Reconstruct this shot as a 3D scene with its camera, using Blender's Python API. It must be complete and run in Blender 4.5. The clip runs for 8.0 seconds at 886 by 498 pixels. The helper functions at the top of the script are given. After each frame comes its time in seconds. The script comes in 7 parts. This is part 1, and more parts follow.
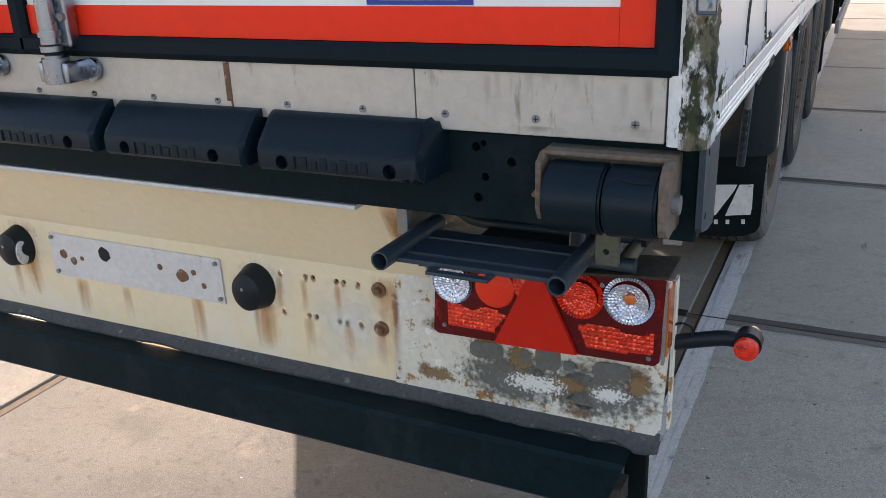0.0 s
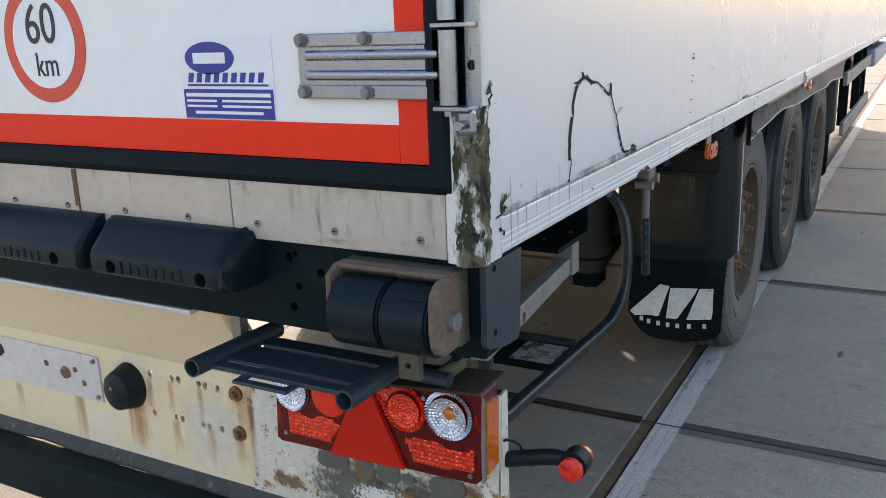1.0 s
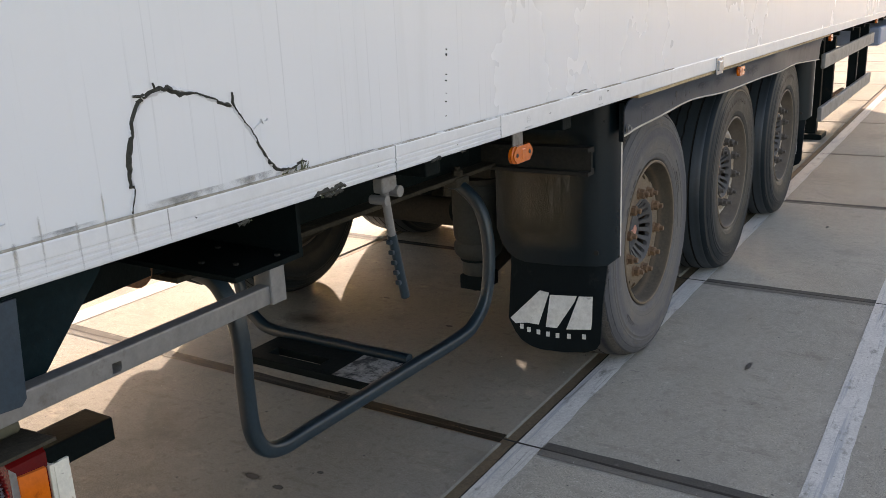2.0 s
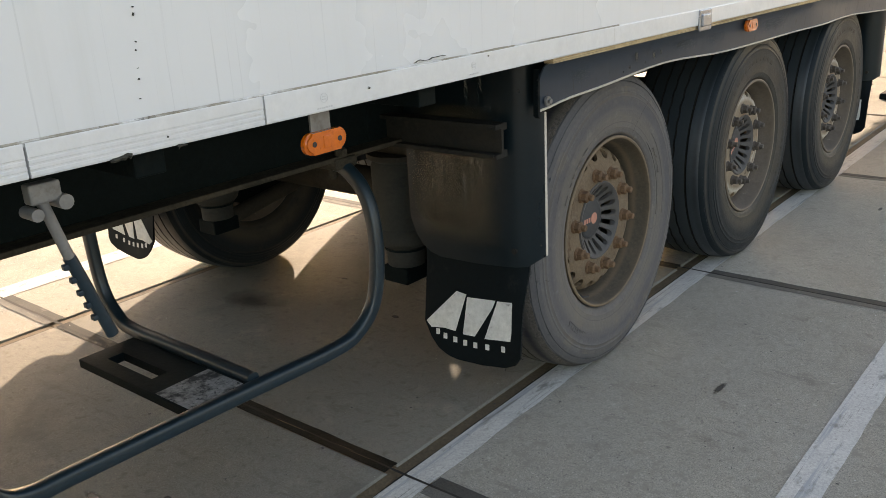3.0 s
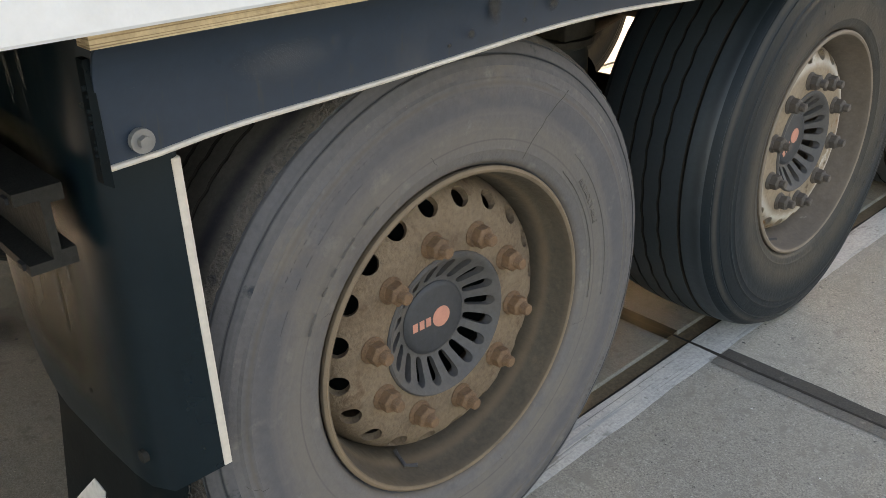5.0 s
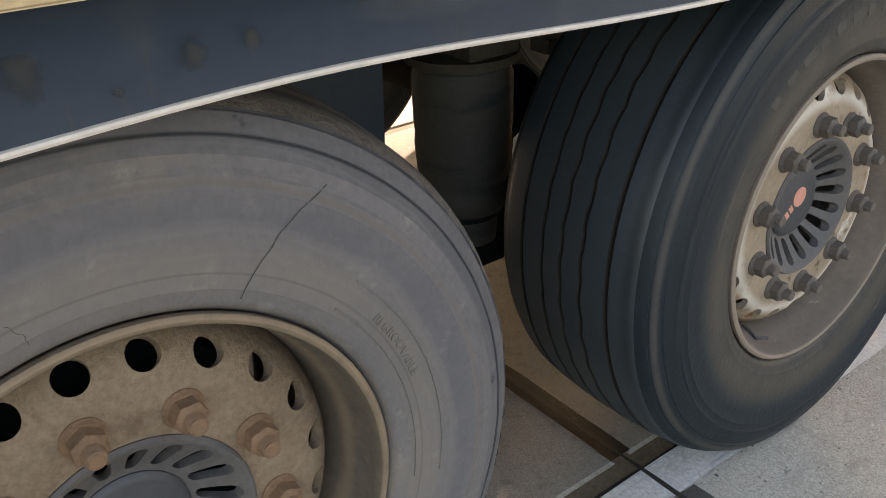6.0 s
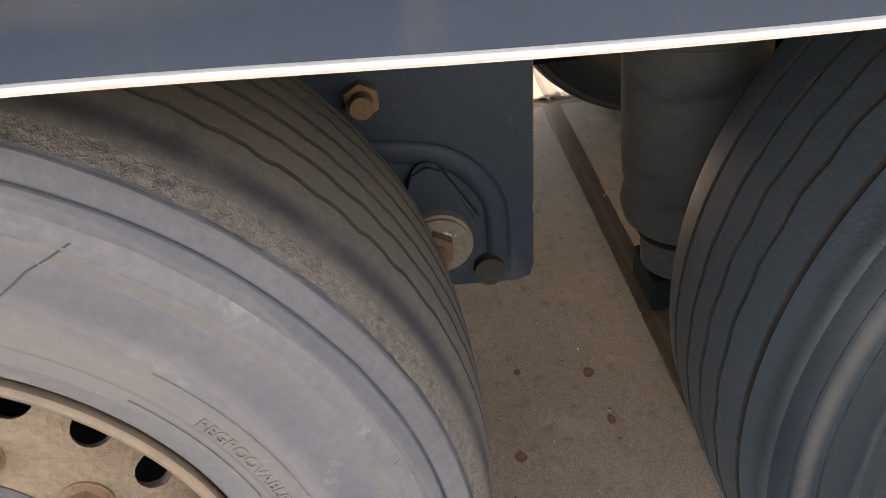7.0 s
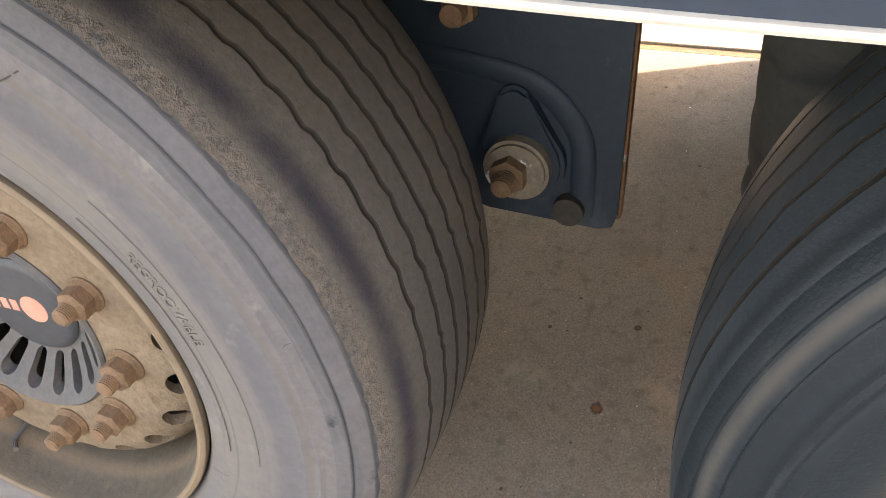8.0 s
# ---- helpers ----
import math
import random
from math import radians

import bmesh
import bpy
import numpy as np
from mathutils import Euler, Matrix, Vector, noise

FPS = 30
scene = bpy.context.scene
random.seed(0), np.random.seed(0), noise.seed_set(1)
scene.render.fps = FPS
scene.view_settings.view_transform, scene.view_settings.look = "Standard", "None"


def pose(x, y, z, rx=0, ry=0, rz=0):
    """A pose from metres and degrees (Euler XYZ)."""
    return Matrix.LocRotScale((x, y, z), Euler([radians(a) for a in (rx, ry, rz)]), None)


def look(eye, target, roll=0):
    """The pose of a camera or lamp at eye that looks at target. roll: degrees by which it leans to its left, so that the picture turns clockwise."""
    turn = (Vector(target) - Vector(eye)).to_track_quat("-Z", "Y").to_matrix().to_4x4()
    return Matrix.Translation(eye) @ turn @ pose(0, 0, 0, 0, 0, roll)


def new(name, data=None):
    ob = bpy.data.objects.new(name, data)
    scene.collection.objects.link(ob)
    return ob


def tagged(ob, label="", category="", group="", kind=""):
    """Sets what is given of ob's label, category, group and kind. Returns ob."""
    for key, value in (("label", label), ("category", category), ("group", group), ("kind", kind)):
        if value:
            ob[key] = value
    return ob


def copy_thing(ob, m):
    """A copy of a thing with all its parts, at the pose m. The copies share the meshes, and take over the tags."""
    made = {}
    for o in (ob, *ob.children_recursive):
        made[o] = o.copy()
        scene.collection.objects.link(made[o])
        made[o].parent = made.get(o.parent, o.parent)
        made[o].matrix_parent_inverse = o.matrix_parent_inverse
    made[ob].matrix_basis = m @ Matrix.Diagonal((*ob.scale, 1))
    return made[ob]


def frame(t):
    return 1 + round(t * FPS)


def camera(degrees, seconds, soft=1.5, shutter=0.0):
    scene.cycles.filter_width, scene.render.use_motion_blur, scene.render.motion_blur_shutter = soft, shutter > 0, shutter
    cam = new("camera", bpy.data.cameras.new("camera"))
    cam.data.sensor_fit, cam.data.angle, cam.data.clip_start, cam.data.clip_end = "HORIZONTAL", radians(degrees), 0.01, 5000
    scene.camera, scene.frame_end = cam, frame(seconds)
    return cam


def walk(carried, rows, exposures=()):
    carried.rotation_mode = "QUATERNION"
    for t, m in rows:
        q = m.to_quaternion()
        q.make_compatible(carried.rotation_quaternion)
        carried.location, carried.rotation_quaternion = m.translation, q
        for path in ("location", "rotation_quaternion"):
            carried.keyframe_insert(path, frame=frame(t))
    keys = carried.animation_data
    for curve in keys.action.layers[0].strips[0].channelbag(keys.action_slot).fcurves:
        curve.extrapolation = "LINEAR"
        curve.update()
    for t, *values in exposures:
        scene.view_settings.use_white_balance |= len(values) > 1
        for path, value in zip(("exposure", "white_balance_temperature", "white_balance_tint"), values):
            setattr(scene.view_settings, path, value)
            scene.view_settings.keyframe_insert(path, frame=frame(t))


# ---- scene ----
cam = camera(54.2, 8.0, soft=0.7)
PATH = [
    (0, (0.179, -1.169, 1.453), (-0.652, 0.504, 0.739), -2.5),
    (0.5, (0.231, -1.128, 1.478), (-0.646, 0.566, 0.876), -2.5),
    (1, (0.495, -0.992, 1.469), (-0.453, 0.693, 0.956), -2.1),
    (1.5, (0.762, -0.76, 1.465), (-0.218, 0.906, 0.949), -1.7),
    (2, (0.971, -0.436, 1.472), (-0.064, 1.182, 0.915), -2.6),
    (2.2, (1.076, -0.297, 1.458), (-0.004, 1.282, 0.875), -3.2),
    (3.3, (1.222, 0.635, 1.401), (-0.021, 2.043, 0.715), -2.8),
    (3.5, (1.216, 0.804, 1.369), (-0.042, 2.188, 0.661), -2.7),
    (4, (1.12, 1.221, 1.351), (-0.169, 2.541, 0.58), -2.1),
    (4.5, (0.92, 1.602, 1.339), (-0.388, 2.867, 0.508), -1.8),
    (5, (0.765, 2.032, 1.303), (-0.562, 3.236, 0.415), -1.7),
    (5.1, (0.752, 2.116, 1.307), (-0.588, 3.305, 0.417), -1.9),
    (6.3, (0.532, 2.987, 1.223), (-0.946, 3.874, 0.209), -2.2),
    (6.5, (0.521, 3.137, 1.237), (-1.044, 3.808, 0.189), -3.6),
    (6.8, (0.427, 3.297, 1.187), (-1.236, 3.603, 0.118), -5.3),
    (7, (0.376, 3.388, 1.180), (-1.303, 3.441, 0.092), -6.6),
    (7.3, (0.338, 3.529, 1.176), (-1.276, 3.215, 0.038), -6.8),
    (7.5, (0.328, 3.624, 1.161), (-1.216, 3.138, -0.013), -6.3),
    (8, (0.327, 3.717, 1.166), (-1.135, 3.07, -0.036), -5.3),
]
EXPOSURES = [(0.0, 1.73, 7100, 23), (0.5, 1.73, 7000, 21), (1.5, 1.74, 7100, 21), (2.0, 1.87, 7900, 23), (2.2, 1.90, 8100, 22), (3.5, 2.03, 8400, 18), (4.5, 2.28, 8500, 19), (5.1, 2.56, 8600, 21), (6.5, 2.78, 8300, 26), (7.0, 3.70, 8900, 29), (7.5, 3.74, 9100, 28), (8.0, 3.8, 9200, 28)]
walk(cam, [(t, look(eye, target, roll)) for t, eye, target, roll in PATH], EXPOSURES)

# ---- world and sun ----
SUN_AZ, SUN_EL = -34.5, 16.0
world = bpy.data.worlds.new("sky")
scene.world = world
world.use_nodes = True
wn = world.node_tree
sky = wn.nodes.new("ShaderNodeTexSky")
sky.sky_type = "NISHITA"
sky.sun_disc = False
sky.dust_density = 2.0
sky.air_density = 1.0
sky.sun_elevation = radians(SUN_EL)
sky.sun_rotation = radians(SUN_AZ)
wn.links.new(sky.outputs[0], wn.nodes["Background"].inputs[0])
wn.nodes["Background"].inputs[1].default_value = 0.15
sun_data = bpy.data.lights.new("sun", "SUN")
sun_data.energy = 3.9
sun_data.angle = radians(0.53)
sun_data.color = (1.0, 0.93, 0.82)
sun = new("sun", sun_data)
to_sun = Vector((math.sin(radians(SUN_AZ)) * math.cos(radians(SUN_EL)), math.cos(radians(SUN_AZ)) * math.cos(radians(SUN_EL)), math.sin(radians(SUN_EL))))
sun.matrix_world = look(to_sun * 60, (0, 0, 0))


# ---- materials ----
def mat(name, base, second=None, scale=6.0, rough=0.6, rough2=None, metal=0.0, bump=0.15, grain=60.0, layers=(), lens=0.0, coat=0.0, vary=0.0, fine=0.12, dist=0.004, spec=0.5, rings=None, bands=(), ground=False):
    """Two-scale node material. layers: (colour, scale xyz, low, high, roughness, metal)."""
    m = bpy.data.materials.new(name)
    m.use_nodes = True
    nt = m.node_tree
    N, L = nt.nodes, nt.links
    bsdf = N["Principled BSDF"]
    tc = N.new("ShaderNodeTexCoord")

    def noise_of(scale_xyz, detail=5.0, rough_n=0.6, seed=0.0):
        mp = N.new("ShaderNodeMapping")
        mp.inputs["Scale"].default_value = scale_xyz
        mp.inputs["Location"].default_value = (seed * 3.1, seed * 1.7, seed * 2.3)
        L.new(N.new("ShaderNodeNewGeometry").outputs["Position"] if ground else tc.outputs["Object"], mp.inputs[0])
        n = N.new("ShaderNodeTexNoise")
        n.inputs["Scale"].default_value = 1.0
        n.inputs["Detail"].default_value = detail
        n.inputs["Roughness"].default_value = rough_n
        L.new(mp.outputs[0], n.inputs["Vector"])
        return n.outputs["Fac"]

    def ramp(fac, lo, hi):
        r = N.new("ShaderNodeMapRange")
        r.inputs["From Min"].default_value = lo
        r.inputs["From Max"].default_value = hi
        r.clamp = True
        L.new(fac, r.inputs["Value"])
        return r.outputs["Result"]

    def mix(fac, a, b):
        x = N.new("ShaderNodeMix")
        x.data_type = "RGBA"
        if isinstance(fac, float):
            x.inputs[0].default_value = fac
        else:
            L.new(fac, x.inputs[0])
        for sock, v in ((x.inputs[6], a), (x.inputs[7], b)):
            if isinstance(v, tuple):
                sock.default_value = (*v, 1)
            else:
                L.new(v, sock)
        return x.outputs[2]

    def mixf(fac, a, b):
        x = N.new("ShaderNodeMix")
        x.data_type = "FLOAT"
        L.new(fac, x.inputs[0])
        for sock, v in ((x.inputs[2], a), (x.inputs[3], b)):
            if isinstance(v, float):
                sock.default_value = v
            else:
                L.new(v, sock)
        return x.outputs[0]

    second = second or tuple(c * 0.75 for c in base)
    big = ramp(noise_of((scale,) * 3), 0.35, 0.7)
    colour = mix(big, base, second)
    small = noise_of((grain,) * 3, 3.0, 0.7, 1.0)
    g = ramp(small, 0.3, 0.75)
    dark = tuple(c * (1 - 2.2 * fine) for c in base)
    light = tuple(min(1.0, c * (1 + 1.2 * fine)) for c in base)
    shade = mix(g, dark, light)
    x = N.new("ShaderNodeMix")
    x.data_type = "RGBA"
    x.inputs[0].default_value = 0.5
    L.new(colour, x.inputs[6])
    L.new(shade, x.inputs[7])
    colour = x.outputs[2]
    rgh = mixf(big, float(rough), float(rough2 if rough2 is not None else min(1.0, rough + 0.1)))
    met = None
    for k, layer in enumerate(layers):
        c, sc, lo, hi = layer[:4]
        f = ramp(noise_of(sc if isinstance(sc, tuple) else (sc,) * 3, 6.0, 0.65, 5.0 + k * 4), lo, hi)
        colour = mix(f, colour, c)
        if len(layer) > 4:
            rgh = mixf(f, rgh, float(layer[4]))
        if len(layer) > 5:
            met = mixf(f, met if met is not None else float(metal), float(layer[5]))
    if rings or bands:
        # concentric worn rings and toned bands about the x axis: (colour, lines per metre, low, high)
        flat = N.new("ShaderNodeVectorMath")
        flat.operation = "MULTIPLY"
        flat.inputs[1].default_value = (0, 1, 1)
        L.new(tc.outputs["Object"], flat.inputs[0])
        ln = N.new("ShaderNodeVectorMath")
        ln.operation = "LENGTH"
        L.new(flat.outputs[0], ln.inputs[0])
        for c, per, lo, hi in rings or ():
            mu = N.new("ShaderNodeMath")
            mu.operation = "MULTIPLY"
            mu.inputs[1].default_value = per
            L.new(ln.outputs["Value"], mu.inputs[0])
            wob = N.new("ShaderNodeMath")
            wob.operation = "MULTIPLY_ADD"
            wob.inputs[1].default_value = 1.1
            L.new(big, wob.inputs[0])
            L.new(mu.outputs[0], wob.inputs[2])
            cx = N.new("ShaderNodeCombineXYZ")
            L.new(wob.outputs[0], cx.inputs[0])
            nz = N.new("ShaderNodeTexNoise")
            nz.inputs["Scale"].default_value = 1.0
            nz.inputs["Detail"].default_value = 3.0
            L.new(cx.outputs[0], nz.inputs["Vector"])
            colour = mix(ramp(nz.outputs["Fac"], lo, hi), colour, c)
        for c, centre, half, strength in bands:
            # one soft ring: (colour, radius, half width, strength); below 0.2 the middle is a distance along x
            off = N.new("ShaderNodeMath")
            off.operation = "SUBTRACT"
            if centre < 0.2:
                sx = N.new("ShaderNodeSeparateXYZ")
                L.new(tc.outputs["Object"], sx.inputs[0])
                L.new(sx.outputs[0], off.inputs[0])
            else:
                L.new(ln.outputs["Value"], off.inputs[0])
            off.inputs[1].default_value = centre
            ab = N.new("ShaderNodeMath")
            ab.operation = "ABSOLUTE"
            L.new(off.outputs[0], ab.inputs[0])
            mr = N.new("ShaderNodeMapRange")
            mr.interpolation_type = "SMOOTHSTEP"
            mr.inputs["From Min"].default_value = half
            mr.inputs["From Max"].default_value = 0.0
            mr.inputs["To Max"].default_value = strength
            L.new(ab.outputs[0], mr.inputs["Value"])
            ring_fac = N.new("ShaderNodeMath")
            ring_fac.operation = "MULTIPLY"
            L.new(mr.outputs["Result"], ring_fac.inputs[0])
            L.new(ramp(noise_of((13, 13, 13), 5.0, 0.65, 9.0), 0.12, 0.5), ring_fac.inputs[1])
            colour = mix(ring_fac.outputs[0], colour, c)
    if vary:
        oi = N.new("ShaderNodeObjectInfo")
        hsv = N.new("ShaderNodeHueSaturation")
        rr = N.new("ShaderNodeMapRange")
        rr.inputs["To Min"].default_value = 1 - vary
        rr.inputs["To Max"].default_value = 1 + vary
        L.new(oi.outputs["Random"], rr.inputs["Value"])
        L.new(rr.outputs["Result"], hsv.inputs["Value"])
        L.new(colour, hsv.inputs["Color"])
        colour = hsv.outputs[0]
    L.new(colour, bsdf.inputs["Base Color"])
    L.new(rgh, bsdf.inputs["Roughness"])
    if met is not None:
        L.new(met, bsdf.inputs["Metallic"])
    else:
        bsdf.inputs["Metallic"].default_value = metal
    bsdf.inputs["Specular IOR Level"].default_value = spec
    if coat:
        bsdf.inputs["Coat Weight"].default_value = coat
        bsdf.inputs["Coat Roughness"].default_value = 0.08
    if lens:
        bsdf.inputs["Transmission Weight"].default_value = lens
        bsdf.inputs["IOR"].default_value = 1.45
    if bump:
        b = N.new("ShaderNodeBump")
        b.inputs["Strength"].default_value = bump
        b.inputs["Distance"].default_value = dist
        L.new(small, b.inputs["Height"])
        L.new(b.outputs[0], bsdf.inputs["Normal"])
    return m


RUST = (0.22, 0.085, 0.03)
M_CONCRETE = mat("concrete", (0.385, 0.353, 0.296), (0.285, 0.258, 0.215), 1.4, 0.85, 0.95, bump=0.55, grain=240, fine=0.42, vary=0.07, ground=True,
                 layers=[((0.17, 0.162, 0.15), 2.2, 0.56, 0.82), ((0.20, 0.175, 0.145), 9, 0.60, 0.75), ((0.185, 0.165, 0.14), (3.0, 14, 3), 0.60, 0.78), ((0.52, 0.48, 0.42), 150, 0.60, 0.67), ((0.06, 0.055, 0.048), 105, 0.63, 0.69), ((0.14, 0.13, 0.115), (40, 34, 30), 0.62, 0.72), ((0.26, 0.238, 0.20), 26, 0.54, 0.66), ((0.46, 0.425, 0.36), 40, 0.62, 0.72)])
# darker concrete: shade below the trailer put into the colour, over oil stains
M_BAY_SHADED = mat("shaded_oily_bay_concrete", (0.245, 0.222, 0.184), (0.185, 0.168, 0.140), 1.6, 0.85, 0.95, bump=0.4, grain=260, fine=0.38, vary=0.05, ground=True,
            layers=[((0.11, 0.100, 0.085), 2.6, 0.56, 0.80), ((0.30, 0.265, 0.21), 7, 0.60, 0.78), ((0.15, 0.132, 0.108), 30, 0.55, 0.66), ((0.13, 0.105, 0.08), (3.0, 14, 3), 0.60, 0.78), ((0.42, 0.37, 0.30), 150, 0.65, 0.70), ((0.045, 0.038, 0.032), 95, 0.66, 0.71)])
M_FAR = mat("concrete_far", (0.36, 0.34, 0.305), (0.29, 0.275, 0.25), 0.4, 0.9, bump=0.2, grain=40, fine=0.15)
M_JOINT = mat("joint_filler", (0.165, 0.115, 0.064), (0.125, 0.090, 0.055), 5, 0.85, bump=0.6, grain=120, fine=0.3,
              layers=[((0.050, 0.042, 0.032), (9, 3, 9), 0.58, 0.72), ((0.27, 0.225, 0.165), (14, 3, 14), 0.66, 0.74)])
M_SEAL = mat("dark_joint_strip", (0.070, 0.064, 0.055), (0.052, 0.048, 0.043), 7, 0.9, bump=0.5, grain=220, fine=0.3,
             layers=[((0.14, 0.128, 0.108), (20, 20, 20), 0.62, 0.74), ((0.30, 0.28, 0.24), 150, 0.70, 0.74)])
# oily joint strip, blackened further for the shade between the wheels
M_SEAL_OILY_SHADED = mat("shaded_oily_joint_strip", (0.0085, 0.0070, 0.0050), (0.014, 0.0115, 0.008), 8, 0.6, 0.8, bump=0.5, grain=160, fine=0.3, spec=0.15,
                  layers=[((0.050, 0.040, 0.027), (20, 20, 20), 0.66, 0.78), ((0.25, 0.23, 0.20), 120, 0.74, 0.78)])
M_SEAL_PALE = mat("grey_joint_strip", (0.150, 0.138, 0.118), (0.115, 0.106, 0.092), 7, 0.9, bump=0.5, grain=220, fine=0.3,
                  layers=[((0.22, 0.20, 0.17), (20, 20, 20), 0.60, 0.72), ((0.06, 0.055, 0.048), 90, 0.68, 0.72)])
M_GAP = mat("joint_crack", (0.018, 0.015, 0.012), (0.03, 0.025, 0.019), 14, 0.9, bump=0.3, grain=120)
M_LINE = mat("road_paint", (0.56, 0.545, 0.51), (0.44, 0.43, 0.405), 9, 0.7, bump=0.4, grain=140, fine=0.25,
             layers=[((0.33, 0.34, 0.35), (45, 1.4, 45), 0.54, 0.64), ((0.20, 0.195, 0.18), (120, 2.2, 40), 0.60, 0.68), ((0.24, 0.23, 0.21), (22, 9, 20), 0.57, 0.68), ((0.15, 0.14, 0.13), 60, 0.62, 0.72)])
M_WHITE = mat("white_panel", (0.655, 0.665, 0.665), (0.625, 0.635, 0.64), 1.1, 0.24, 0.30, bump=0.004, grain=7, fine=0.010, dist=0.01, spec=0.7,
              layers=[((0.49, 0.50, 0.50), (140, 140, 1.3), 0.60, 0.80), ((0.58, 0.59, 0.58), (3, 9, 0.6), 0.55, 0.9), ((0.36, 0.35, 0.32), 110, 0.76, 0.84)])
M_DOOR = mat("door_panel", (0.80, 0.80, 0.78), (0.74, 0.74, 0.71), 3, 0.3, 0.38, bump=0.03, grain=30, fine=0.03,
             layers=[((0.35, 0.33, 0.3), 70, 0.74, 0.82)])
M_RED = mat("red_paint", (0.88, 0.032, 0.008), (0.82, 0.036, 0.010), 4, 0.3, 0.36, spec=0.25, bump=0.03, grain=40, fine=0.05,
            layers=[((0.30, 0.03, 0.02), 60, 0.72, 0.8)])
M_RIM_RED = mat("sign_red", (0.70, 0.07, 0.04), None, 6, 0.35, fine=0.04, bump=0.02)
M_BLUE = mat("label_blue", (0.02, 0.035, 0.28), None, 6, 0.35, fine=0.05, bump=0.02)
M_STICKER = mat("label_white", (0.80, 0.81, 0.82), None, 6, 0.35, fine=0.03, bump=0.02)
M_INK = mat("ink", (0.015, 0.016, 0.022), None, 6, 0.4, fine=0.05, bump=0.02)
M_GASKET = mat("gasket_rubber", (0.0055, 0.0130, 0.0175), (0.009, 0.017, 0.022), 5, 0.5, 0.6, bump=0.08, grain=90, spec=0.08)
M_ALU = mat("aluminium_strip", (0.50, 0.475, 0.43), (0.42, 0.39, 0.345), 4, 0.42, 0.55, metal=0.55, bump=0.08, grain=50, fine=0.08,
            layers=[((0.24, 0.20, 0.14), (34, 34, 7), 0.62, 0.72, 0.7, 0.1), ((0.12, 0.10, 0.09), 55, 0.70, 0.78, 0.8, 0.0)])
M_STEEL = mat("stainless_steel", (0.32, 0.355, 0.41), (0.25, 0.275, 0.31), 12, 0.22, 0.36, metal=1.0, bump=0.05, grain=70, fine=0.06,
              layers=[((0.30, 0.22, 0.14), 30, 0.72, 0.82, 0.6, 0.3)])
M_MOSS = mat("mossy_post", (0.66, 0.65, 0.62), (0.50, 0.48, 0.43), 14, 0.6, 0.8, bump=0.5, grain=90, fine=0.2,
             layers=[((0.12, 0.10, 0.06), (26, 26, 14), 0.42, 0.50, 0.95), ((0.032, 0.038, 0.016), (34, 34, 14), 0.47, 0.54, 1.0), ((0.015, 0.016, 0.010), (50, 50, 26), 0.50, 0.58, 1.0)])
M_MOSSGREEN = mat("grey_green_moss", (0.10, 0.115, 0.055), (0.16, 0.16, 0.10), 60, 0.95, bump=0.3, grain=120, fine=0.3)
M_PEELWHITE = mat("peeling_white_paint", (0.70, 0.70, 0.67), (0.60, 0.59, 0.55), 12, 0.5, 0.65, bump=0.3, grain=90, fine=0.12,
                  layers=[((0.14, 0.12, 0.08), (26, 26, 9), 0.58, 0.63, 0.9), ((0.05, 0.055, 0.02), (40, 40, 20), 0.64, 0.70, 1.0)])
M_DUSTRUST = mat("dusty_rusted_steel", (0.17, 0.125, 0.09), (0.12, 0.075, 0.05), 16, 0.8, 0.9, bump=0.6, grain=110, fine=0.3,
                 layers=[((0.22, 0.09, 0.03), 24, 0.58, 0.68, 0.95), ((0.42, 0.39, 0.35), 30, 0.64, 0.70, 0.7)])
M_BLACK = mat("black_steel", (0.0042, 0.0135, 0.0165), (0.0070, 0.0175, 0.0205), 5, 0.34, 0.52, bump=0.12, grain=70, fine=0.25, spec=0.06,
              layers=[((0.024, 0.032, 0.034), (7, 7, 4), 0.54, 0.82, 0.8), ((0.09, 0.05, 0.025), 26, 0.77, 0.83, 0.9), ((0.13, 0.14, 0.14), 150, 0.78, 0.81, 0.9)])
M_RUBBER = mat("buffer_rubber", (0.0042, 0.0130, 0.0190), (0.0065, 0.0165, 0.0235), 8, 0.28, 0.44, bump=0.16, grain=120, fine=0.22, spec=0.16,
               layers=[((0.045, 0.052, 0.06), 60, 0.72, 0.82, 0.9)])
M_CREAM = mat("cream_paint", (0.71, 0.58, 0.37), (0.72, 0.62, 0.45), 3, 0.45, 0.6, bump=0.1, grain=50, fine=0.05,
              layers=[((0.68, 0.64, 0.55), (4, 4, 3), 0.54, 0.74), ((0.50, 0.28, 0.10), (14, 14, 3), 0.66, 0.90, 0.8), ((0.24, 0.085, 0.02), (28, 28, 14), 0.73, 0.79, 0.9)])
M_PEEL = mat("peeling_cream_paint", (0.60, 0.56, 0.46), (0.66, 0.64, 0.58), 5, 0.5, 0.7, bump=0.35, grain=80, fine=0.12,
             layers=[((0.30, 0.15, 0.04), (24, 24, 20), 0.57, 0.62, 0.9), ((0.12, 0.105, 0.085), (15, 15, 21), 0.66, 0.70, 0.85), ((0.055, 0.05, 0.04), (60, 60, 60), 0.66, 0.70, 0.9), ((0.70, 0.68, 0.62), (34, 34, 30), 0.60, 0.66, 0.8)])
M_BARE = mat("weathered_bare_metal", (0.105, 0.102, 0.088), (0.14, 0.135, 0.118), 18, 0.6, 0.8, bump=0.15, grain=110, fine=0.3,
             layers=[((0.22, 0.12, 0.04), 30, 0.72, 0.80), ((0.05, 0.05, 0.042), 70, 0.66, 0.74)])
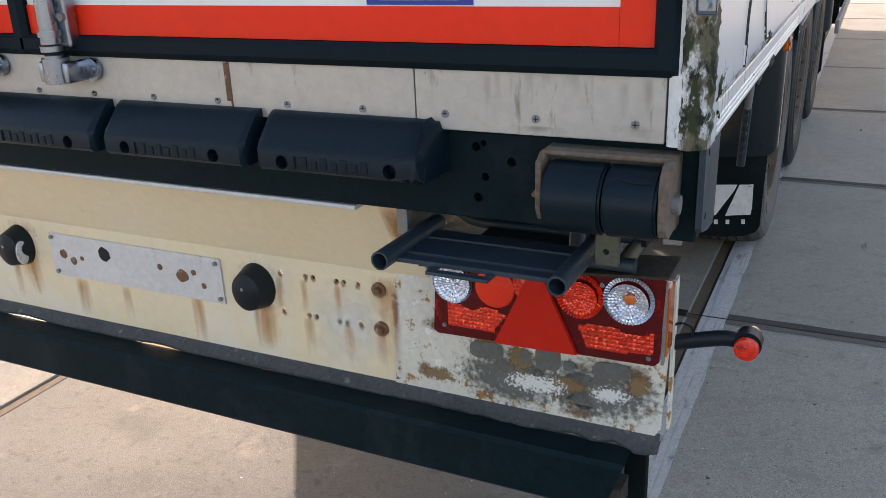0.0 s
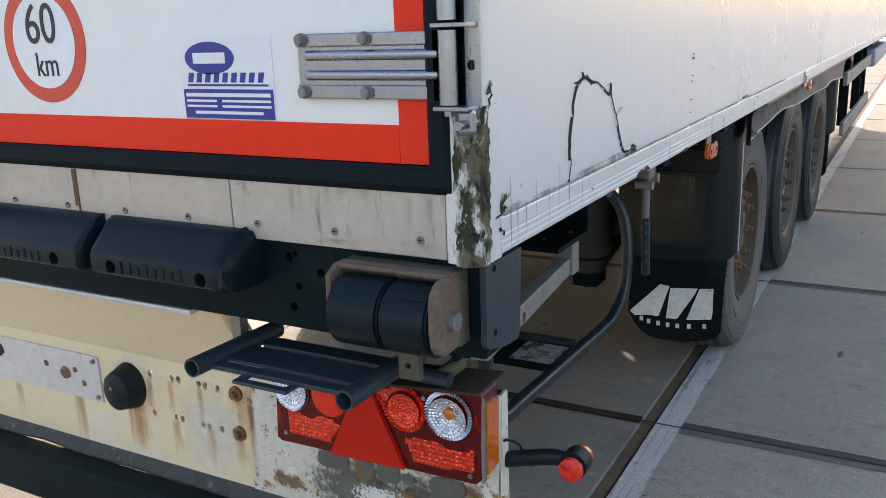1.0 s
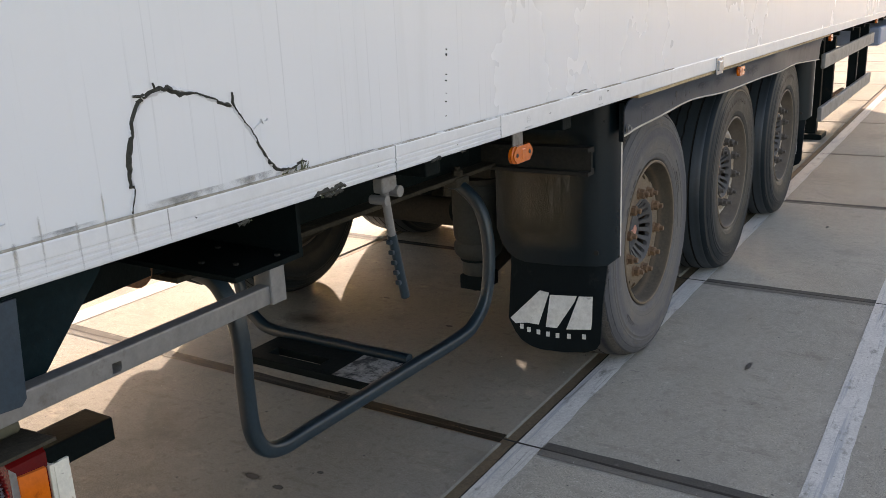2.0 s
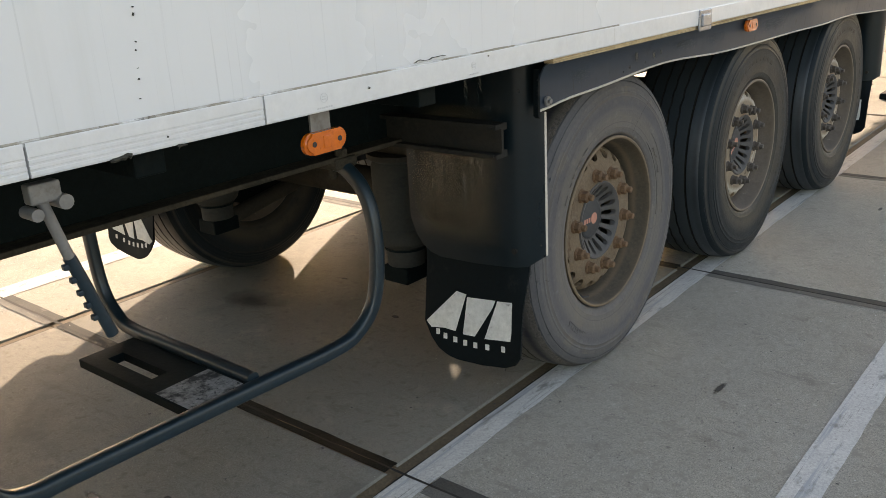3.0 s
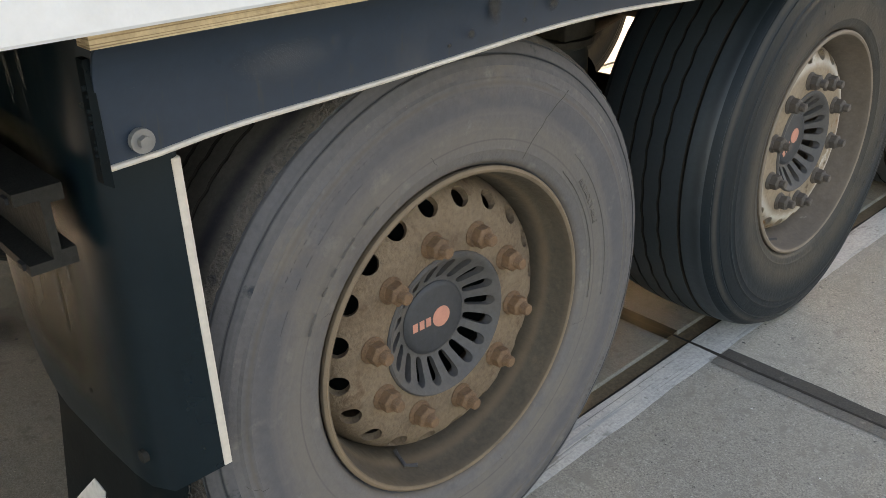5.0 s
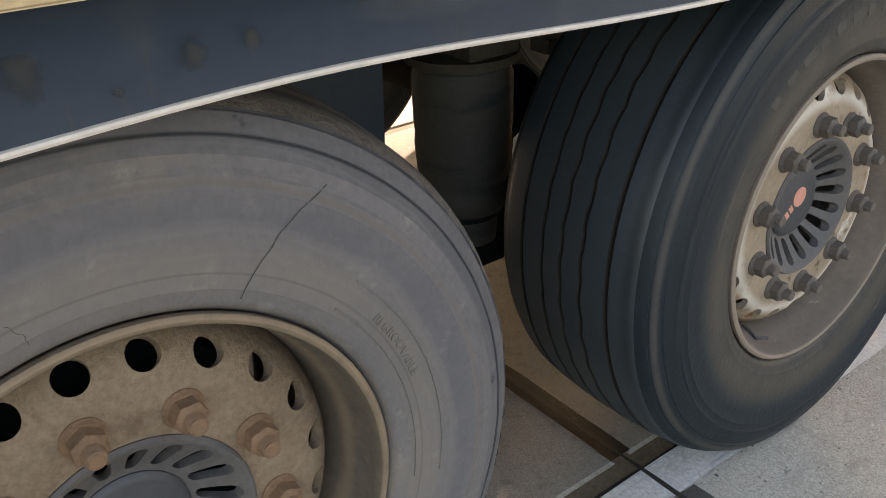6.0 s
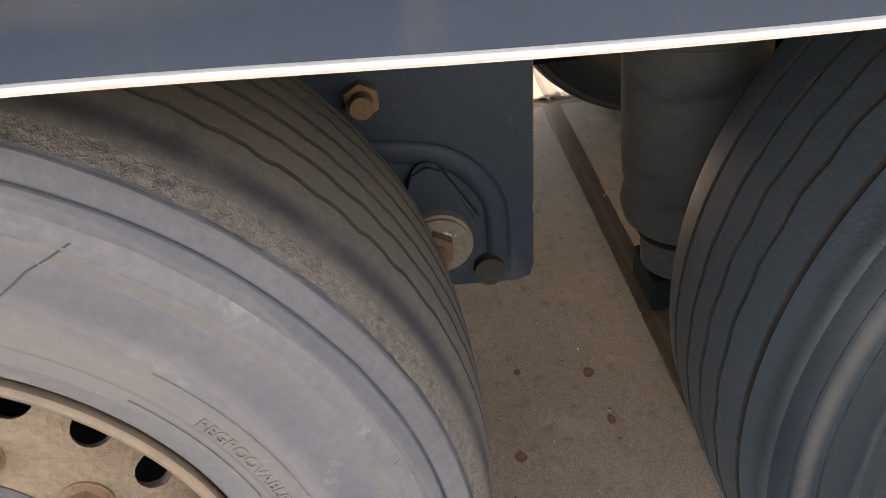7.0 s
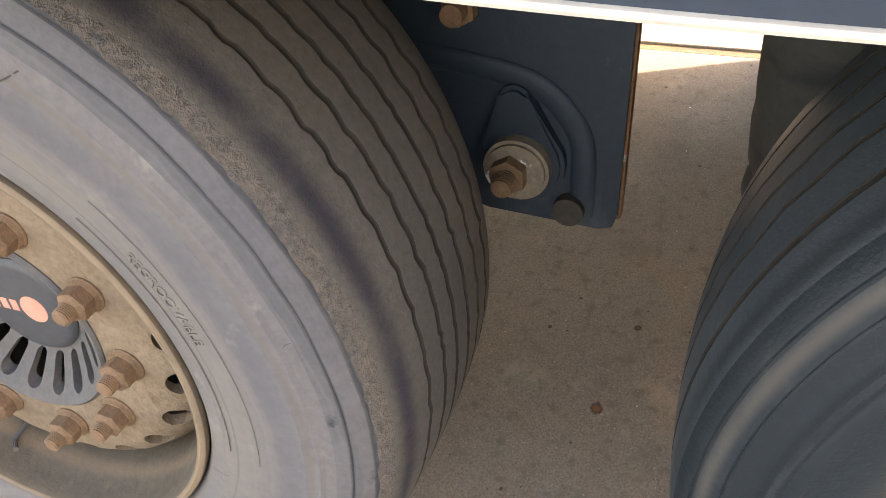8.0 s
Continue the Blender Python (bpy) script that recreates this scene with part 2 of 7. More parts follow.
M_PLATE = mat("bare_plate", (0.58, 0.58, 0.57), (0.50, 0.50, 0.49), 8, 0.4, 0.55, metal=0.2, bump=0.1, grain=70, fine=0.1,
              layers=[((0.25, 0.23, 0.21), (40, 40, 10), 0.64, 0.74, 0.8)])
M_WORN = mat("worn_paint_patch", (0.34, 0.33, 0.31), (0.20, 0.19, 0.18), 14, 0.7, 0.85, bump=0.4, grain=90, fine=0.3,
             layers=[((0.03, 0.03, 0.03), 22, 0.46, 0.60), ((0.02, 0.02, 0.02), 90, 0.56, 0.66)])
M_RUSTY = mat("rusted_steel", (0.20, 0.09, 0.04), (0.12, 0.07, 0.045), 14, 0.8, 0.95, bump=0.7, grain=110, fine=0.35,
              layers=[((0.40, 0.36, 0.32), 22, 0.60, 0.68, 0.7)])
M_OLIVE = mat("olive_primed_steel", (0.085, 0.080, 0.052), (0.12, 0.112, 0.08), 14, 0.6, 0.75, bump=0.2, grain=90, fine=0.2,
              layers=[((0.03, 0.032, 0.026), 20, 0.60, 0.72)])
M_GALV = mat("galvanised_steel", (0.24, 0.235, 0.225), (0.17, 0.165, 0.16), 10, 0.5, 0.65, metal=0.5, bump=0.1, grain=60, fine=0.12,
             layers=[((0.12, 0.10, 0.08), 18, 0.58, 0.75, 0.85, 0.0)])
M_STEP = mat("step_steel", (0.021, 0.038, 0.052), (0.028, 0.045, 0.058), 10, 0.38, 0.55, metal=0.0, bump=0.1, grain=70, fine=0.2, spec=0.4,
             layers=[((0.065, 0.070, 0.070), 20, 0.64, 0.80, 0.85), ((0.18, 0.18, 0.17), 120, 0.75, 0.80, 0.85)])
M_TUBE = mat("worn_tube_paint", (0.0090, 0.0235, 0.0330), (0.012, 0.026, 0.034), 10, 0.30, 0.48, bump=0.1, grain=70, fine=0.2, spec=0.5,
             layers=[((0.055, 0.058, 0.056), 20, 0.66, 0.80, 0.85), ((0.20, 0.19, 0.17), 90, 0.73, 0.78, 0.85)])
M_LIP = mat("bent_grey_edge", (0.060, 0.060, 0.058), (0.036, 0.039, 0.040), 12, 0.6, 0.8, bump=0.4, grain=110, fine=0.3,
            layers=[((0.16, 0.155, 0.145), (40, 40, 40), 0.60, 0.70), ((0.13, 0.06, 0.02), 24, 0.68, 0.76)])
M_FACET_RED = mat("red_reflector_facets", (0.95, 0.058, 0.016), (0.70, 0.020, 0.007), 34, 0.26, 0.36, metal=0.8, bump=0.12, grain=160, fine=0.2, coat=0.6)
M_FACET_CLEAR = mat("mirror_facets", (0.62, 0.66, 0.74), (0.46, 0.50, 0.58), 40, 0.24, 0.34, metal=0.85, bump=0.1, grain=200, fine=0.1, coat=0.6)
M_LENS_PLAIN = mat("plain_red_lens", (0.80, 0.040, 0.012), (0.66, 0.026, 0.009), 14, 0.22, 0.3, bump=0.05, grain=90, fine=0.08, spec=0.3)
M_LENS_RED = mat("red_lens", (0.86, 0.040, 0.014), (0.60, 0.018, 0.008), 40, 0.10, 0.16, bump=0.5, grain=130, fine=0.25, spec=0.35,
                 layers=[((0.34, 0.007, 0.005), 46, 0.54, 0.64), ((1.0, 0.20, 0.07), 62, 0.60, 0.66)])
M_LENS_DARK = mat("dark_red_lens", (0.105, 0.005, 0.005), (0.06, 0.004, 0.004), 14, 0.14, 0.2, bump=0.1, grain=60, fine=0.1, spec=0.35,
                  layers=[((0.36, 0.010, 0.007), (30, 30, 22), 0.58, 0.68)])
M_REFLECT = mat("triangle_reflector", (0.56, 0.020, 0.008), (0.48, 0.016, 0.007), 30, 0.4, 0.45, bump=0.3, grain=500, fine=0.1, spec=0.12)
M_LENS_CLEAR = mat("clear_lens", (0.66, 0.70, 0.76), (0.44, 0.48, 0.55), 60, 0.06, 0.12, metal=0.6, bump=0.8, grain=200, fine=0.2, coat=1.0,
                   layers=[((0.26, 0.29, 0.34), 120, 0.52, 0.66)])
M_AMBER = mat("amber_lens", (0.66, 0.135, 0.008), (0.50, 0.095, 0.006), 26, 0.16, 0.24, bump=0.12, grain=70, fine=0.12, coat=0.5,
              layers=[((0.30, 0.055, 0.006), (60, 60, 60), 0.60, 0.74)])
M_PLASTIC = mat("black_plastic", (0.0045, 0.0090, 0.0125), (0.008, 0.013, 0.017), 12, 0.4, 0.5, bump=0.08, grain=110, fine=0.2, spec=0.25)
M_GUARD = mat("mudguard_plastic", (0.0036, 0.0102, 0.0135), (0.006, 0.0140, 0.0180), 4, 0.26, 0.36, bump=0.04, grain=60, fine=0.15,
              layers=[((0.030, 0.030, 0.028), (7, 7, 2), 0.60, 0.82, 0.6), ((0.12, 0.12, 0.11), 160, 0.75, 0.79, 0.9)], spec=0.32)
M_FENDER = mat("fender_plastic", (0.013, 0.026, 0.043), (0.021, 0.033, 0.049), 3, 0.42, 0.52, bump=0.04, grain=50, fine=0.1,
               layers=[((0.050, 0.054, 0.058), (6, 6, 3), 0.60, 0.85, 0.7), ((0.006, 0.013, 0.018), (9, 9, 9), 0.62, 0.70, 0.5), ((0.13, 0.13, 0.13), (40, 4, 160), 0.74, 0.78, 0.8), ((0.045, 0.045, 0.042), (90, 90, 9), 0.62, 0.74, 0.8)])
M_EDGE = mat("white_edge", (0.56, 0.50, 0.43), (0.47, 0.42, 0.36), 12, 0.6, bump=0.1, grain=60)
M_FLAP = mat("mud_flap_rubber", (0.0030, 0.0064, 0.0078), (0.0055, 0.0092, 0.0106), 5, 0.5, 0.65, bump=0.1, grain=80, fine=0.2,
             layers=[((0.030, 0.031, 0.029), (10, 10, 6), 0.62, 0.82, 0.8)], spec=0.09)
M_MARK = mat("white_marking", (0.66, 0.65, 0.62), (0.50, 0.49, 0.46), 18, 0.55, bump=0.1, grain=60, fine=0.15,
             layers=[((0.18, 0.17, 0.15), 30, 0.62, 0.74)])
M_TYRE_A = mat("dusty_worn_tyre", (0.128, 0.119, 0.115), (0.076, 0.076, 0.082), 2.6, 0.8, 0.9, bump=0.32, grain=90, fine=0.12,
               layers=[((0.165, 0.138, 0.110), 6, 0.54, 0.74), ((0.062, 0.062, 0.066), 9, 0.62, 0.78), ((0.175, 0.160, 0.145), (16, 16, 16), 0.60, 0.72), ((0.25, 0.23, 0.21), 230, 0.70, 0.76), ((0.05, 0.048, 0.046), 70, 0.74, 0.78), ((0.20, 0.195, 0.20), (11, 11, 11), 0.66, 0.76)], spec=0.25,
               rings=[((0.155, 0.138, 0.122), 46, 0.54, 0.78), ((0.088, 0.085, 0.088), 30, 0.56, 0.80)],
               bands=[((0.150, 0.130, 0.110), 0.350, 0.055, 0.6), ((0.072, 0.072, 0.080), 0.405, 0.035, 0.55), ((0.105, 0.090, 0.075), 0.434, 0.006, 0.6), ((0.12, 0.09, 0.062), 0.296, 0.018, 0.7), ((0.07, 0.065, 0.062), 0.343, 0.0025, 0.5)])
# shoulder rubber; its two bands paint shade into the step creases
M_SHOULDER_A = mat("blue_black_shoulder", (0.098, 0.094, 0.096), (0.046, 0.049, 0.055), 2.0, 0.6, 0.75, bump=0.25, grain=90, fine=0.12, spec=0.3,
                   layers=[((0.125, 0.115, 0.104), 5, 0.56, 0.80), ((0.018, 0.024, 0.032), (14, 14, 14), 0.62, 0.70), ((0.20, 0.19, 0.175), 230, 0.72, 0.77)],
                   rings=[((0.115, 0.108, 0.104), 60, 0.56, 0.80), ((0.050, 0.052, 0.058), 46, 0.58, 0.80)],
                   bands=[((0.012, 0.016, 0.021), 0.477, 0.0035, 0.8), ((0.012, 0.016, 0.021), 0.499, 0.004, 0.8)])
M_TYRE_MARK = mat("raised_lettering", (0.082, 0.077, 0.073), (0.11, 0.101, 0.094), 26, 0.85, bump=0.2, grain=120, fine=0.15,
                  layers=[((0.128, 0.116, 0.107), 40, 0.54, 0.64)])
M_TYRE_MARK_DARK = mat("dark_raised_lettering", (0.050, 0.046, 0.040), (0.030, 0.029, 0.027), 20, 0.8, bump=0.2, grain=120, fine=0.15)
M_SPLIT = mat("split_rubber", (0.040, 0.037, 0.034), None, 20, 0.9, bump=0.0)
# its band is a soft darker strip along the outer tread edge
M_TREAD_A = mat("dusty_tread", (0.090, 0.082, 0.071), (0.062, 0.059, 0.055), 5, 0.85, bump=0.45, grain=110, fine=0.18,
                layers=[((0.05, 0.048, 0.046), 9, 0.62, 0.76), ((0.21, 0.19, 0.165), 200, 0.70, 0.76), ((0.045, 0.042, 0.04), 90, 0.70, 0.76)], spec=0.25,
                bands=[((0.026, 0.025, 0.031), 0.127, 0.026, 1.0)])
M_TYRE_B = mat("dark_tyre", (0.012, 0.018, 0.022), (0.019, 0.025, 0.028), 3.5, 0.42, 0.6, bump=0.3, grain=90, fine=0.14,
               layers=[((0.045, 0.043, 0.039), 7, 0.62, 0.85), ((0.20, 0.19, 0.18), 230, 0.74, 0.79)], spec=0.18, rings=[((0.036, 0.036, 0.034), 50, 0.58, 0.78), ((0.008, 0.010, 0.012), 40, 0.56, 0.76)],
               bands=[((0.056, 0.050, 0.041), 0.345, 0.065, 1.0), ((0.07, 0.06, 0.048), 0.300, 0.02, 0.8), ((0.052, 0.048, 0.043), 0.490, 0.009, 0.9), ((0.012, 0.016, 0.018), 0.468, 0.010, 0.7), ((0.007, 0.012, 0.015), 0.508, 0.010, 0.9), ((0.008, 0.012, 0.015), 0.440, 0.003, 0.9), ((0.008, 0.012, 0.015), 0.452, 0.004, 0.9), ((0.016, 0.017, 0.018), 0.428, 0.005, 0.6)])
# its band darkens the outer edge of the tread
M_TREAD_B = mat("dark_tread", (0.020, 0.029, 0.035), (0.029, 0.038, 0.043), 4, 0.40, 0.54, bump=0.25, grain=90, fine=0.18,
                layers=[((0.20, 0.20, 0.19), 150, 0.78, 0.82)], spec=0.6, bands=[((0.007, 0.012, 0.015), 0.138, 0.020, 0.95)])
M_WALL_B = mat("tyre_wall_band", (0.046, 0.044, 0.041), (0.030, 0.031, 0.031), 6, 0.75, bump=0.2, grain=80, fine=0.14, spec=0.3, rings=[((0.022, 0.023, 0.024), 44, 0.56, 0.76)])
M_GROOVE_A = mat("dusty_groove", (0.030, 0.027, 0.023), (0.055, 0.049, 0.041), 20, 0.95, bump=0.2, grain=90, spec=0.1)
M_GROOVE = mat("groove_rubber", (0.016, 0.014, 0.012), (0.034, 0.030, 0.025), 20, 0.95, bump=0.2, grain=90, spec=0.1)
M_SCUFF = mat("scuffed_shoulder", (0.105, 0.090, 0.075), (0.060, 0.056, 0.053), 30, 0.95, bump=1.0, grain=120, fine=0.3, dist=0.008,
              layers=[((0.045, 0.042, 0.042), (60, 60, 60), 0.56, 0.66)])
M_RIM_A = mat("dusty_brown_rim", (0.190, 0.134, 0.085), (0.135, 0.088, 0.054), 7, 0.85, bump=0.6, grain=120, fine=0.24, dist=0.006,
              layers=[((0.25, 0.19, 0.125), 10, 0.58, 0.8), ((0.085, 0.046, 0.024), 18, 0.58, 0.72), ((0.34, 0.30, 0.24), (50, 50, 90), 0.72, 0.77)])
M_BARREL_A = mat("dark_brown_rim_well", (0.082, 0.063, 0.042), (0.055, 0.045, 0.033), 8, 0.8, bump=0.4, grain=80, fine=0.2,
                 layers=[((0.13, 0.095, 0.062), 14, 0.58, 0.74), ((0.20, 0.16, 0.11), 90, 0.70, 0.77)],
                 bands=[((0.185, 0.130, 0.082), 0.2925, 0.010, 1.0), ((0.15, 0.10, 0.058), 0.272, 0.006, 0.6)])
M_RIM_B = mat("white_rusty_rim", (0.27, 0.205, 0.140), (0.17, 0.122, 0.078), 8, 0.75, 0.85, bump=0.35, grain=80, fine=0.16,
              layers=[((0.20, 0.095, 0.035), 13, 0.58, 0.66, 0.85), ((0.50, 0.46, 0.40), 11, 0.60, 0.68, 0.6), ((0.09, 0.058, 0.036), 30, 0.60, 0.70, 0.9)],
              bands=[((0.50, 0.46, 0.40), 0.212, 0.020, 0.7)])
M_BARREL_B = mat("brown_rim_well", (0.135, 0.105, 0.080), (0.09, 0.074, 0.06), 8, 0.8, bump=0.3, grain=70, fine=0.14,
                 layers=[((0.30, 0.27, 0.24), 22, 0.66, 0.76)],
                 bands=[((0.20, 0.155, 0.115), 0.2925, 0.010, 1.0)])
M_NUT_A = mat("rusty_nut", (0.17, 0.092, 0.046), (0.12, 0.075, 0.045), 30, 0.75, 0.9, bump=0.4, grain=150, fine=0.25,
              layers=[((0.55, 0.26, 0.03), 60, 0.70, 0.76)])
M_NUT_B = mat("dark_nut", (0.075, 0.062, 0.052), (0.11, 0.085, 0.065), 30, 0.7, 0.85, bump=0.4, grain=150, fine=0.25)
M_HUB = mat("hub_iron", (0.070, 0.066, 0.064), (0.115, 0.098, 0.082), 14, 0.7, 0.85, bump=0.3, grain=90, fine=0.2)
M_CAP = mat("hub_cap_plastic", (0.035, 0.037, 0.041), (0.055, 0.055, 0.055), 14, 0.5, 0.65, bump=0.1, grain=90, fine=0.2)
M_LOGO = mat("faded_red_logo", (0.55, 0.24, 0.17), (0.48, 0.2, 0.14), 30, 0.6, bump=0.05, fine=0.1)
M_CHASSIS = mat("dusty_chassis", (0.0040, 0.0082, 0.0088), (0.0070, 0.0102, 0.0098), 4, 0.6, 0.8, bump=0.25, grain=70, fine=0.25,
                layers=[((0.024, 0.021, 0.016), 8, 0.64, 0.88, 0.9), ((0.09, 0.05, 0.028), 24, 0.77, 0.83, 0.9)], spec=0.07)
M_FLANGE = mat("dust_covered_flange", (0.056, 0.047, 0.034), (0.030, 0.027, 0.022), 5, 0.85, 0.95, bump=0.4, grain=90, fine=0.3, spec=0.15,
               layers=[((0.085, 0.072, 0.052), (12, 4, 12), 0.58, 0.76), ((0.014, 0.015, 0.014), (16, 6, 16), 0.60, 0.70)])
M_DARKDUST = mat("dark_dusty_steel", (0.022, 0.0205, 0.017), (0.012, 0.0125, 0.012), 7, 0.7, 0.85, bump=0.35, grain=90, fine=0.28, spec=0.25,
                 layers=[((0.060, 0.049, 0.036), (9, 9, 5), 0.60, 0.78), ((0.010, 0.012, 0.013), (14, 5, 8), 0.60, 0.70), ((0.18, 0.17, 0.15), 120, 0.74, 0.79)])
M_AXLE = mat("dusty_axle", (0.050, 0.042, 0.032), (0.030, 0.027, 0.023), 8, 0.85, bump=0.3, grain=80, fine=0.2, spec=0.25)
M_BELLOWS = mat("air_spring_rubber", (0.040, 0.041, 0.037), (0.052, 0.051, 0.044), 6, 0.7, 0.85, bump=0.2, grain=80, fine=0.15, spec=0.2,
                layers=[((0.018, 0.021, 0.024), (5, 5, 16), 0.54, 0.70)])
M_HANGER = mat("blue_black_hanger", (0.011, 0.022, 0.033), (0.018, 0.029, 0.039), 8, 0.5, 0.65, bump=0.2, grain=90, fine=0.2, spec=0.35,
               layers=[((0.26, 0.26, 0.25), 190, 0.73, 0.77, 0.8), ((0.10, 0.07, 0.045), 14, 0.68, 0.8, 0.85), ((0.045, 0.055, 0.062), (9, 9, 3), 0.60, 0.76, 0.7)])
M_BUSH = mat("worn_bush", (0.20, 0.155, 0.11), (0.14, 0.11, 0.08), 24, 0.8, bump=0.4, grain=120, fine=0.25,
             layers=[((0.62, 0.60, 0.56), 26, 0.57, 0.62, 0.7)])
M_WOOD = mat("plywood_edge", (0.52, 0.39, 0.23), (0.40, 0.28, 0.15), 14, 0.75, bump=0.3, grain=60, fine=0.2,
             layers=[((0.20, 0.13, 0.065), (30, 1.2, 430), 0.50, 0.58), ((0.10, 0.07, 0.04), (50, 24, 50), 0.68, 0.74), ((0.64, 0.52, 0.35), (40, 2, 300), 0.56, 0.65)])
M_CRACK = mat("crack_edge", (0.030, 0.030, 0.022), (0.075, 0.070, 0.052), 90, 0.95, bump=0.8, grain=170, fine=0.35,
              layers=[((0.012, 0.013, 0.009), (60, 60, 60), 0.56, 0.66)])
M_RAIL = mat("bottom_rail", (0.66, 0.665, 0.66), (0.58, 0.58, 0.575), 7, 0.32, 0.42, metal=0.08, bump=0.06, grain=50, fine=0.05,
             layers=[((0.40, 0.37, 0.31), (22, 22, 6), 0.68, 0.84, 0.7, 0.0), ((0.20, 0.18, 0.14), 60, 0.74, 0.8, 0.9, 0.0)])
M_STAMP = mat("faint_stamp", (0.60, 0.60, 0.60), None, 30, 0.5, bump=0.0)
M_DIRTLINE = mat("dirt_seam", (0.36, 0.33, 0.27), (0.22, 0.185, 0.12), 9, 0.9, bump=0.4, grain=120, fine=0.25,
                 layers=[((0.68, 0.68, 0.67), (9, 6, 9), 0.50, 0.60), ((0.07, 0.06, 0.045), (9, 13, 9), 0.62, 0.70)])
M_BLUEBOX = mat("blue_grey_box", (0.20, 0.25, 0.34), (0.24, 0.28, 0.36), 3, 0.5, fine=0.05)
M_DARKHOLE = mat("hole_black", (0.008, 0.008, 0.008), None, 20, 0.9, bump=0.0)
M_STAIN = mat("oil_stain", (0.045, 0.040, 0.036), (0.07, 0.06, 0.05), 20, 0.6, bump=0.2, grain=90)



def streak_mat(name, colour, scale, lo, hi, rough=0.85, most=0.6, across="X"):
    """Thin stain, soft at its sides, that breaks up and fades out down its length."""
    m = bpy.data.materials.new(name)
    m.use_nodes = True
    nt = m.node_tree
    N, L = nt.nodes, nt.links
    b = N["Principled BSDF"]

    def math_node(op, a, c, d=None):
        n = N.new("ShaderNodeMath")
        n.operation = op
        for sock, v in zip(n.inputs, (a, c, d)):
            if v is None:
                continue
            if isinstance(v, float):
                sock.default_value = v
            else:
                L.new(v, sock)
        return n.outputs[0]

    tc = N.new("ShaderNodeTexCoord")
    mp = N.new("ShaderNodeMapping")
    mp.inputs["Scale"].default_value = scale
    L.new(tc.outputs["Object"], mp.inputs[0])
    n = N.new("ShaderNodeTexNoise")
    n.inputs["Scale"].default_value = 1.0
    n.inputs["Detail"].default_value = 6.0
    L.new(mp.outputs[0], n.inputs["Vector"])
    sep = N.new("ShaderNodeSeparateXYZ")
    L.new(tc.outputs["Generated"], sep.inputs[0])
    soft = math_node("ABSOLUTE", math_node("MULTIPLY_ADD", sep.outputs[across], 2.0, -1.0), None)
    soft = math_node("SUBTRACT", 1.0, math_node("POWER", soft, 1.5))
    ends = math_node("ABSOLUTE", math_node("MULTIPLY_ADD", sep.outputs["Z"], 2.0, -1.0), None)
    soft = math_node("MULTIPLY", soft, math_node("SUBTRACT", 1.0, math_node("POWER", ends, 5.0)))
    r = N.new("ShaderNodeMapRange")
    r.inputs["From Min"].default_value = lo
    r.inputs["From Max"].default_value = hi
    r.inputs["To Max"].default_value = most
    L.new(math_node("MULTIPLY_ADD", sep.outputs["Z"], 0.45, n.outputs["Fac"]), r.inputs["Value"])
    L.new(math_node("MULTIPLY", r.outputs["Result"], soft), b.inputs["Alpha"])
    b.inputs["Base Color"].default_value = (*colour, 1)
    b.inputs["Roughness"].default_value = rough
    return m


def halo_mat(name, colour, scale, most=0.8, up="Z", lo=0.0, hi=0.7, rough=0.85):
    """Thin stain, strongest in its middle, with an uneven soft edge."""
    m = bpy.data.materials.new(name)
    m.use_nodes = True
    nt = m.node_tree
    N, L = nt.nodes, nt.links
    b = N["Principled BSDF"]
    tc = N.new("ShaderNodeTexCoord")
    mid = N.new("ShaderNodeVectorMath")
    mid.operation = "MULTIPLY_ADD"
    mid.inputs[1].default_value = (2, 0, 2) if up == "Z" else (0, 2, 2) if up == "X" else (2, 2, 0)
    mid.inputs[2].default_value = (-1, 0, -1) if up == "Z" else (0, -1, -1) if up == "X" else (-1, -1, 0)
    L.new(tc.outputs["Generated"], mid.inputs[0])
    ln = N.new("ShaderNodeVectorMath")
    ln.operation = "LENGTH"
    L.new(mid.outputs[0], ln.inputs[0])
    n = N.new("ShaderNodeTexNoise")
    n.inputs["Scale"].default_value = scale
    n.inputs["Detail"].default_value = 5.0
    L.new(tc.outputs["Object"], n.inputs["Vector"])
    s = N.new("ShaderNodeMath")
    s.operation = "SUBTRACT"
    s.inputs[0].default_value = 0.55
    L.new(ln.outputs["Value"], s.inputs[1])
    a = N.new("ShaderNodeMath")
    a.operation = "ADD"
    L.new(s.outputs[0], a.inputs[0])
    L.new(n.outputs["Fac"], a.inputs[1])
    r = N.new("ShaderNodeMapRange")
    r.inputs["From Min"].default_value = lo + 0.05
    r.inputs["From Max"].default_value = hi + 0.05
    r.inputs["To Max"].default_value = most
    L.new(a.outputs[0], r.inputs["Value"])
    L.new(r.outputs["Result"], b.inputs["Alpha"])
    b.inputs["Base Color"].default_value = (*colour, 1)
    b.inputs["Roughness"].default_value = rough
    return m


M_SMUDGE = halo_mat("dark_smudge", (0.004, 0.008, 0.010), 70, 0.8, "X", 0.25, 0.7, 0.5)
M_PALE_SMEAR = halo_mat("pale_fender_mark", (0.10, 0.105, 0.11), 18, 0.35, "X", 0.2, 0.9, 0.8)
M_HALO = halo_mat("rust_halo", (0.60, 0.32, 0.11), 60, 0.40, "Z", 0.15, 1.0)
M_HALO_DARK = halo_mat("dark_rust_halo", (0.26, 0.115, 0.04), 110, 0.7, "Z", 0.35, 0.8)
M_PALE = halo_mat("pale_patch", (0.70, 0.70, 0.66), 14, 0.6, "Z", 0.05, 0.9)
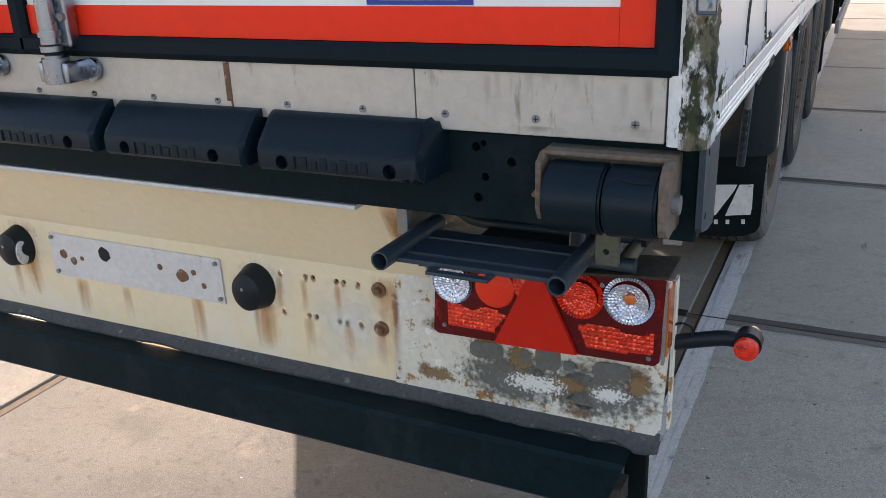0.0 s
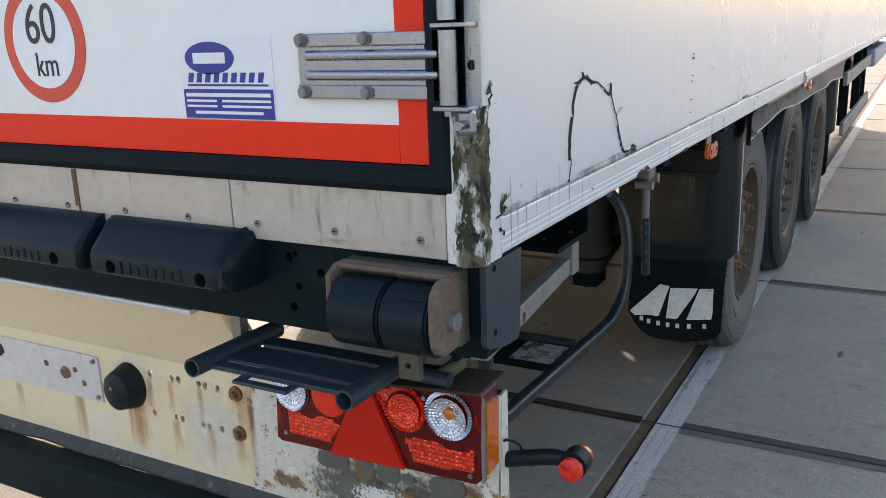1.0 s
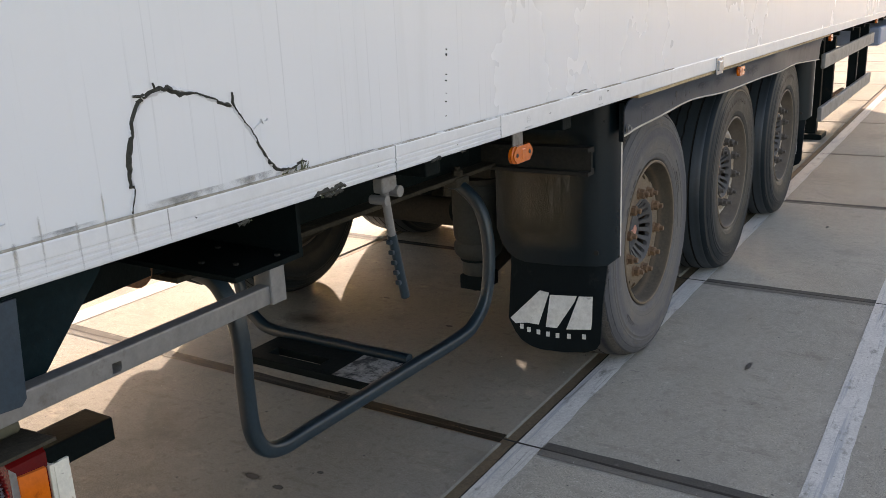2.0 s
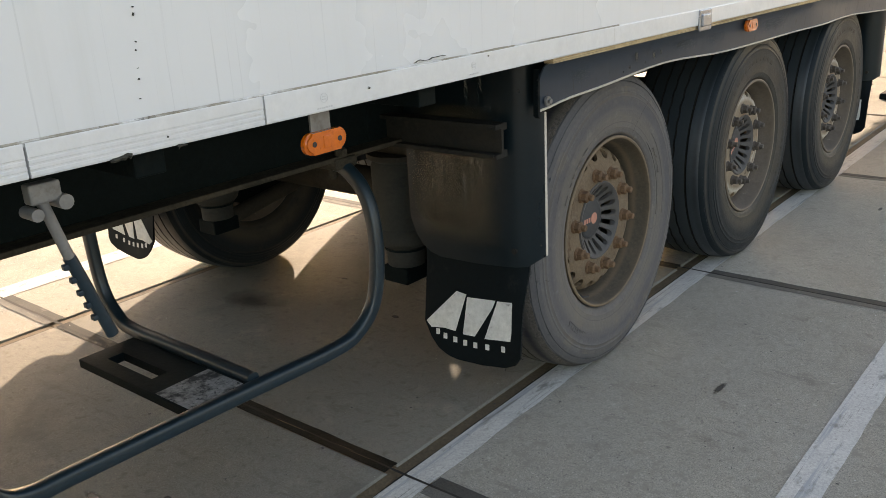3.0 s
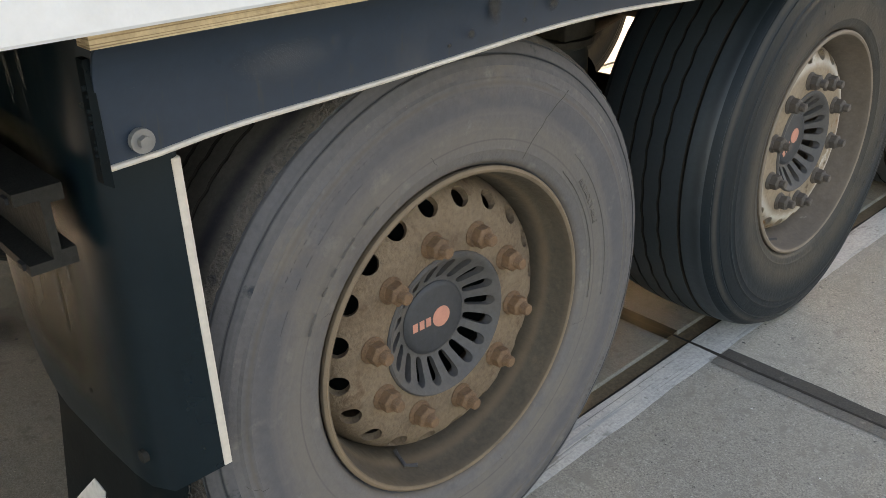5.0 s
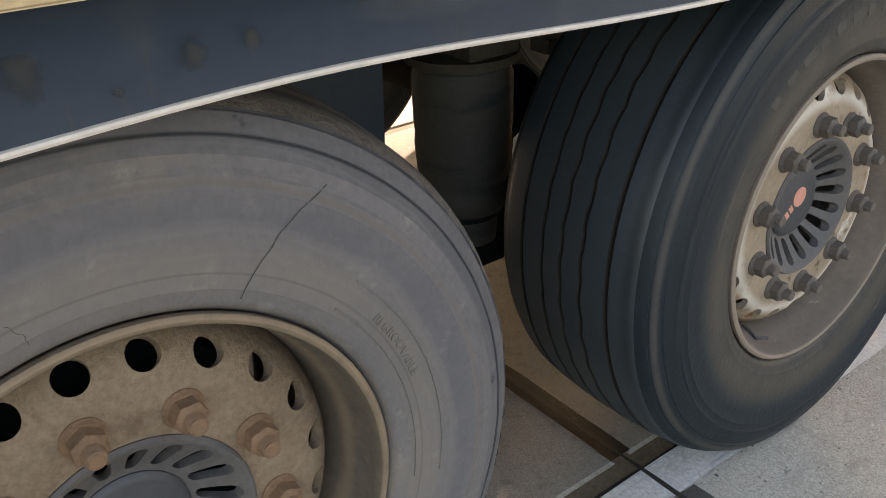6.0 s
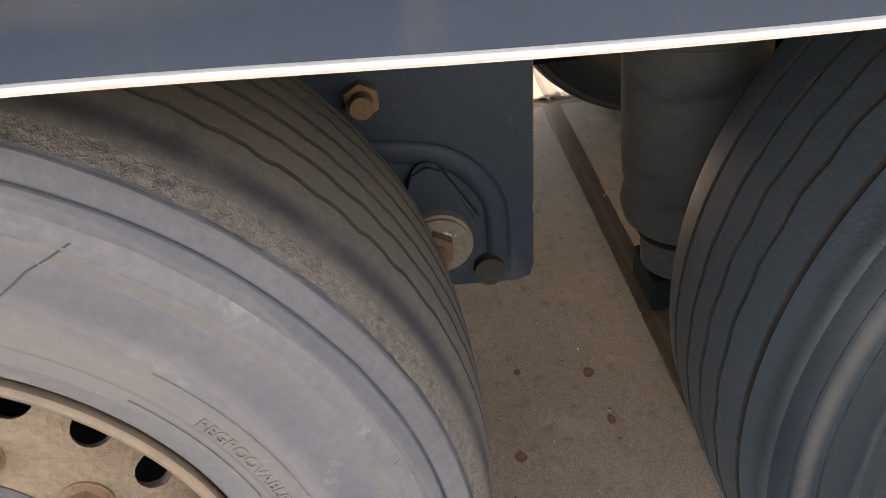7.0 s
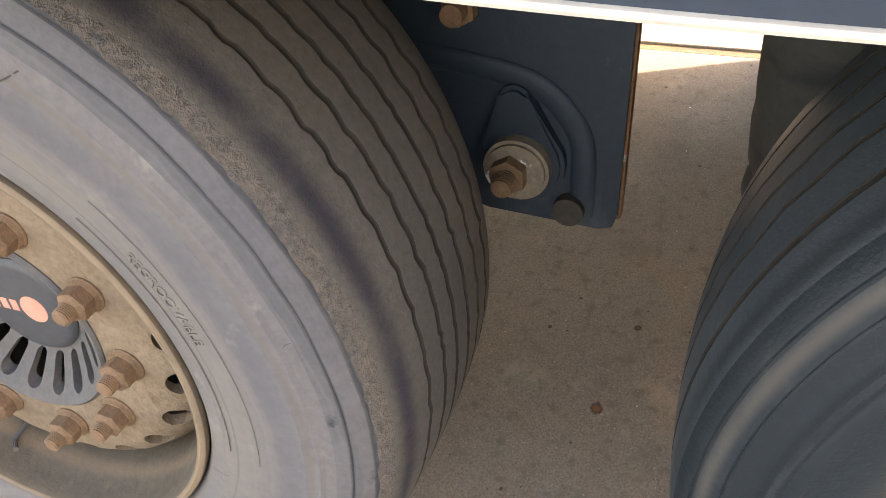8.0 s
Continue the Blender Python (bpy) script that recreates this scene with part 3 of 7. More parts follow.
M_OIL = halo_mat("oil_blot", (0.035, 0.031, 0.028), 24, 0.85, "Y", 0.15, 0.6, 0.5)
M_OIL_SOFT = halo_mat("old_oil_blot", (0.075, 0.066, 0.056), 9, 0.65, "Y", 0.1, 0.9, 0.6)
M_RUSTDROP = halo_mat("rust_drop", (0.17, 0.075, 0.035), 60, 0.8, "Y", 0.15, 0.6)
# brown dust, raised in colour to imitate the ground's reflection in the mudguard
M_FILM = streak_mat("dust_film", (0.080, 0.063, 0.040), (9, 9, 2.5), 0.0, 0.9, rough=0.34, most=0.75)
M_FLECK = streak_mat("chalky_fleck", (0.16, 0.15, 0.13), (170, 170, 70), 0.76, 0.92, most=0.7)
M_RUN = streak_mat("rust_run", (0.56, 0.25, 0.075), (60, 60, 5), 0.45, 1.05, most=0.65)
M_RUN_DARK = streak_mat("dark_run", (0.24, 0.19, 0.13), (60, 60, 6), 0.62, 1.1, most=0.36)
M_DRIP = streak_mat("dirt_drip", (0.33, 0.28, 0.17), (20, 160, 9), 0.55, 1.1, most=0.5, across="Y")
M_GRIME = streak_mat("grime", (0.16, 0.14, 0.10), (40, 40, 60), 0.60, 1.05, most=0.4)
M_GRIME_SIDE = streak_mat("side_grime", (0.15, 0.125, 0.085), (26, 60, 60), 0.55, 1.1, most=0.5, across="Y")


# ---- mesh helpers ----
def part(name, bm, material, parent=None, label="", smooth=False):
    """One mesh object from a bmesh, under a thing or a part."""
    bmesh.ops.recalc_face_normals(bm, faces=bm.faces)
    me = bpy.data.meshes.new(name)
    bm.to_mesh(me)
    bm.free()
    me.materials.append(material)
    if smooth:
        for p in me.polygons:
            p.use_smooth = True
        me.set_sharp_from_angle(angle=radians(38))
    ob = new(name, me)
    ob.parent = parent
    if label:
        ob["label"] = label
    return ob


def box(bm, x0, x1, y0, y1, z0, z1, bevel=0.0, seg=2):
    r = bmesh.ops.create_cube(bm, size=1.0)
    vs = r["verts"]
    for v in vs:
        v.co = Vector((x0 + (v.co.x + 0.5) * (x1 - x0), y0 + (v.co.y + 0.5) * (y1 - y0), z0 + (v.co.z + 0.5) * (z1 - z0)))
    if bevel:
        es = list({e for v in vs for e in v.link_edges})
        bmesh.ops.bevel(bm, geom=es, offset=bevel, segments=seg, affect="EDGES", profile=0.5)
    return bm


def cube(x0, x1, y0, y1, z0, z1, bevel=0.0, seg=2):
    return box(bmesh.new(), x0, x1, y0, y1, z0, z1, bevel, seg)


def cyl(bm, a, b, r, seg=20, r2=None):
    """Capped cylinder or cone from a to b."""
    a, b = Vector(a), Vector(b)
    d = b - a
    m = Matrix.Translation((a + b) / 2) @ d.to_track_quat("Z", "Y").to_matrix().to_4x4()
    bmesh.ops.create_cone(bm, cap_ends=True, segments=seg, radius1=r, radius2=r if r2 is None else r2, depth=d.length, matrix=m)
    return bm


def prism(bm, poly, axis, a, b):
    """Polygon in the plane across axis, pushed from a to b. Axis x: (y, z); y: (x, z); z: (x, y)."""
    def at(u, v, w):
        return (w, u, v) if axis == "x" else (u, w, v) if axis == "y" else (u, v, w)
    lo = [bm.verts.new(at(u, v, a)) for u, v in poly]
    hi = [bm.verts.new(at(u, v, b)) for u, v in poly]
    n = len(poly)
    bm.faces.new(lo[::-1])
    bm.faces.new(hi)
    for i in range(n):
        bm.faces.new((lo[i], lo[(i + 1) % n], hi[(i + 1) % n], hi[i]))
    return bm


def smooth_path(pts, per=8):
    """Catmull-Rom points through the given ones."""
    P = [Vector(p) for p in pts]
    P = [P[0] * 2 - P[1]] + P + [P[-1] * 2 - P[-2]]
    out = []
    for i in range(1, len(P) - 2):
        for k in range(per):
            t = k / per
            a, b, c, d = P[i - 1 : i + 3]
            out.append(0.5 * (2 * b + (c - a) * t + (2 * a - 5 * b + 4 * c - d) * t * t + (3 * b - a - 3 * c + d) * t ** 3))
    out.append(P[-2])
    return out


def tube(bm, pts, rx, ry=None, seg=14, ref=(1, 0, 0), square=1.0):
    """Tube of oval section along points; square below 1 flattens its sides."""
    def bend(c):
        return math.copysign(abs(c) ** square, c)
    ry = ry or rx
    rings = []
    n = len(pts)
    for i, p in enumerate(pts):
        d = (Vector(pts[min(i + 1, n - 1)]) - Vector(pts[max(i - 1, 0)])).normalized()
        u = Vector(ref)
        u = (u - d * u.dot(d)).normalized()
        w = d.cross(u)
        rings.append([bm.verts.new(Vector(p) + u * rx * bend(math.cos(2 * math.pi * k / seg)) + w * ry * bend(math.sin(2 * math.pi * k / seg))) for k in range(seg)])
    for a, b in zip(rings, rings[1:]):
        for k in range(seg):
            bm.faces.new((a[k], a[(k + 1) % seg], b[(k + 1) % seg], b[k]))
    bm.faces.new(rings[0][::-1])
    bm.faces.new(rings[-1])
    return bm


def lathe(profile, seg=72, closed=False, shift=None):
    """Profile of (radius, x) turned about the x axis. shift(i, angle) moves profile point i along x."""
    bm = bmesh.new()
    rings = []
    for k in range(seg):
        a = 2 * math.pi * k / seg
        rings.append([bm.verts.new((x + (shift(i, a) if shift else 0.0), r * math.cos(a), r * math.sin(a))) for i, (r, x) in enumerate(profile)])
    n = len(profile)
    for k in range(seg):
        a, b = rings[k], rings[(k + 1) % seg]
        for i in range(n if closed else n - 1):
            j = (i + 1) % n
            bm.faces.new((a[i], a[j], b[j], b[i]))
    return bm


def cut(bm, cutters):
    """The bmesh with the cutters taken out of it (exact)."""
    a, b = bpy.data.meshes.new("a"), bpy.data.meshes.new("b")
    bmesh.ops.recalc_face_normals(bm, faces=bm.faces)
    bm.to_mesh(a)
    bm.free()
    bmesh.ops.recalc_face_normals(cutters, faces=cutters.faces)
    cutters.to_mesh(b)
    cutters.free()
    oa, ob = new("a", a), new("b", b)
    md = oa.modifiers.new("cut", "BOOLEAN")
    md.operation, md.object, md.solver = "DIFFERENCE", ob, "EXACT"
    me = bpy.data.meshes.new_from_object(oa.evaluated_get(bpy.context.evaluated_depsgraph_get()))
    out = bmesh.new()
    out.from_mesh(me)
    for o in (oa, ob):
        bpy.data.objects.remove(o)
    for x in (a, b, me):
        bpy.data.meshes.remove(x)
    return out


def thicken(bm, off):
    """Gives an open sheet a thickness along one direction."""
    off = Vector(off)
    faces = list(bm.faces)
    rim = [e for e in bm.edges if len(e.link_faces) == 1]
    twin = {v: bm.verts.new(v.co + off) for v in list(bm.verts)}
    for f in faces:
        bm.faces.new([twin[v] for v in reversed(f.verts)])
    for e in rim:
        a, b = e.verts
        bm.faces.new((a, b, twin[b], twin[a]))
    return bm


def letters(body, size, depth=0.0008):
    """Text as a bmesh in the xy plane, centred, thickness along z."""
    c = bpy.data.curves.new("text", "FONT")
    c.body, c.size, c.align_x, c.align_y, c.extrude = body, size, "CENTER", "CENTER", depth
    ob = new("text", c)
    me = bpy.data.meshes.new_from_object(ob.evaluated_get(bpy.context.evaluated_depsgraph_get()))
    bm = bmesh.new()
    bm.from_mesh(me)
    bpy.data.objects.remove(ob)
    bpy.data.meshes.remove(me)
    bpy.data.curves.remove(c)
    return bm


SLOPE = -0.0050


def lean(bm):
    """The body stands a little nose down."""
    for v in bm.verts:
        v.co.z += SLOPE * v.co.y
    return bm


def ellipse(cx, cz, rx, rz, n=40):
    return [(cx + rx * math.cos(2 * math.pi * k / n), cz + rz * math.sin(2 * math.pi * k / n)) for k in range(n)]


WIDTH, LENGTH, TOP = 2.55, 13.6, 3.95
trailer = tagged(new("semi_trailer"), "white refrigerated three-axle trailer, worn, rusty and dusty, parked on concrete", "trailer")

# ---- ground ----
bm = bmesh.new()
bmesh.ops.create_grid(bm, x_segments=2, y_segments=2, size=600)
for v in bm.verts:
    v.co.z = -0.035
ground = tagged(part("ground", bm, M_FAR), "wide pale concrete yard", "ground", kind="structure")
PITCH, GAP = 1.95, 0.05
X_JOINT, Y_JOINT = -0.297, 1.923
pavement = tagged(part("pavement", cube(-14, 13, -7.9, 31.2, -0.05, -0.0065), M_JOINT), "dark joint filler between concrete slabs", "pavement", kind="structure")

# dark open cracks along the joints
bm = bmesh.new()
for axis, at in [("y", X_JOINT + 0.021 + i * PITCH) for i in (-1, 0, 1, 2)] + [("x", Y_JOINT + j * PITCH) for j in (-1, 0, 1, 2, 3)]:
    rows = []
    for k in range(321):
        u = -4.0 + 16.0 * k / 320 if axis == "y" else -6.0 + 12.0 * k / 320
        w = max(0.0016, 0.0050 + 0.0050 * noise.noise((u * 4.0, at * 7, 0)))
        c = at + 0.004 * noise.noise((u * 6.0, at * 3, 4))
        rows.append([bm.verts.new((c + d, u, -0.0045) if axis == "y" else (u, c + d, 0.0026)) for d in (-w, w)])
    for a, b in zip(rows, rows[1:]):
        bm.faces.new((a[0], a[1], b[1], b[0]))
tagged(part("joint_crack", bm, M_GAP, pavement), kind="stuff")


def sealed_strip(joint, y0, y1, seed, material):
    """Worn sealing strip across the slabs beside a joint, uneven at its edges and broken at the long joints."""
    for i in (-2, -1, 0, 1, 2):
        bm = bmesh.new()
        xa, xb = X_JOINT + 0.034 + i * PITCH, X_JOINT - 0.030 + (i + 1) * PITCH
        if i == 0:
            xa += 0.085
        ya, yb = (max(y0, joint - 0.028), min(y1, joint + 0.030)) if i == -1 else (y0, y1)
        rows = []
        for k in range(90):
            x = xa + (xb - xa) * k / 89
            rows.append((bm.verts.new((x, ya + 0.004 * noise.noise((x * 7, seed, 0)), 0.0018)), bm.verts.new((x, yb + 0.004 * noise.noise((x * 7, seed, 5)), 0.0018))))
        for a, b in zip(rows, rows[1:]):
            bm.faces.new((a[0], a[1], b[1], b[0]))
        # below the trailer the strip takes the shade-darkened colour
        part("sealing_strip", bm, M_SEAL_OILY_SHADED if i == -1 else material, pavement)


for j in (-1, 0, 1, 2):
    y = Y_JOINT + j * PITCH
    sealed_strip(y, y + 0.002, y + 0.048, 3 + j, M_SEAL)
    sealed_strip(y, y - 0.044, y - 0.002, 13 + j, M_SEAL_PALE)

# ---- trailer box ----
WALL_T = 0.045
bm = bmesh.new()
NY, NZ = 240, 60
grid = [[None] * (NZ + 1) for _ in range(NY + 1)]
for i in range(NY + 1):
    y = 0.05 + (LENGTH - 0.05) * (i / NY) ** 1.7
    for k in range(NZ + 1):
        z = 1.2 + (TOP - 1.2) * (k / NZ) ** 1.5
        edge = min(1.0, i / 8, k / 8)
        dx = edge * 0.0012 * noise.noise((y * 1.1, z * 0.5, 4.0)) + edge * 0.00009 * noise.noise((y * 4.0, z * 0.6, 9.0))
        grid[i][k] = bm.verts.new((dx, y, z))
for i in range(NY):
    for k in range(NZ):
        bm.faces.new((grid[i][k], grid[i + 1][k], grid[i + 1][k + 1], grid[i][k + 1]))
thicken(bm, (-WALL_T, 0, 0))
wall = part("side_wall", lean(bm), M_WHITE, trailer, "white glossy panel, wavy, scratched and cracked", smooth=True)
part("side_wall", lean(cube(-WIDTH, -WIDTH + WALL_T, 0.05, LENGTH, 1.19, TOP)), M_WHITE, trailer)
part("roof", lean(cube(-WIDTH, 0, 0.0, LENGTH, TOP, TOP + 0.06, 0.02)), M_WHITE, trailer)
part("front_wall", lean(cube(-WIDTH + WALL_T, -WALL_T, LENGTH - 0.05, LENGTH, 1.19, TOP)), M_WHITE, trailer)
part("floor", lean(cube(-WIDTH + 0.01, -0.012, 0.06, LENGTH - 0.01, 1.155, 1.185)), M_CHASSIS, trailer, "dark underside of the box floor")

# bottom rails: ribbed aluminium near the rear, plain white further on
def rail_profile(ribbed):
    z0, z1 = 1.155, 1.207
    pts = [(-0.035, z0), (0.003, z0), (0.0045, z0 + 0.003)]
    if ribbed:
        for k in range(3):
            a = z0 + 0.008 + k * 0.0088
            pts += [(0.0045, a), (0.0030, a + 0.0012), (0.0030, a + 0.0034), (0.0045, a + 0.0046)]
    pts += [(0.0045, z1 - 0.003), (0.003, z1), (-0.035, z1)]
    return pts


for y0, y1, ribbed in ((0.045, 0.919, True), (0.923, 1.349, True), (1.353, LENGTH, False)):
    part("bottom_rail", lean(prism(bmesh.new(), rail_profile(ribbed), "y", y0, y1)), M_RAIL, trailer, "worn ribbed aluminium rail" if ribbed else "white bottom rail")
part("bottom_rail", lean(cube(-WIDTH - 0.004, -WIDTH + 0.035, 0.045, LENGTH, 1.155, 1.207)), M_RAIL, trailer)


def ribbon(bm, pts, widths, x=0.0025, jag=0.25, seed=1):
    """Jagged flat strip on the side wall along (y, z) points."""
    rnd = random.Random(seed)
    fine_pts, fine_w = [], []
    for (a, b), (wa, wb) in zip(zip(pts, pts[1:]), zip(widths, widths[1:])):
        n = max(2, int(math.dist(a, b) / 0.006))
        for k in range(n):
            t = k / n
            fine_pts.append((a[0] + (b[0] - a[0]) * t + rnd.uniform(-0.0012, 0.0012), a[1] + (b[1] - a[1]) * t + rnd.uniform(-0.0012, 0.0012)))
            fine_w.append((wa + (wb - wa) * t) * rnd.uniform(1 - jag, 1 + jag))
    rows = []
    for i, (y, z) in enumerate(fine_pts):
        q = fine_pts[min(i + 1, len(fine_pts) - 1)]
        p = fine_pts[max(i - 1, 0)]
        d = Vector((q[0] - p[0], q[1] - p[1])).normalized()
        w = fine_w[i] / 2
        c = bm.verts.new((x + 0.0015, y, z))
        rows.append((bm.verts.new((x - 0.002, y - d.y * w, z + d.x * w)), c, bm.verts.new((x - 0.002, y + d.y * w, z - d.x * w))))
    for a, b in zip(rows, rows[1:]):
        bm.faces.new((a[0], a[1], b[1], b[0]))
        bm.faces.new((a[1], a[2], b[2], b[1]))
    return bm


bm = bmesh.new()
ribbon(bm, [(0.303, 1.208), (0.308, 1.225), (0.313, 1.240), (0.307, 1.252)], [0.0015, 0.0022, 0.003, 0.005], seed=2)
ribbon(bm, [(0.308, 1.243), (0.311, 1.280), (0.320, 1.313), (0.326, 1.336), (0.338, 1.354), (0.352, 1.362)], [0.006, 0.009, 0.008, 0.007, 0.006, 0.006], seed=3)
ribbon(bm, [(0.346, 1.360), (0.369, 1.368), (0.390, 1.368), (0.412, 1.359), (0.438, 1.357), (0.472, 1.344), (0.511, 1.326)], [0.006, 0.008, 0.009, 0.009, 0.005, 0.005, 0.007], seed=4)
ribbon(bm, [(0.510, 1.349), (0.512, 1.328), (0.528, 1.306), (0.543, 1.286), (0.562, 1.256), (0.580, 1.226)], [0.002, 0.006, 0.006, 0.005, 0.005, 0.006], seed=5)
ribbon(bm, [(0.573, 1.236), (0.591, 1.218), (0.612, 1.213), (0.637, 1.2135), (0.655, 1.219), (0.672, 1.214)], [0.006, 0.007, 0.005, 0.005, 0.004, 0.002], seed=6)
ribbon(bm, [(0.371, 1.367), (0.365, 1.384)], [0.004, 0.001], seed=7)
ribbon(bm, [(0.350, 1.363), (0.324, 1.364)], [0.006, 0.002], seed=8)
ribbon(bm, [(0.338, 1.352), (0.334, 1.366)], [0.005, 0.004], seed=9)
part("crack", bm, M_CRACK, trailer, "jagged dark crack in the white side panel")
bm = bmesh.new()
ribbon(bm, [(0.303, 1.212), (0.312, 1.240), (0.311, 1.280), (0.320, 1.313), (0.329, 1.340), (0.350, 1.362), (0.390, 1.368), (0.438, 1.357), (0.511, 1.326), (0.543, 1.286), (0.580, 1.226), (0.612, 1.213), (0.655, 1.218)], [0.005, 0.008, 0.012, 0.011, 0.011, 0.012, 0.013, 0.009, 0.008, 0.009, 0.009, 0.009, 0.004], x=0.0012, jag=0.4, seed=12)
part("crack_rim", bm, M_STAMP, trailer, "chipped grey rim of the crack")
for y, z, dy, dz in ((0.556, 1.293, 0.012, 0.012), (0.566, 1.301, 0.004, -0.010), (0.548, 1.288, 0.006, 0.006), (0.575, 1.297, 0.008, 0.006), (0.115, 1.236, 0.012, 0.004)):
    part("scratch", ribbon(bmesh.new(), [(y, z), (y + dy * 0.6, z + dz * 0.4), (y + dy, z + dz)], [0.0012, 0.001, 0.0006], x=0.0018, seed=int(y * 1000)), M_STAMP, trailer)
for y, z, h in ((1.127, 1.368, 0.004), (1.126, 1.356, 0.009), (1.122, 1.318, 0.003), (1.121, 1.305, 0.003), (1.119, 1.279, 0.004), (1.118, 1.262, 0.005), (1.115, 1.232, 0.006)):
    part("scratch", ribbon(bmesh.new(), [(y, z), (y + 0.001, z + h)], [0.003, 0.002], x=0.0022, seed=int(z * 1000)), M_CRACK, trailer)
# small dark nicks and a scuff on the rail
for y, z, w in ((0.410, 1.179, 0.003), (1.62, 1.174, 0.005), (2.02, 1.186, 0.003), (1.150, 1.166, 0.003), (0.86, 1.172, 0.002)):
    part("nick", ribbon(bmesh.new(), [(y - w, z), (y + w, z + 0.001)], [0.004, 0.003], x=0.0062, seed=int(y * 997)), M_CRACK, trailer)
part("scratch", ribbon(bmesh.new(), [(1.755, 1.204), (1.775, 1.207), (1.80, 1.2045), (1.83, 1.2075), (1.87, 1.206)], [0.001, 0.0025, 0.001, 0.002, 0.001], x=0.0055, seed=77), M_CRACK, trailer)

# corner post
post = [(-0.054, 0.03), (-0.054, -0.004), (-0.049, -0.008), (-0.036, -0.009), (-0.036, 0.03)]
part("corner_post", prism(bmesh.new(), post, "z", 1.150, 1.352), M_PEELWHITE, trailer, "white corner post with peeling paint", smooth=True)


def rough_strip(edge, z0, z1, amount, n=40):
    """Upright strip with a lumpy skin over the plan outline edge."""
    bm = bmesh.new()
    rows = []
    for k in range(n + 1):
        z = z0 + (z1 - z0) * k / n
        rows.append([bm.verts.new((x + amount * noise.noise((x * 120, y * 120, z * 95)), y + amount * noise.noise((x * 120, y * 120 + 7, z * 95)), z)) for x, y in edge])
    for a, b in zip(rows, rows[1:]):
        for q in range(len(edge)):
            w = (q + 1) % len(edge)
            bm.faces.new((a[q], a[w], b[w], b[q]))
    return bm


part("corner_edge", rough_strip([(-0.0365, 0.03), (-0.0365, -0.011), (-0.027, -0.013), (-0.017, -0.012), (-0.007, -0.007), (0.0005, 0.002), (0.0030, 0.014), (-0.004, 0.03)], 1.148, 1.36, 0.0045), M_MOSS, trailer, "corner edge overgrown with dark green moss", smooth=True)
part("corner_post", prism(bmesh.new(), [(-0.028, 0.03), (-0.028, 0.004), (-0.0157, 0.004), (-0.0157, 0.03)], "z", 1.36, TOP), M_BLACK, trailer, "dark steel hinge post")
part("corner_trim", prism(bmesh.new(), [(-0.012, 0.049), (-0.012, 0.022), (0.0018, 0.0145), (0.0018, 0.049)], "z", 1.150, 1.3602), M_WHITE, trailer, "white rounded corner trim", smooth=True)
part("corner_seam", rough_strip([(-0.0155, 0.02), (-0.0155, 0.0), (-0.011, -0.005), (-0.0075, 0.0), (-0.0075, 0.02)], 1.36, 1.60, 0.0022), M_MOSS, trailer, "mossy seam at the corner", smooth=True)
trim_plan = [(-0.0088, 0.049), (-0.0088, 0.001), (-0.006, -0.0035), (-0.002, -0.002), (0.001, 0.003), (0.0018, 0.010), (0.0018, 0.049)]
part("corner_trim", prism(bmesh.new(), trim_plan, "z", 1.3605, TOP), M_WHITE, trailer, "white rounded corner trim", smooth=True)
# peeled and mossy spots beside the corner
for k, (pts, ws) in enumerate((([(0.046, 1.214), (0.050, 1.226), (0.058, 1.230), (0.062, 1.240)], [0.004, 0.006, 0.007, 0.002]), ([(0.052, 1.214), (0.060, 1.218), (0.066, 1.214)], [0.006, 0.005, 0.002]), ([(0.030, 1.207), (0.046, 1.210), (0.060, 1.209)], [0.004, 0.006, 0.002]), ([(0.040, 1.192), (0.052, 1.186), (0.050, 1.172)], [0.004, 0.006, 0.003]), ([(0.012, 1.352), (0.020, 1.362), (0.018, 1.378)], [0.008, 0.012, 0.005]), ([(0.016, 1.366), (0.032, 1.376)], [0.006, 0.001]), ([(0.014, 1.374), (0.026, 1.396)], [0.004, 0.0008]))):
    part("peeled_spot", ribbon(bmesh.new(), pts, ws, x=0.0045 if pts[0][0] > 0.03 else 0.0024, jag=0.5, seed=140 + k), M_MOSS, trailer, "mossy spot where the paint has peeled")
part("corner_post", cube(-WIDTH, -WIDTH + 0.055, -0.008, 0.05, 1.15, TOP, 0.006), M_MOSS, trailer)

# rear doors
CENTRE = -1.272
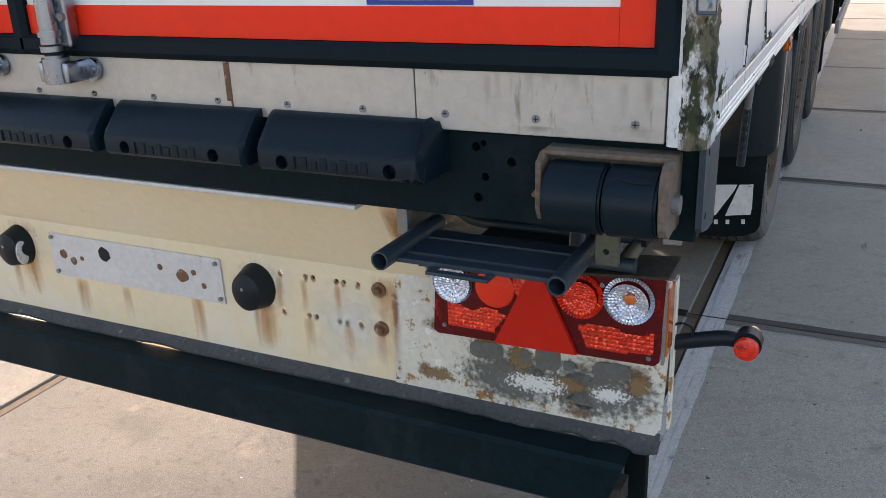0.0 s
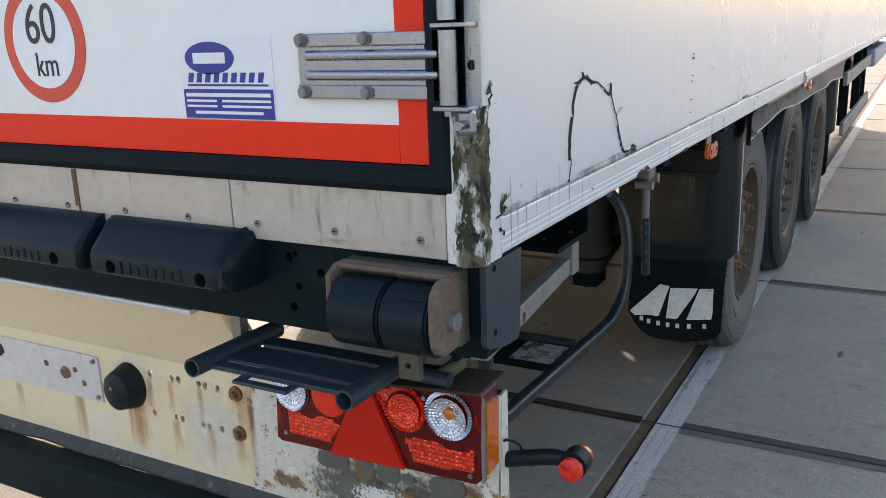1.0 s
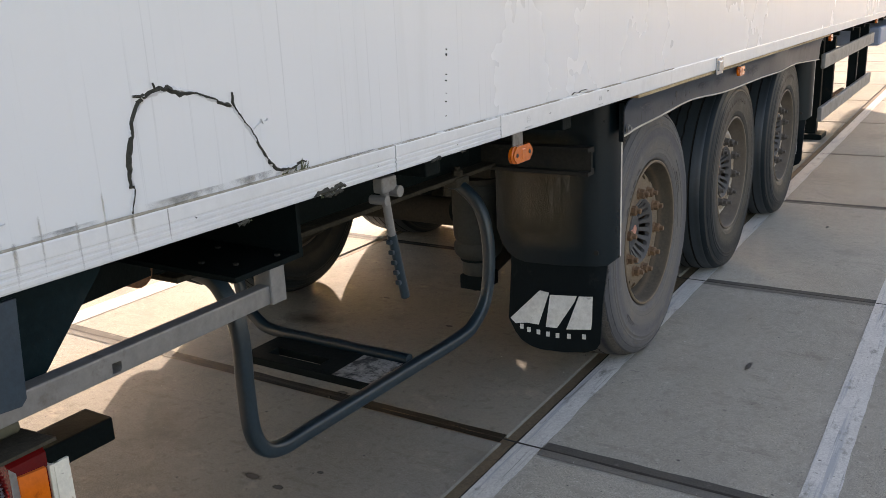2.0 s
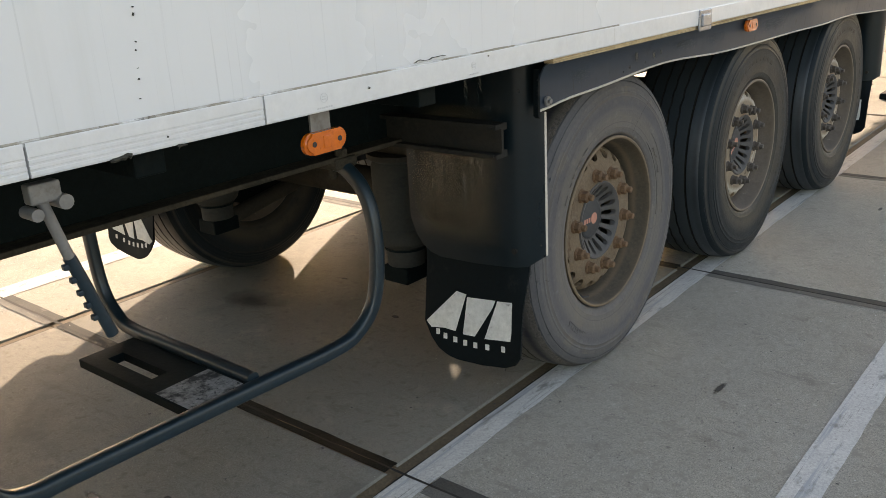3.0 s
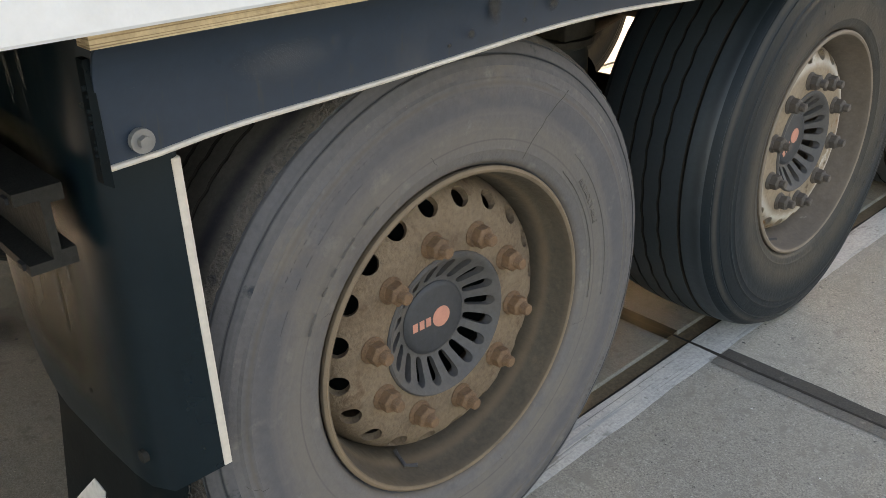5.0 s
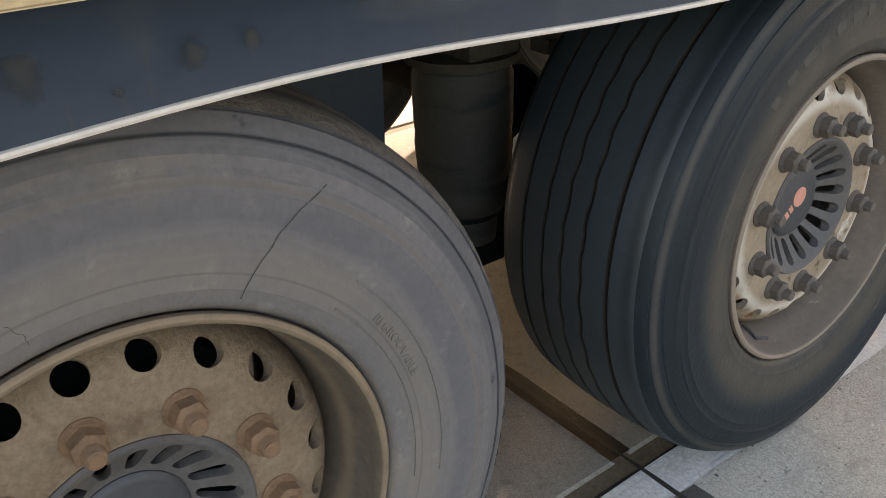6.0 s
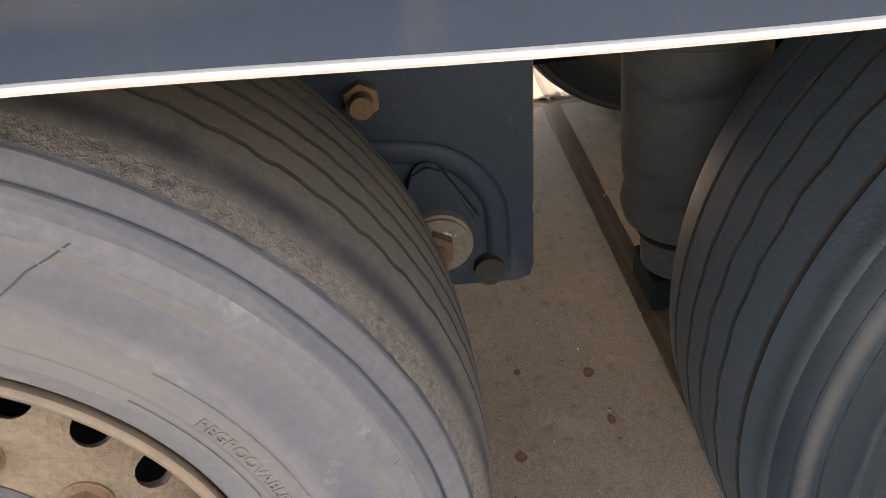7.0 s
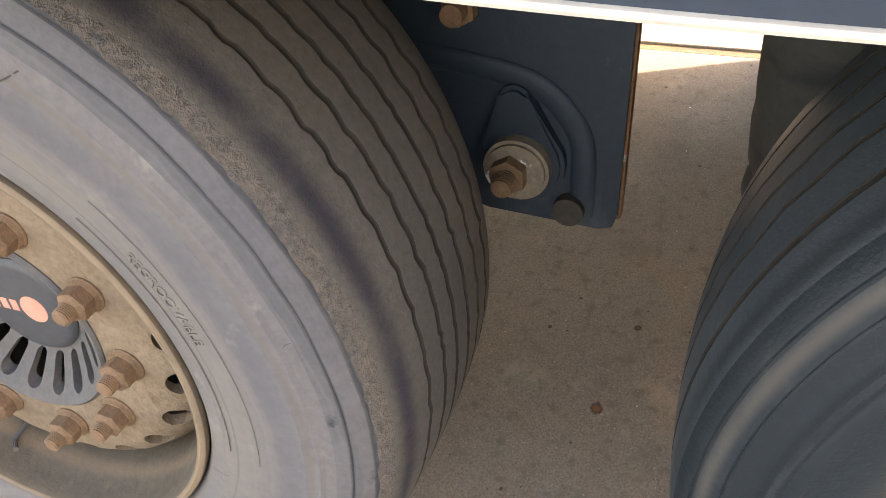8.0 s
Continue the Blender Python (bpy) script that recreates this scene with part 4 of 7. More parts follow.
for side, (x0, x1) in (("r", (CENTRE + 0.012, -0.075)), ("l", (-WIDTH + 0.075, CENTRE - 0.012))):
    door = part("rear_door", cube(x0, x1, 0.004, 0.07, 1.28, TOP - 0.05, 0.002), M_DOOR, trailer, "white insulated rear door with red edging")
    part("red_band", cube(x0, x1 - 0.05 if side == "r" else x1, 0.0005, 0.006, 1.281, 1.333), M_RED, door, "bright red painted band")
    part("red_band", cube(-0.124 if side == "r" else x0, -0.0755 if side == "r" else x0 + 0.049, 0.0003 if side == "r" else 0.0002, 0.006, 1.2815 if side == "r" else 1.334, TOP - 0.06), M_RED, door)
    # gasket round the door
    bm = bmesh.new()
    prof = [(0.0, 0.0), (0.0, -0.008), (0.006, -0.014), (0.026, -0.014), (0.037, -0.006), (0.037, 0.02)]
    lo = [bm.verts.new((x0 - 0.005, q[1], 1.280 - q[0])) for q in prof]
    hi = [bm.verts.new((x1 + q[0], q[1], 1.280 - q[0])) for q in prof]
    up = [bm.verts.new((x1 + q[0], q[1], TOP)) for q in prof]
    for a, b in ((lo, hi), (hi, up)):
        for i in range(len(prof) - 1):
            bm.faces.new((a[i], a[i + 1], b[i + 1], b[i]))
    part("gasket", bm, M_GASKET, door, "dark rubber door gasket")
part("gasket", cube(CENTRE - 0.012, CENTRE + 0.012, -0.012, 0.05, 1.245, TOP - 0.05, 0.005), M_GASKET, trailer, "dark rubber strip between the doors")
right_door = [o for o in trailer.children if o.name.startswith("rear_door")][0]

# speed sign
sign = part("speed_sign", prism(bmesh.new(), ellipse(-0.826, 1.456, 0.102, 0.102, 64), "y", 0.0025, 0.005), M_RIM_RED, right_door, "round white speed sticker with a red ring")
part("sign_face", prism(bmesh.new(), ellipse(-0.826, 1.456, 0.078, 0.078, 64), "y", 0.0016, 0.004), M_STICKER, sign)
for body, size, x, z, sx in (("60", 0.094, -0.828, 1.482, 0.86), ("km", 0.058, -0.823, 1.416, 0.82)):
    bm = letters(body, size, 0.0006)
    bmesh.ops.transform(bm, matrix=Matrix.Translation((x, 0.001, z)) @ Matrix.Rotation(radians(90), 4, "X") @ Matrix.Diagonal((sx, 1, 1, 1)), verts=bm.verts)
    part("lettering", bm, M_INK, sign)

# company sticker, its writing as bars
sticker = part("sticker", cube(-0.515, -0.335, 0.0022, 0.0045, 1.334, 1.457), M_STICKER, right_door, "white and blue company sticker")
part("blue_oval", prism(bmesh.new(), ellipse(-0.455, 1.425, 0.049, 0.024), "y", 0.0014, 0.004), M_BLUE, sticker)
part("blue_band", cube(-0.513, -0.337, 0.0014, 0.004, 1.335, 1.379), M_BLUE, sticker)
part("white_bar", cube(-0.487, -0.423, 0.0008, 0.004, 1.417, 1.433), M_STICKER, sticker)
for k in range(9):
    x = -0.502 + k * 0.0172
    part("blue_bar", prism(bmesh.new(), [(x, 1.389), (x + 0.010, 1.389), (x + 0.0135, 1.4035), (x + 0.0035, 1.4035)], "y", 0.0014, 0.004), M_BLUE, sticker)
part("blue_bar", cube(-0.503, -0.345, 0.0014, 0.004, 1.3835, 1.3865), M_BLUE, sticker)
for x0, x1, z, h in ((-0.508, -0.342, 1.3705, 0.0055), (-0.508, -0.447, 1.3615, 0.0035), (-0.436, -0.342, 1.3615, 0.0035), (-0.508, -0.447, 1.3535, 0.0035), (-0.436, -0.342, 1.3535, 0.0035), (-0.492, -0.358, 1.344, 0.0045)):
    part("white_bar", cube(x0, x1, 0.0008, 0.003, z - h / 2, z + h / 2), M_STICKER, sticker)

# hinge
hinge = part("hinge", cube(-0.282, -0.052, -0.006, 0.003, 1.368, 1.456, 0.003), M_STEEL, right_door, "stainless steel strap hinge")
part("strap_frame", cube(-0.282, -0.052, -0.010, -0.004, 1.438, 1.456, 0.002), M_STEEL, hinge)
part("strap_frame", cube(-0.282, -0.052, -0.010, -0.004, 1.368, 1.387, 0.002), M_STEEL, hinge)
for z in (1.4000, 1.4265):
    part("rib", cube(-0.266, -0.052, -0.015, -0.003, z - 0.0068, z + 0.0068, 0.005, 3), M_STEEL, hinge, smooth=True)
for x, z in ((-0.270, 1.448), (-0.165, 1.448), (-0.270, 1.377), (-0.165, 1.377)):
    bm = bmesh.new()
    cyl(bm, (x, -0.009, z), (x, -0.0120, z), 0.0095, 20)
    cyl(bm, (x, -0.0120, z), (x, -0.0180, z), 0.0078, 6)
    cyl(bm, (x, -0.0180, z), (x, -0.0190, z), 0.0050, 14)
    part("bolt", bm, M_GALV, hinge)
bm = bmesh.new()
cyl(bm, (-0.034, -0.022, 1.364), (-0.034, -0.022, 1.456), 0.0120, 24)
box(bm, -0.060, -0.034, -0.014, -0.004, 1.368, 1.456)
part("barrel", bm, M_STEEL, hinge, smooth=True)
for z, s in ((1.462, 1), (1.360, -1)):
    bm = bmesh.new()
    box(bm, -0.050, 0.0, -0.037, 0.004, z - 0.0028, z + 0.0028, 0.001)
    part("bracket", bm, M_STEEL, hinge)
bm = bmesh.new()
box(bm, -0.021, 0.005, -0.030, -0.025, 1.326, 1.360, 0.006)
part("tab", cut(bm, cyl(bmesh.new(), (-0.008, -0.05, 1.341), (-0.008, 0, 1.341), 0.006)), M_STEEL, hinge)
part("leaf", cut(cube(-0.019, 0.002, -0.0055, -0.0005, 1.358, 1.56, 0.001), cyl(bmesh.new(), (-0.009, -0.05, 1.412), (-0.009, 0.02, 1.412), 0.0065)), M_STEEL, hinge)
part("barrel", cyl(bmesh.new(), (-0.034, -0.022, 1.468), (-0.034, -0.022, 1.56), 0.0120, 24), M_STEEL, hinge, smooth=True)
part("pin", cyl(bmesh.new(), (-0.034, -0.022, 1.350), (-0.034, -0.022, 1.357), 0.0065, 16), M_STEEL, hinge)

# locking rods with keepers
for x in (-1.150, -1.395):
    bm = bmesh.new()
    cyl(bm, (x, -0.042, 1.275), (x, -0.042, TOP - 0.2), 0.0165, 24)
    for z, r in ((1.288, 0.021), (1.262, 0.021), (1.275, 0.018), (1.245, 0.0175)):
        cyl(bm, (x, -0.042, z - 0.005), (x, -0.042, z + 0.005), r, 24)
    rod = part("lock_rod", bm, M_STEEL, trailer, "chromed door locking rod", smooth=True)
    part("rod_bracket", cube(x + 0.008, x + 0.034, -0.03, -0.004, 1.262, 1.40, 0.004), M_STEEL, rod)
    part("bolt", cyl(bmesh.new(), (x + 0.026, -0.03, 1.316), (x + 0.026, -0.037, 1.316), 0.008, 6), M_GALV, rod)
    bm = bmesh.new()
    for s in (-1, 1):
        box(bm, x + s * 0.030 - 0.008, x + s * 0.030 + 0.008, -0.052, -0.002, 1.200, 1.238, 0.006)
        cyl(bm, (x + s * 0.05, -0.003, 1.220), (x + s * 0.05, -0.012, 1.220), 0.021, 24)
    cyl(bm, (x, -0.040, 1.199), (x, -0.040, 1.245), 0.024, 20)
    part("keeper", bm, M_STEEL, rod, "worn cast lock keeper", smooth=True)
    for s in (-1, 1):
        part("screw", cyl(bmesh.new(), (x + s * 0.052, -0.011, 1.220), (x + s * 0.052, -0.016, 1.220), 0.0085, 16), M_STEEL, rod)

# aluminium sill strip in three lengths with screws
for x0, x1 in ((-0.437, -0.0575), (-0.790, -0.439), (-1.60, -0.792), (-2.49, -1.602)):
    part("sill_strip", cube(x0, x1, 0.0, 0.04, 1.151, 1.243, 0.0015), M_ALU, trailer, "stained aluminium sill strip")
bm = bmesh.new()
box(bm, -0.7925, -0.7895, -0.0012, 0.002, 1.155, 1.242)
box(bm, -0.801, -0.793, -0.0008, 0.002, 1.175, 1.240)
part("stain", bm, M_RUSTY, trailer, "brown streak on the sill strip")
for k in range(9):
    x = -0.098 - k * 0.1448
    bm = bmesh.new()
    cyl(bm, (x, 0.001, 1.176 - 0.0002 * k), (x, -0.0015, 1.176), 0.0062, 16)
    screw = part("screw", bm, M_GALV, trailer)
    bm = bmesh.new()
    box(bm, x - 0.004, x + 0.004, -0.0019, -0.001, 1.1753, 1.1767)
    box(bm, x - 0.0007, x + 0.0007, -0.0019, -0.001, 1.172, 1.18)
    part("cross_slot", bm, M_DARKHOLE, screw)

# bumper beam
bm = cube(-2.52, -0.0105, 0.018, 0.085, 1.006, 1.148, 0.004)
cc = bmesh.new()
for x, z, r in ((-0.346, 1.123, 0.0075), (-0.334, 1.129, 0.005), (-0.288, 1.103, 0.0075), (-0.332, 1.076, 0.0065), (-0.345, 1.042, 0.0075)):
    cyl(cc, (x, 0.0, z), (x, 0.04, z), r, 14)
bumper = part("bumper_beam", cut(bm, cc), M_BLACK, trailer, "black steel rear bumper beam")
bm = bmesh.new()
prism(bm, [(0.0035, 1.034), (0.012, 1.026), (0.060, 1.014), (0.104, 1.010), (0.112, 1.018), (0.122, 1.146), (0.0035, 1.147)], "x", -0.010, -0.001)
cc = bmesh.new()
for y, z in ((0.03, 1.138), (0.03, 1.045)):
    cyl(cc, (-0.0099, y, z), (0.03, y, z), 0.006, 14)
part("end_plate", cut(bm, cc), M_STEP, bumper, "grey-blue steel end plate")
part("end_web", prism(bmesh.new(), [(0.0855, 0.965), (0.165, 0.962), (0.232, 1.035), (0.300, 1.108), (0.330, 1.147), (0.0855, 1.147)], "x", -0.102, -0.094), M_BLACK, bumper, "dark triangular web behind the bumper end")
part("lip", cube(-2.45, -0.575, 0.02, 0.075, 0.9945, 1.003, 0.002), M_PLATE, bumper, "light grey lip under the bumper")

# rubber dock buffers
def buffer(x0, x1, worn=False):
    bm = bmesh.new()
    prof = [(0.017, 1.080), (-0.060, 1.080), (-0.067, 1.086), (-0.067, 1.112), (-0.060, 1.124), (-0.022, 1.160), (-0.010, 1.166), (0.017, 1.166)]
    n = 48
    rings = []
    for k in range(n + 1):
        x = x0 + (x1 - x0) * k / n
        s = 1.0
        if k == 0 or k == n:
            s = 0.90 if not worn or k == 0 else 0.72
        ring = []
        for y, z in prof:
            yy, zz = 0.017 + (y - 0.017) * s, 1.08 + (z - 1.08) * (s if s == 1 else s + 0.1)
            if worn and k >= n - 6:
                yy += 0.0042 * noise.noise((x * 130, z * 90, 1)) * (k - n + 7) + 0.0016 * (k - n + 6)
                zz += 0.0024 * noise.noise((x * 130, z * 90, 5)) * (k - n + 7)
            ring.append(bm.verts.new((x, yy, zz)))
        rings.append(ring)
    for a, b in zip(rings, rings[1:]):
        for i in range(len(prof)):
            j = (i + 1) % len(prof)
            bm.faces.new((a[i], a[j], b[j], b[i]))
    bm.faces.new(rings[0])
    bm.faces.new(rings[-1][::-1])
    cc = bmesh.new()
    for x in (x0 + 0.052, x1 - 0.062):
        cyl(cc, (x, -0.1, 1.096), (x, -0.045, 1.096), 0.0115, 18)
    ob = part("dock_buffer", cut(bm, cc), M_RUBBER, bumper, "scuffed dark rubber dock buffer", smooth=True)
    mid = (x0 + x1) / 2
    part("raised_bar", cube(x0 + 0.075, x0 + 0.079, -0.0695, -0.064, 1.088, 1.108), M_RUBBER, ob)
    for k in range(7):
        x = x0 + 0.087 + k * 0.0185
        part("raised_bar", cube(x, x + 0.0145, -0.0690, -0.064, 1.088, 1.1085 - 0.005 * (k % 2), 0.002), M_RUBBER, ob)
    return ob


buffer(-0.704, -0.392, True)
for k in range(1, 5):
    buffer(-0.704 - 0.338 * k, -0.704 - 0.338 * k + 0.312)

# roller bumper
bm = bmesh.new()
box(bm, -0.222, -0.036, -0.036, -0.010, 1.134, 1.141, 0.002)
prism(bm, [(-0.012, 1.139), (-0.036, 1.139), (-0.056, 1.128), (-0.058, 1.060), (-0.048, 1.042), (-0.012, 1.042)], "x", -0.224, -0.215)
prism(bm, [(-0.012, 1.139), (-0.048, 1.139), (-0.062, 1.134), (-0.072, 1.124), (-0.078, 1.108), (-0.079, 1.072), (-0.075, 1.052), (-0.064, 1.039), (-0.048, 1.034), (-0.012, 1.036)], "x", -0.046, -0.034)
bmesh.ops.bevel(bm, geom=[e for e in bm.edges if e.calc_length() > 0.02], offset=0.0015, segments=1, affect="EDGES")
part("roller_mount", cube(-0.224, -0.034, -0.0115, 0.0175, 1.032, 1.1395, 0.003), M_OLIVE, bumper)
roller = part("roller_bracket", bm, M_DUSTRUST, bumper, "rusted dusty steel roller bracket")
for x0, x1 in ((-0.208, -0.124), (-0.1215, -0.048)):
    bm = bmesh.new()
    cyl(bm, (x0, -0.034, 1.076), (x1, -0.034, 1.076), 0.051, 40)
    bmesh.ops.bevel(bm, geom=[e for e in bm.edges if len(e.link_faces) == 2 and any(len(f.verts) > 4 for f in e.link_faces)], offset=0.004, segments=2, affect="EDGES")
    part("roller", bm, M_RUBBER, roller, "black rubber roller", smooth=True)
bm = bmesh.new()
rp = [(-0.121, 0.55), (-0.112, 0.75), (-0.104, 0.9), (-0.080, 0.78), (-0.052, 0.80)]
rows = []
for (xa, a), (xb, b) in zip(rp, rp[1:]):
    for k in range(6):
        t = k / 6
        x, an = xa + (xb - xa) * t, a + (b - a) * t + 0.02 * math.sin(k * 2.2)
        rows.append([bm.verts.new((x, -0.034 - 0.0516 * math.cos(an + w), 1.078 + 0.0516 * math.sin(an + w))) for w in (-0.022, 0.022)])
for a, b in zip(rows, rows[1:]):
    bm.faces.new((a[0], a[1], b[1], b[0]))
part("split", bm, M_DARKHOLE, roller, "dark split in the rubber")
bm = bmesh.new()
cyl(bm, (-0.036, -0.036, 1.079), (-0.024, -0.036, 1.079), 0.0135, 20)
part("pin", bm, M_GALV, roller, smooth=True)
part("pin", cyl(bmesh.new(), (-0.234, -0.035, 1.072), (-0.218, -0.04, 1.090), 0.004, 10), M_RUSTY, roller, "bent rusty split pin")

# fold-out step
step = part("step", cube(-0.455, -0.190, -0.028, 0.034, 0.949, 0.955, 0.001), M_STEP, trailer, "dark steel fold-out step with open tubes")
for x in (-0.467, -0.179):
    bm = bmesh.new()
    tube(bm, [(x, -0.092, 0.959), (x, 0.02, 0.957), (x - 0.0, 0.115, 0.955)], 0.0155, seg=20)
    t = part("tube", cut(bm, cyl(bmesh.new(), (x, -0.12, 0.959), (x, -0.03, 0.958), 0.0125, 20)), M_STEP, step, smooth=True)
part("slat", cube(-0.455, -0.190, -0.062, -0.040, 0.948, 0.956, 0.001), M_STEP, step)
part("slat", cube(-0.455, -0.190, 0.050, 0.085, 0.949, 0.953, 0.001), M_STEP, step)
bm = bmesh.new()
box(bm, -0.392, -0.288, -0.086, -0.072, 0.944, 0.950, 0.0015)
box(bm, -0.392, -0.380, -0.072, -0.040, 0.944, 0.950, 0.001)
box(bm, -0.300, -0.288, -0.072, -0.040, 0.944, 0.950, 0.001)
part("pull_bar", bm, M_STEP, step, "flat steel pull bar")
bm = bmesh.new()
box(bm, -0.155, -0.120, 0.015, 0.03, 0.955, 1.008, 0.002)
bm = cut(bm, cyl(bmesh.new(), (-0.138, 0, 0.978), (-0.138, 0.05, 0.978), 0.005))
part("gusset", bm, M_OLIVE, step, "olive steel gusset plate")
bm = tube(bmesh.new(), [(-0.130, 0.09, 0.930), (-0.130, 0.16, 0.930)], 0.013, seg=16)
part("tube", cut(bm, cyl(bmesh.new(), (-0.130, 0.07, 0.930), (-0.130, 0.12, 0.930), 0.0105, 16)), M_OLIVE, step, smooth=True)
bm = bmesh.new()
tube(bm, [(-0.47, 0.09, 0.930), (-0.11, 0.09, 0.930)], 0.012, seg=14, ref=(0, 0, 1))
part("tube", bm, M_STEP, step, smooth=True)
part("gusset", cube(-0.512, -0.492, 0.05, 0.07, 0.95, 1.008, 0.001), M_GALV, step)

# cream rear apron
bm = bmesh.new()
prism(bm, [(-2.42, 0.575), (-0.60, 0.578), (-0.585, 0.8223), (-2.42, 0.8223)], "y", 0.158, 0.164)
cc = bmesh.new()
HOLES = [(-0.855, 0.006), (-0.793, 0.006), (-0.776, 0.006), (-0.720, 0.006), (-0.703, 0.0055), (-0.670, 0.0055)]
for z, dz in ((0.787, 0.0), (0.700, 0.0)):
    for x, r in HOLES:
        cyl(cc, (x, 0.1, z), (x, 0.2, z), r, 14)
apron = part("rear_apron", cut(bm, cc), M_CREAM, trailer, "cream painted rear apron with rust streaks")
bm = bmesh.new()
prism(bm, [(0.158, 0.8225), (0.164, 0.8225), (0.078, 0.995), (0.072, 0.995)], "x", -2.42, -0.512)
part("upper_panel", bm, M_CREAM, apron)
bm = bmesh.new()
prism(bm, [(-0.599, 0.578), (-0.118, 0.574), (-0.082, 0.582), (-0.070, 0.60), (-0.058, 0.885), (-0.565, 0.835), (-0.584, 0.822)], "y", 0.157, 0.163)
part("corner_panel", bm, M_PEEL, apron, "cream panel with peeling paint and bare metal")
bm = bmesh.new()
prism(bm, [(0.163, 0.60), (0.17, 0.60), (0.17, 0.885), (0.163, 0.885)], "x", -0.062, -0.057)
box(bm, -0.062, -0.0575, 0.164, 0.186, 0.60, 0.885)
part("side_return", bm, M_PEEL, apron)
# curled lower lip
bm = bmesh.new()
rows = []
for k in range(121):
    x = -2.42 + 2.35 * k / 120
    w = 0.006 * noise.noise((x * 7, 0, 0)) + (0.007 * noise.noise((x * 24, 3, 0)) if x > -0.6 else 0.0)
    rows.append([bm.verts.new(p) for p in ((x, 0.160, 0.590), (x, 0.150 + w * 0.4, 0.574 + w), (x, 0.138 + w, 0.566 + w), (x, 0.140 + w, 0.560 + w), (x, 0.165, 0.572))])
for a, b in zip(rows, rows[1:]):
    for i in range(4):
        bm.faces.new((a[i], a[i + 1], b[i + 1], b[i]))
part("lip", bm, M_LIP, apron, "bent grey lower edge", smooth=True)
plate = part("plate_holder", cube(-1.519, -1.008, 0.1535, 0.1575, 0.692, 0.797, 0.001), M_PLATE, apron, "bare metal number plate holder")
rnd = random.Random(3)
for x, z, r in ((-1.478, 0.748, 0.012), (-1.449, 0.735, 0.010), (-1.42, 0.744, 0.006), (-1.345, 0.764, 0.018), (-1.180, 0.756, 0.008), (-1.118, 0.744, 0.017), (-1.085, 0.756, 0.007), (-1.06, 0.728, 0.007)):
    poly = [(x + r * rnd.uniform(0.8, 1.1) * math.cos(a * 0.45), z + r * rnd.uniform(0.8, 1.1) * math.sin(a * 0.45)) for a in range(14)]
    part("hole", prism(bmesh.new(), poly, "y", 0.1525, 0.156), M_RUBBER if r > 0.0175 else M_RUSTY, plate)
for x, z in ((-1.508, 0.788), (-1.505, 0.702), (-1.02, 0.786), (-1.018, 0.704)):
    part("screw", cyl(bmesh.new(), (x, 0.155, z), (x, 0.148, z), 0.005, 10), M_GALV, plate)
for z in (0.784, 0.700):
    bm = bmesh.new()
    cyl(bm, (-0.622, 0.159, z), (-0.622, 0.153, z), 0.0155, 24)
    cyl(bm, (-0.622, 0.153, z), (-0.622, 0.144, z), 0.008, 6)
    part("bolt", bm, M_RUSTY, apron, "greasy rusty bolt with a washer")


def halo(x, z, rx, rz, material, y, parent, name="rust_stain"):
    bm = bmesh.new()
    bm.faces.new([bm.verts.new((px, y - 0.0008, pz)) for px, pz in ellipse(x, z, rx, rz, 24)])
    part(name, bm, material, parent)


for z in (0.787, 0.700):
    for x, r in HOLES:
        halo(x, z - 0.003, 0.011, 0.014, M_HALO_DARK, 0.1585, apron)
for x, z, rx, rz in ((-0.918, 0.745, 0.075, 0.085), (-0.90, 0.665, 0.035, 0.06), (-1.60, 0.79, 0.05, 0.03), (-1.625, 0.745, 0.075, 0.09), (-0.622, 0.77, 0.03, 0.05)):
    halo(x, z, rx, rz, M_HALO, 0.1576, apron)
halo(-0.705, 0.695, 0.115, 0.105, M_PALE, 0.1585, apron, "pale_patch")
for x, z, rx, rz in ((-0.588, 0.745, 0.012, 0.09), (-0.50, 0.73, 0.05, 0.025), (-0.53, 0.63, 0.03, 0.03), (-0.40, 0.71, 0.05, 0.03), (-0.12, 0.70, 0.05, 0.03), (-0.22, 0.60, 0.06, 0.02)):
    halo(x, z, rx, rz, M_HALO_DARK, 0.157, apron)
# mottled bare metal below the lamp with smooth rounded patches
M_MOTTLE = halo_mat("bare_metal_mottle", (0.115, 0.108, 0.090), 105, 0.92, "Z", 0.30, 0.74)
M_MOTTLE_BROWN = halo_mat("brown_mottle", (0.22, 0.135, 0.055), 120, 0.8, "Z", 0.48, 0.70)
M_FLAKE = halo_mat("left_over_paint", (0.66, 0.64, 0.58), 210, 0.9, "Z", 0.60, 0.78)
for x, z, rx, rz in ((-0.35, 0.648, 0.17, 0.090), (-0.18, 0.655, 0.17, 0.095)):
    halo(x, z, rx, rz, M_MOTTLE, 0.1566 - 0.5 * abs(x) * 0.004, apron, "bare_metal")
for x, z, rx, rz in ((-0.33, 0.690, 0.05, 0.05), (-0.24, 0.655, 0.09, 0.03), (-0.11, 0.68, 0.045, 0.05), (-0.50, 0.625, 0.08, 0.03)):
    halo(x, z, rx, rz, M_MOTTLE_BROWN, 0.1556 - 0.5 * abs(x) * 0.002, apron)
for x, z, rx, rz in ((-0.30, 0.645, 0.16, 0.05), (-0.16, 0.650, 0.10, 0.045)):
    halo(x, z, rx, rz, M_FLAKE, 0.1548 - 0.5 * abs(x) * 0.002, apron, "flaking_paint")
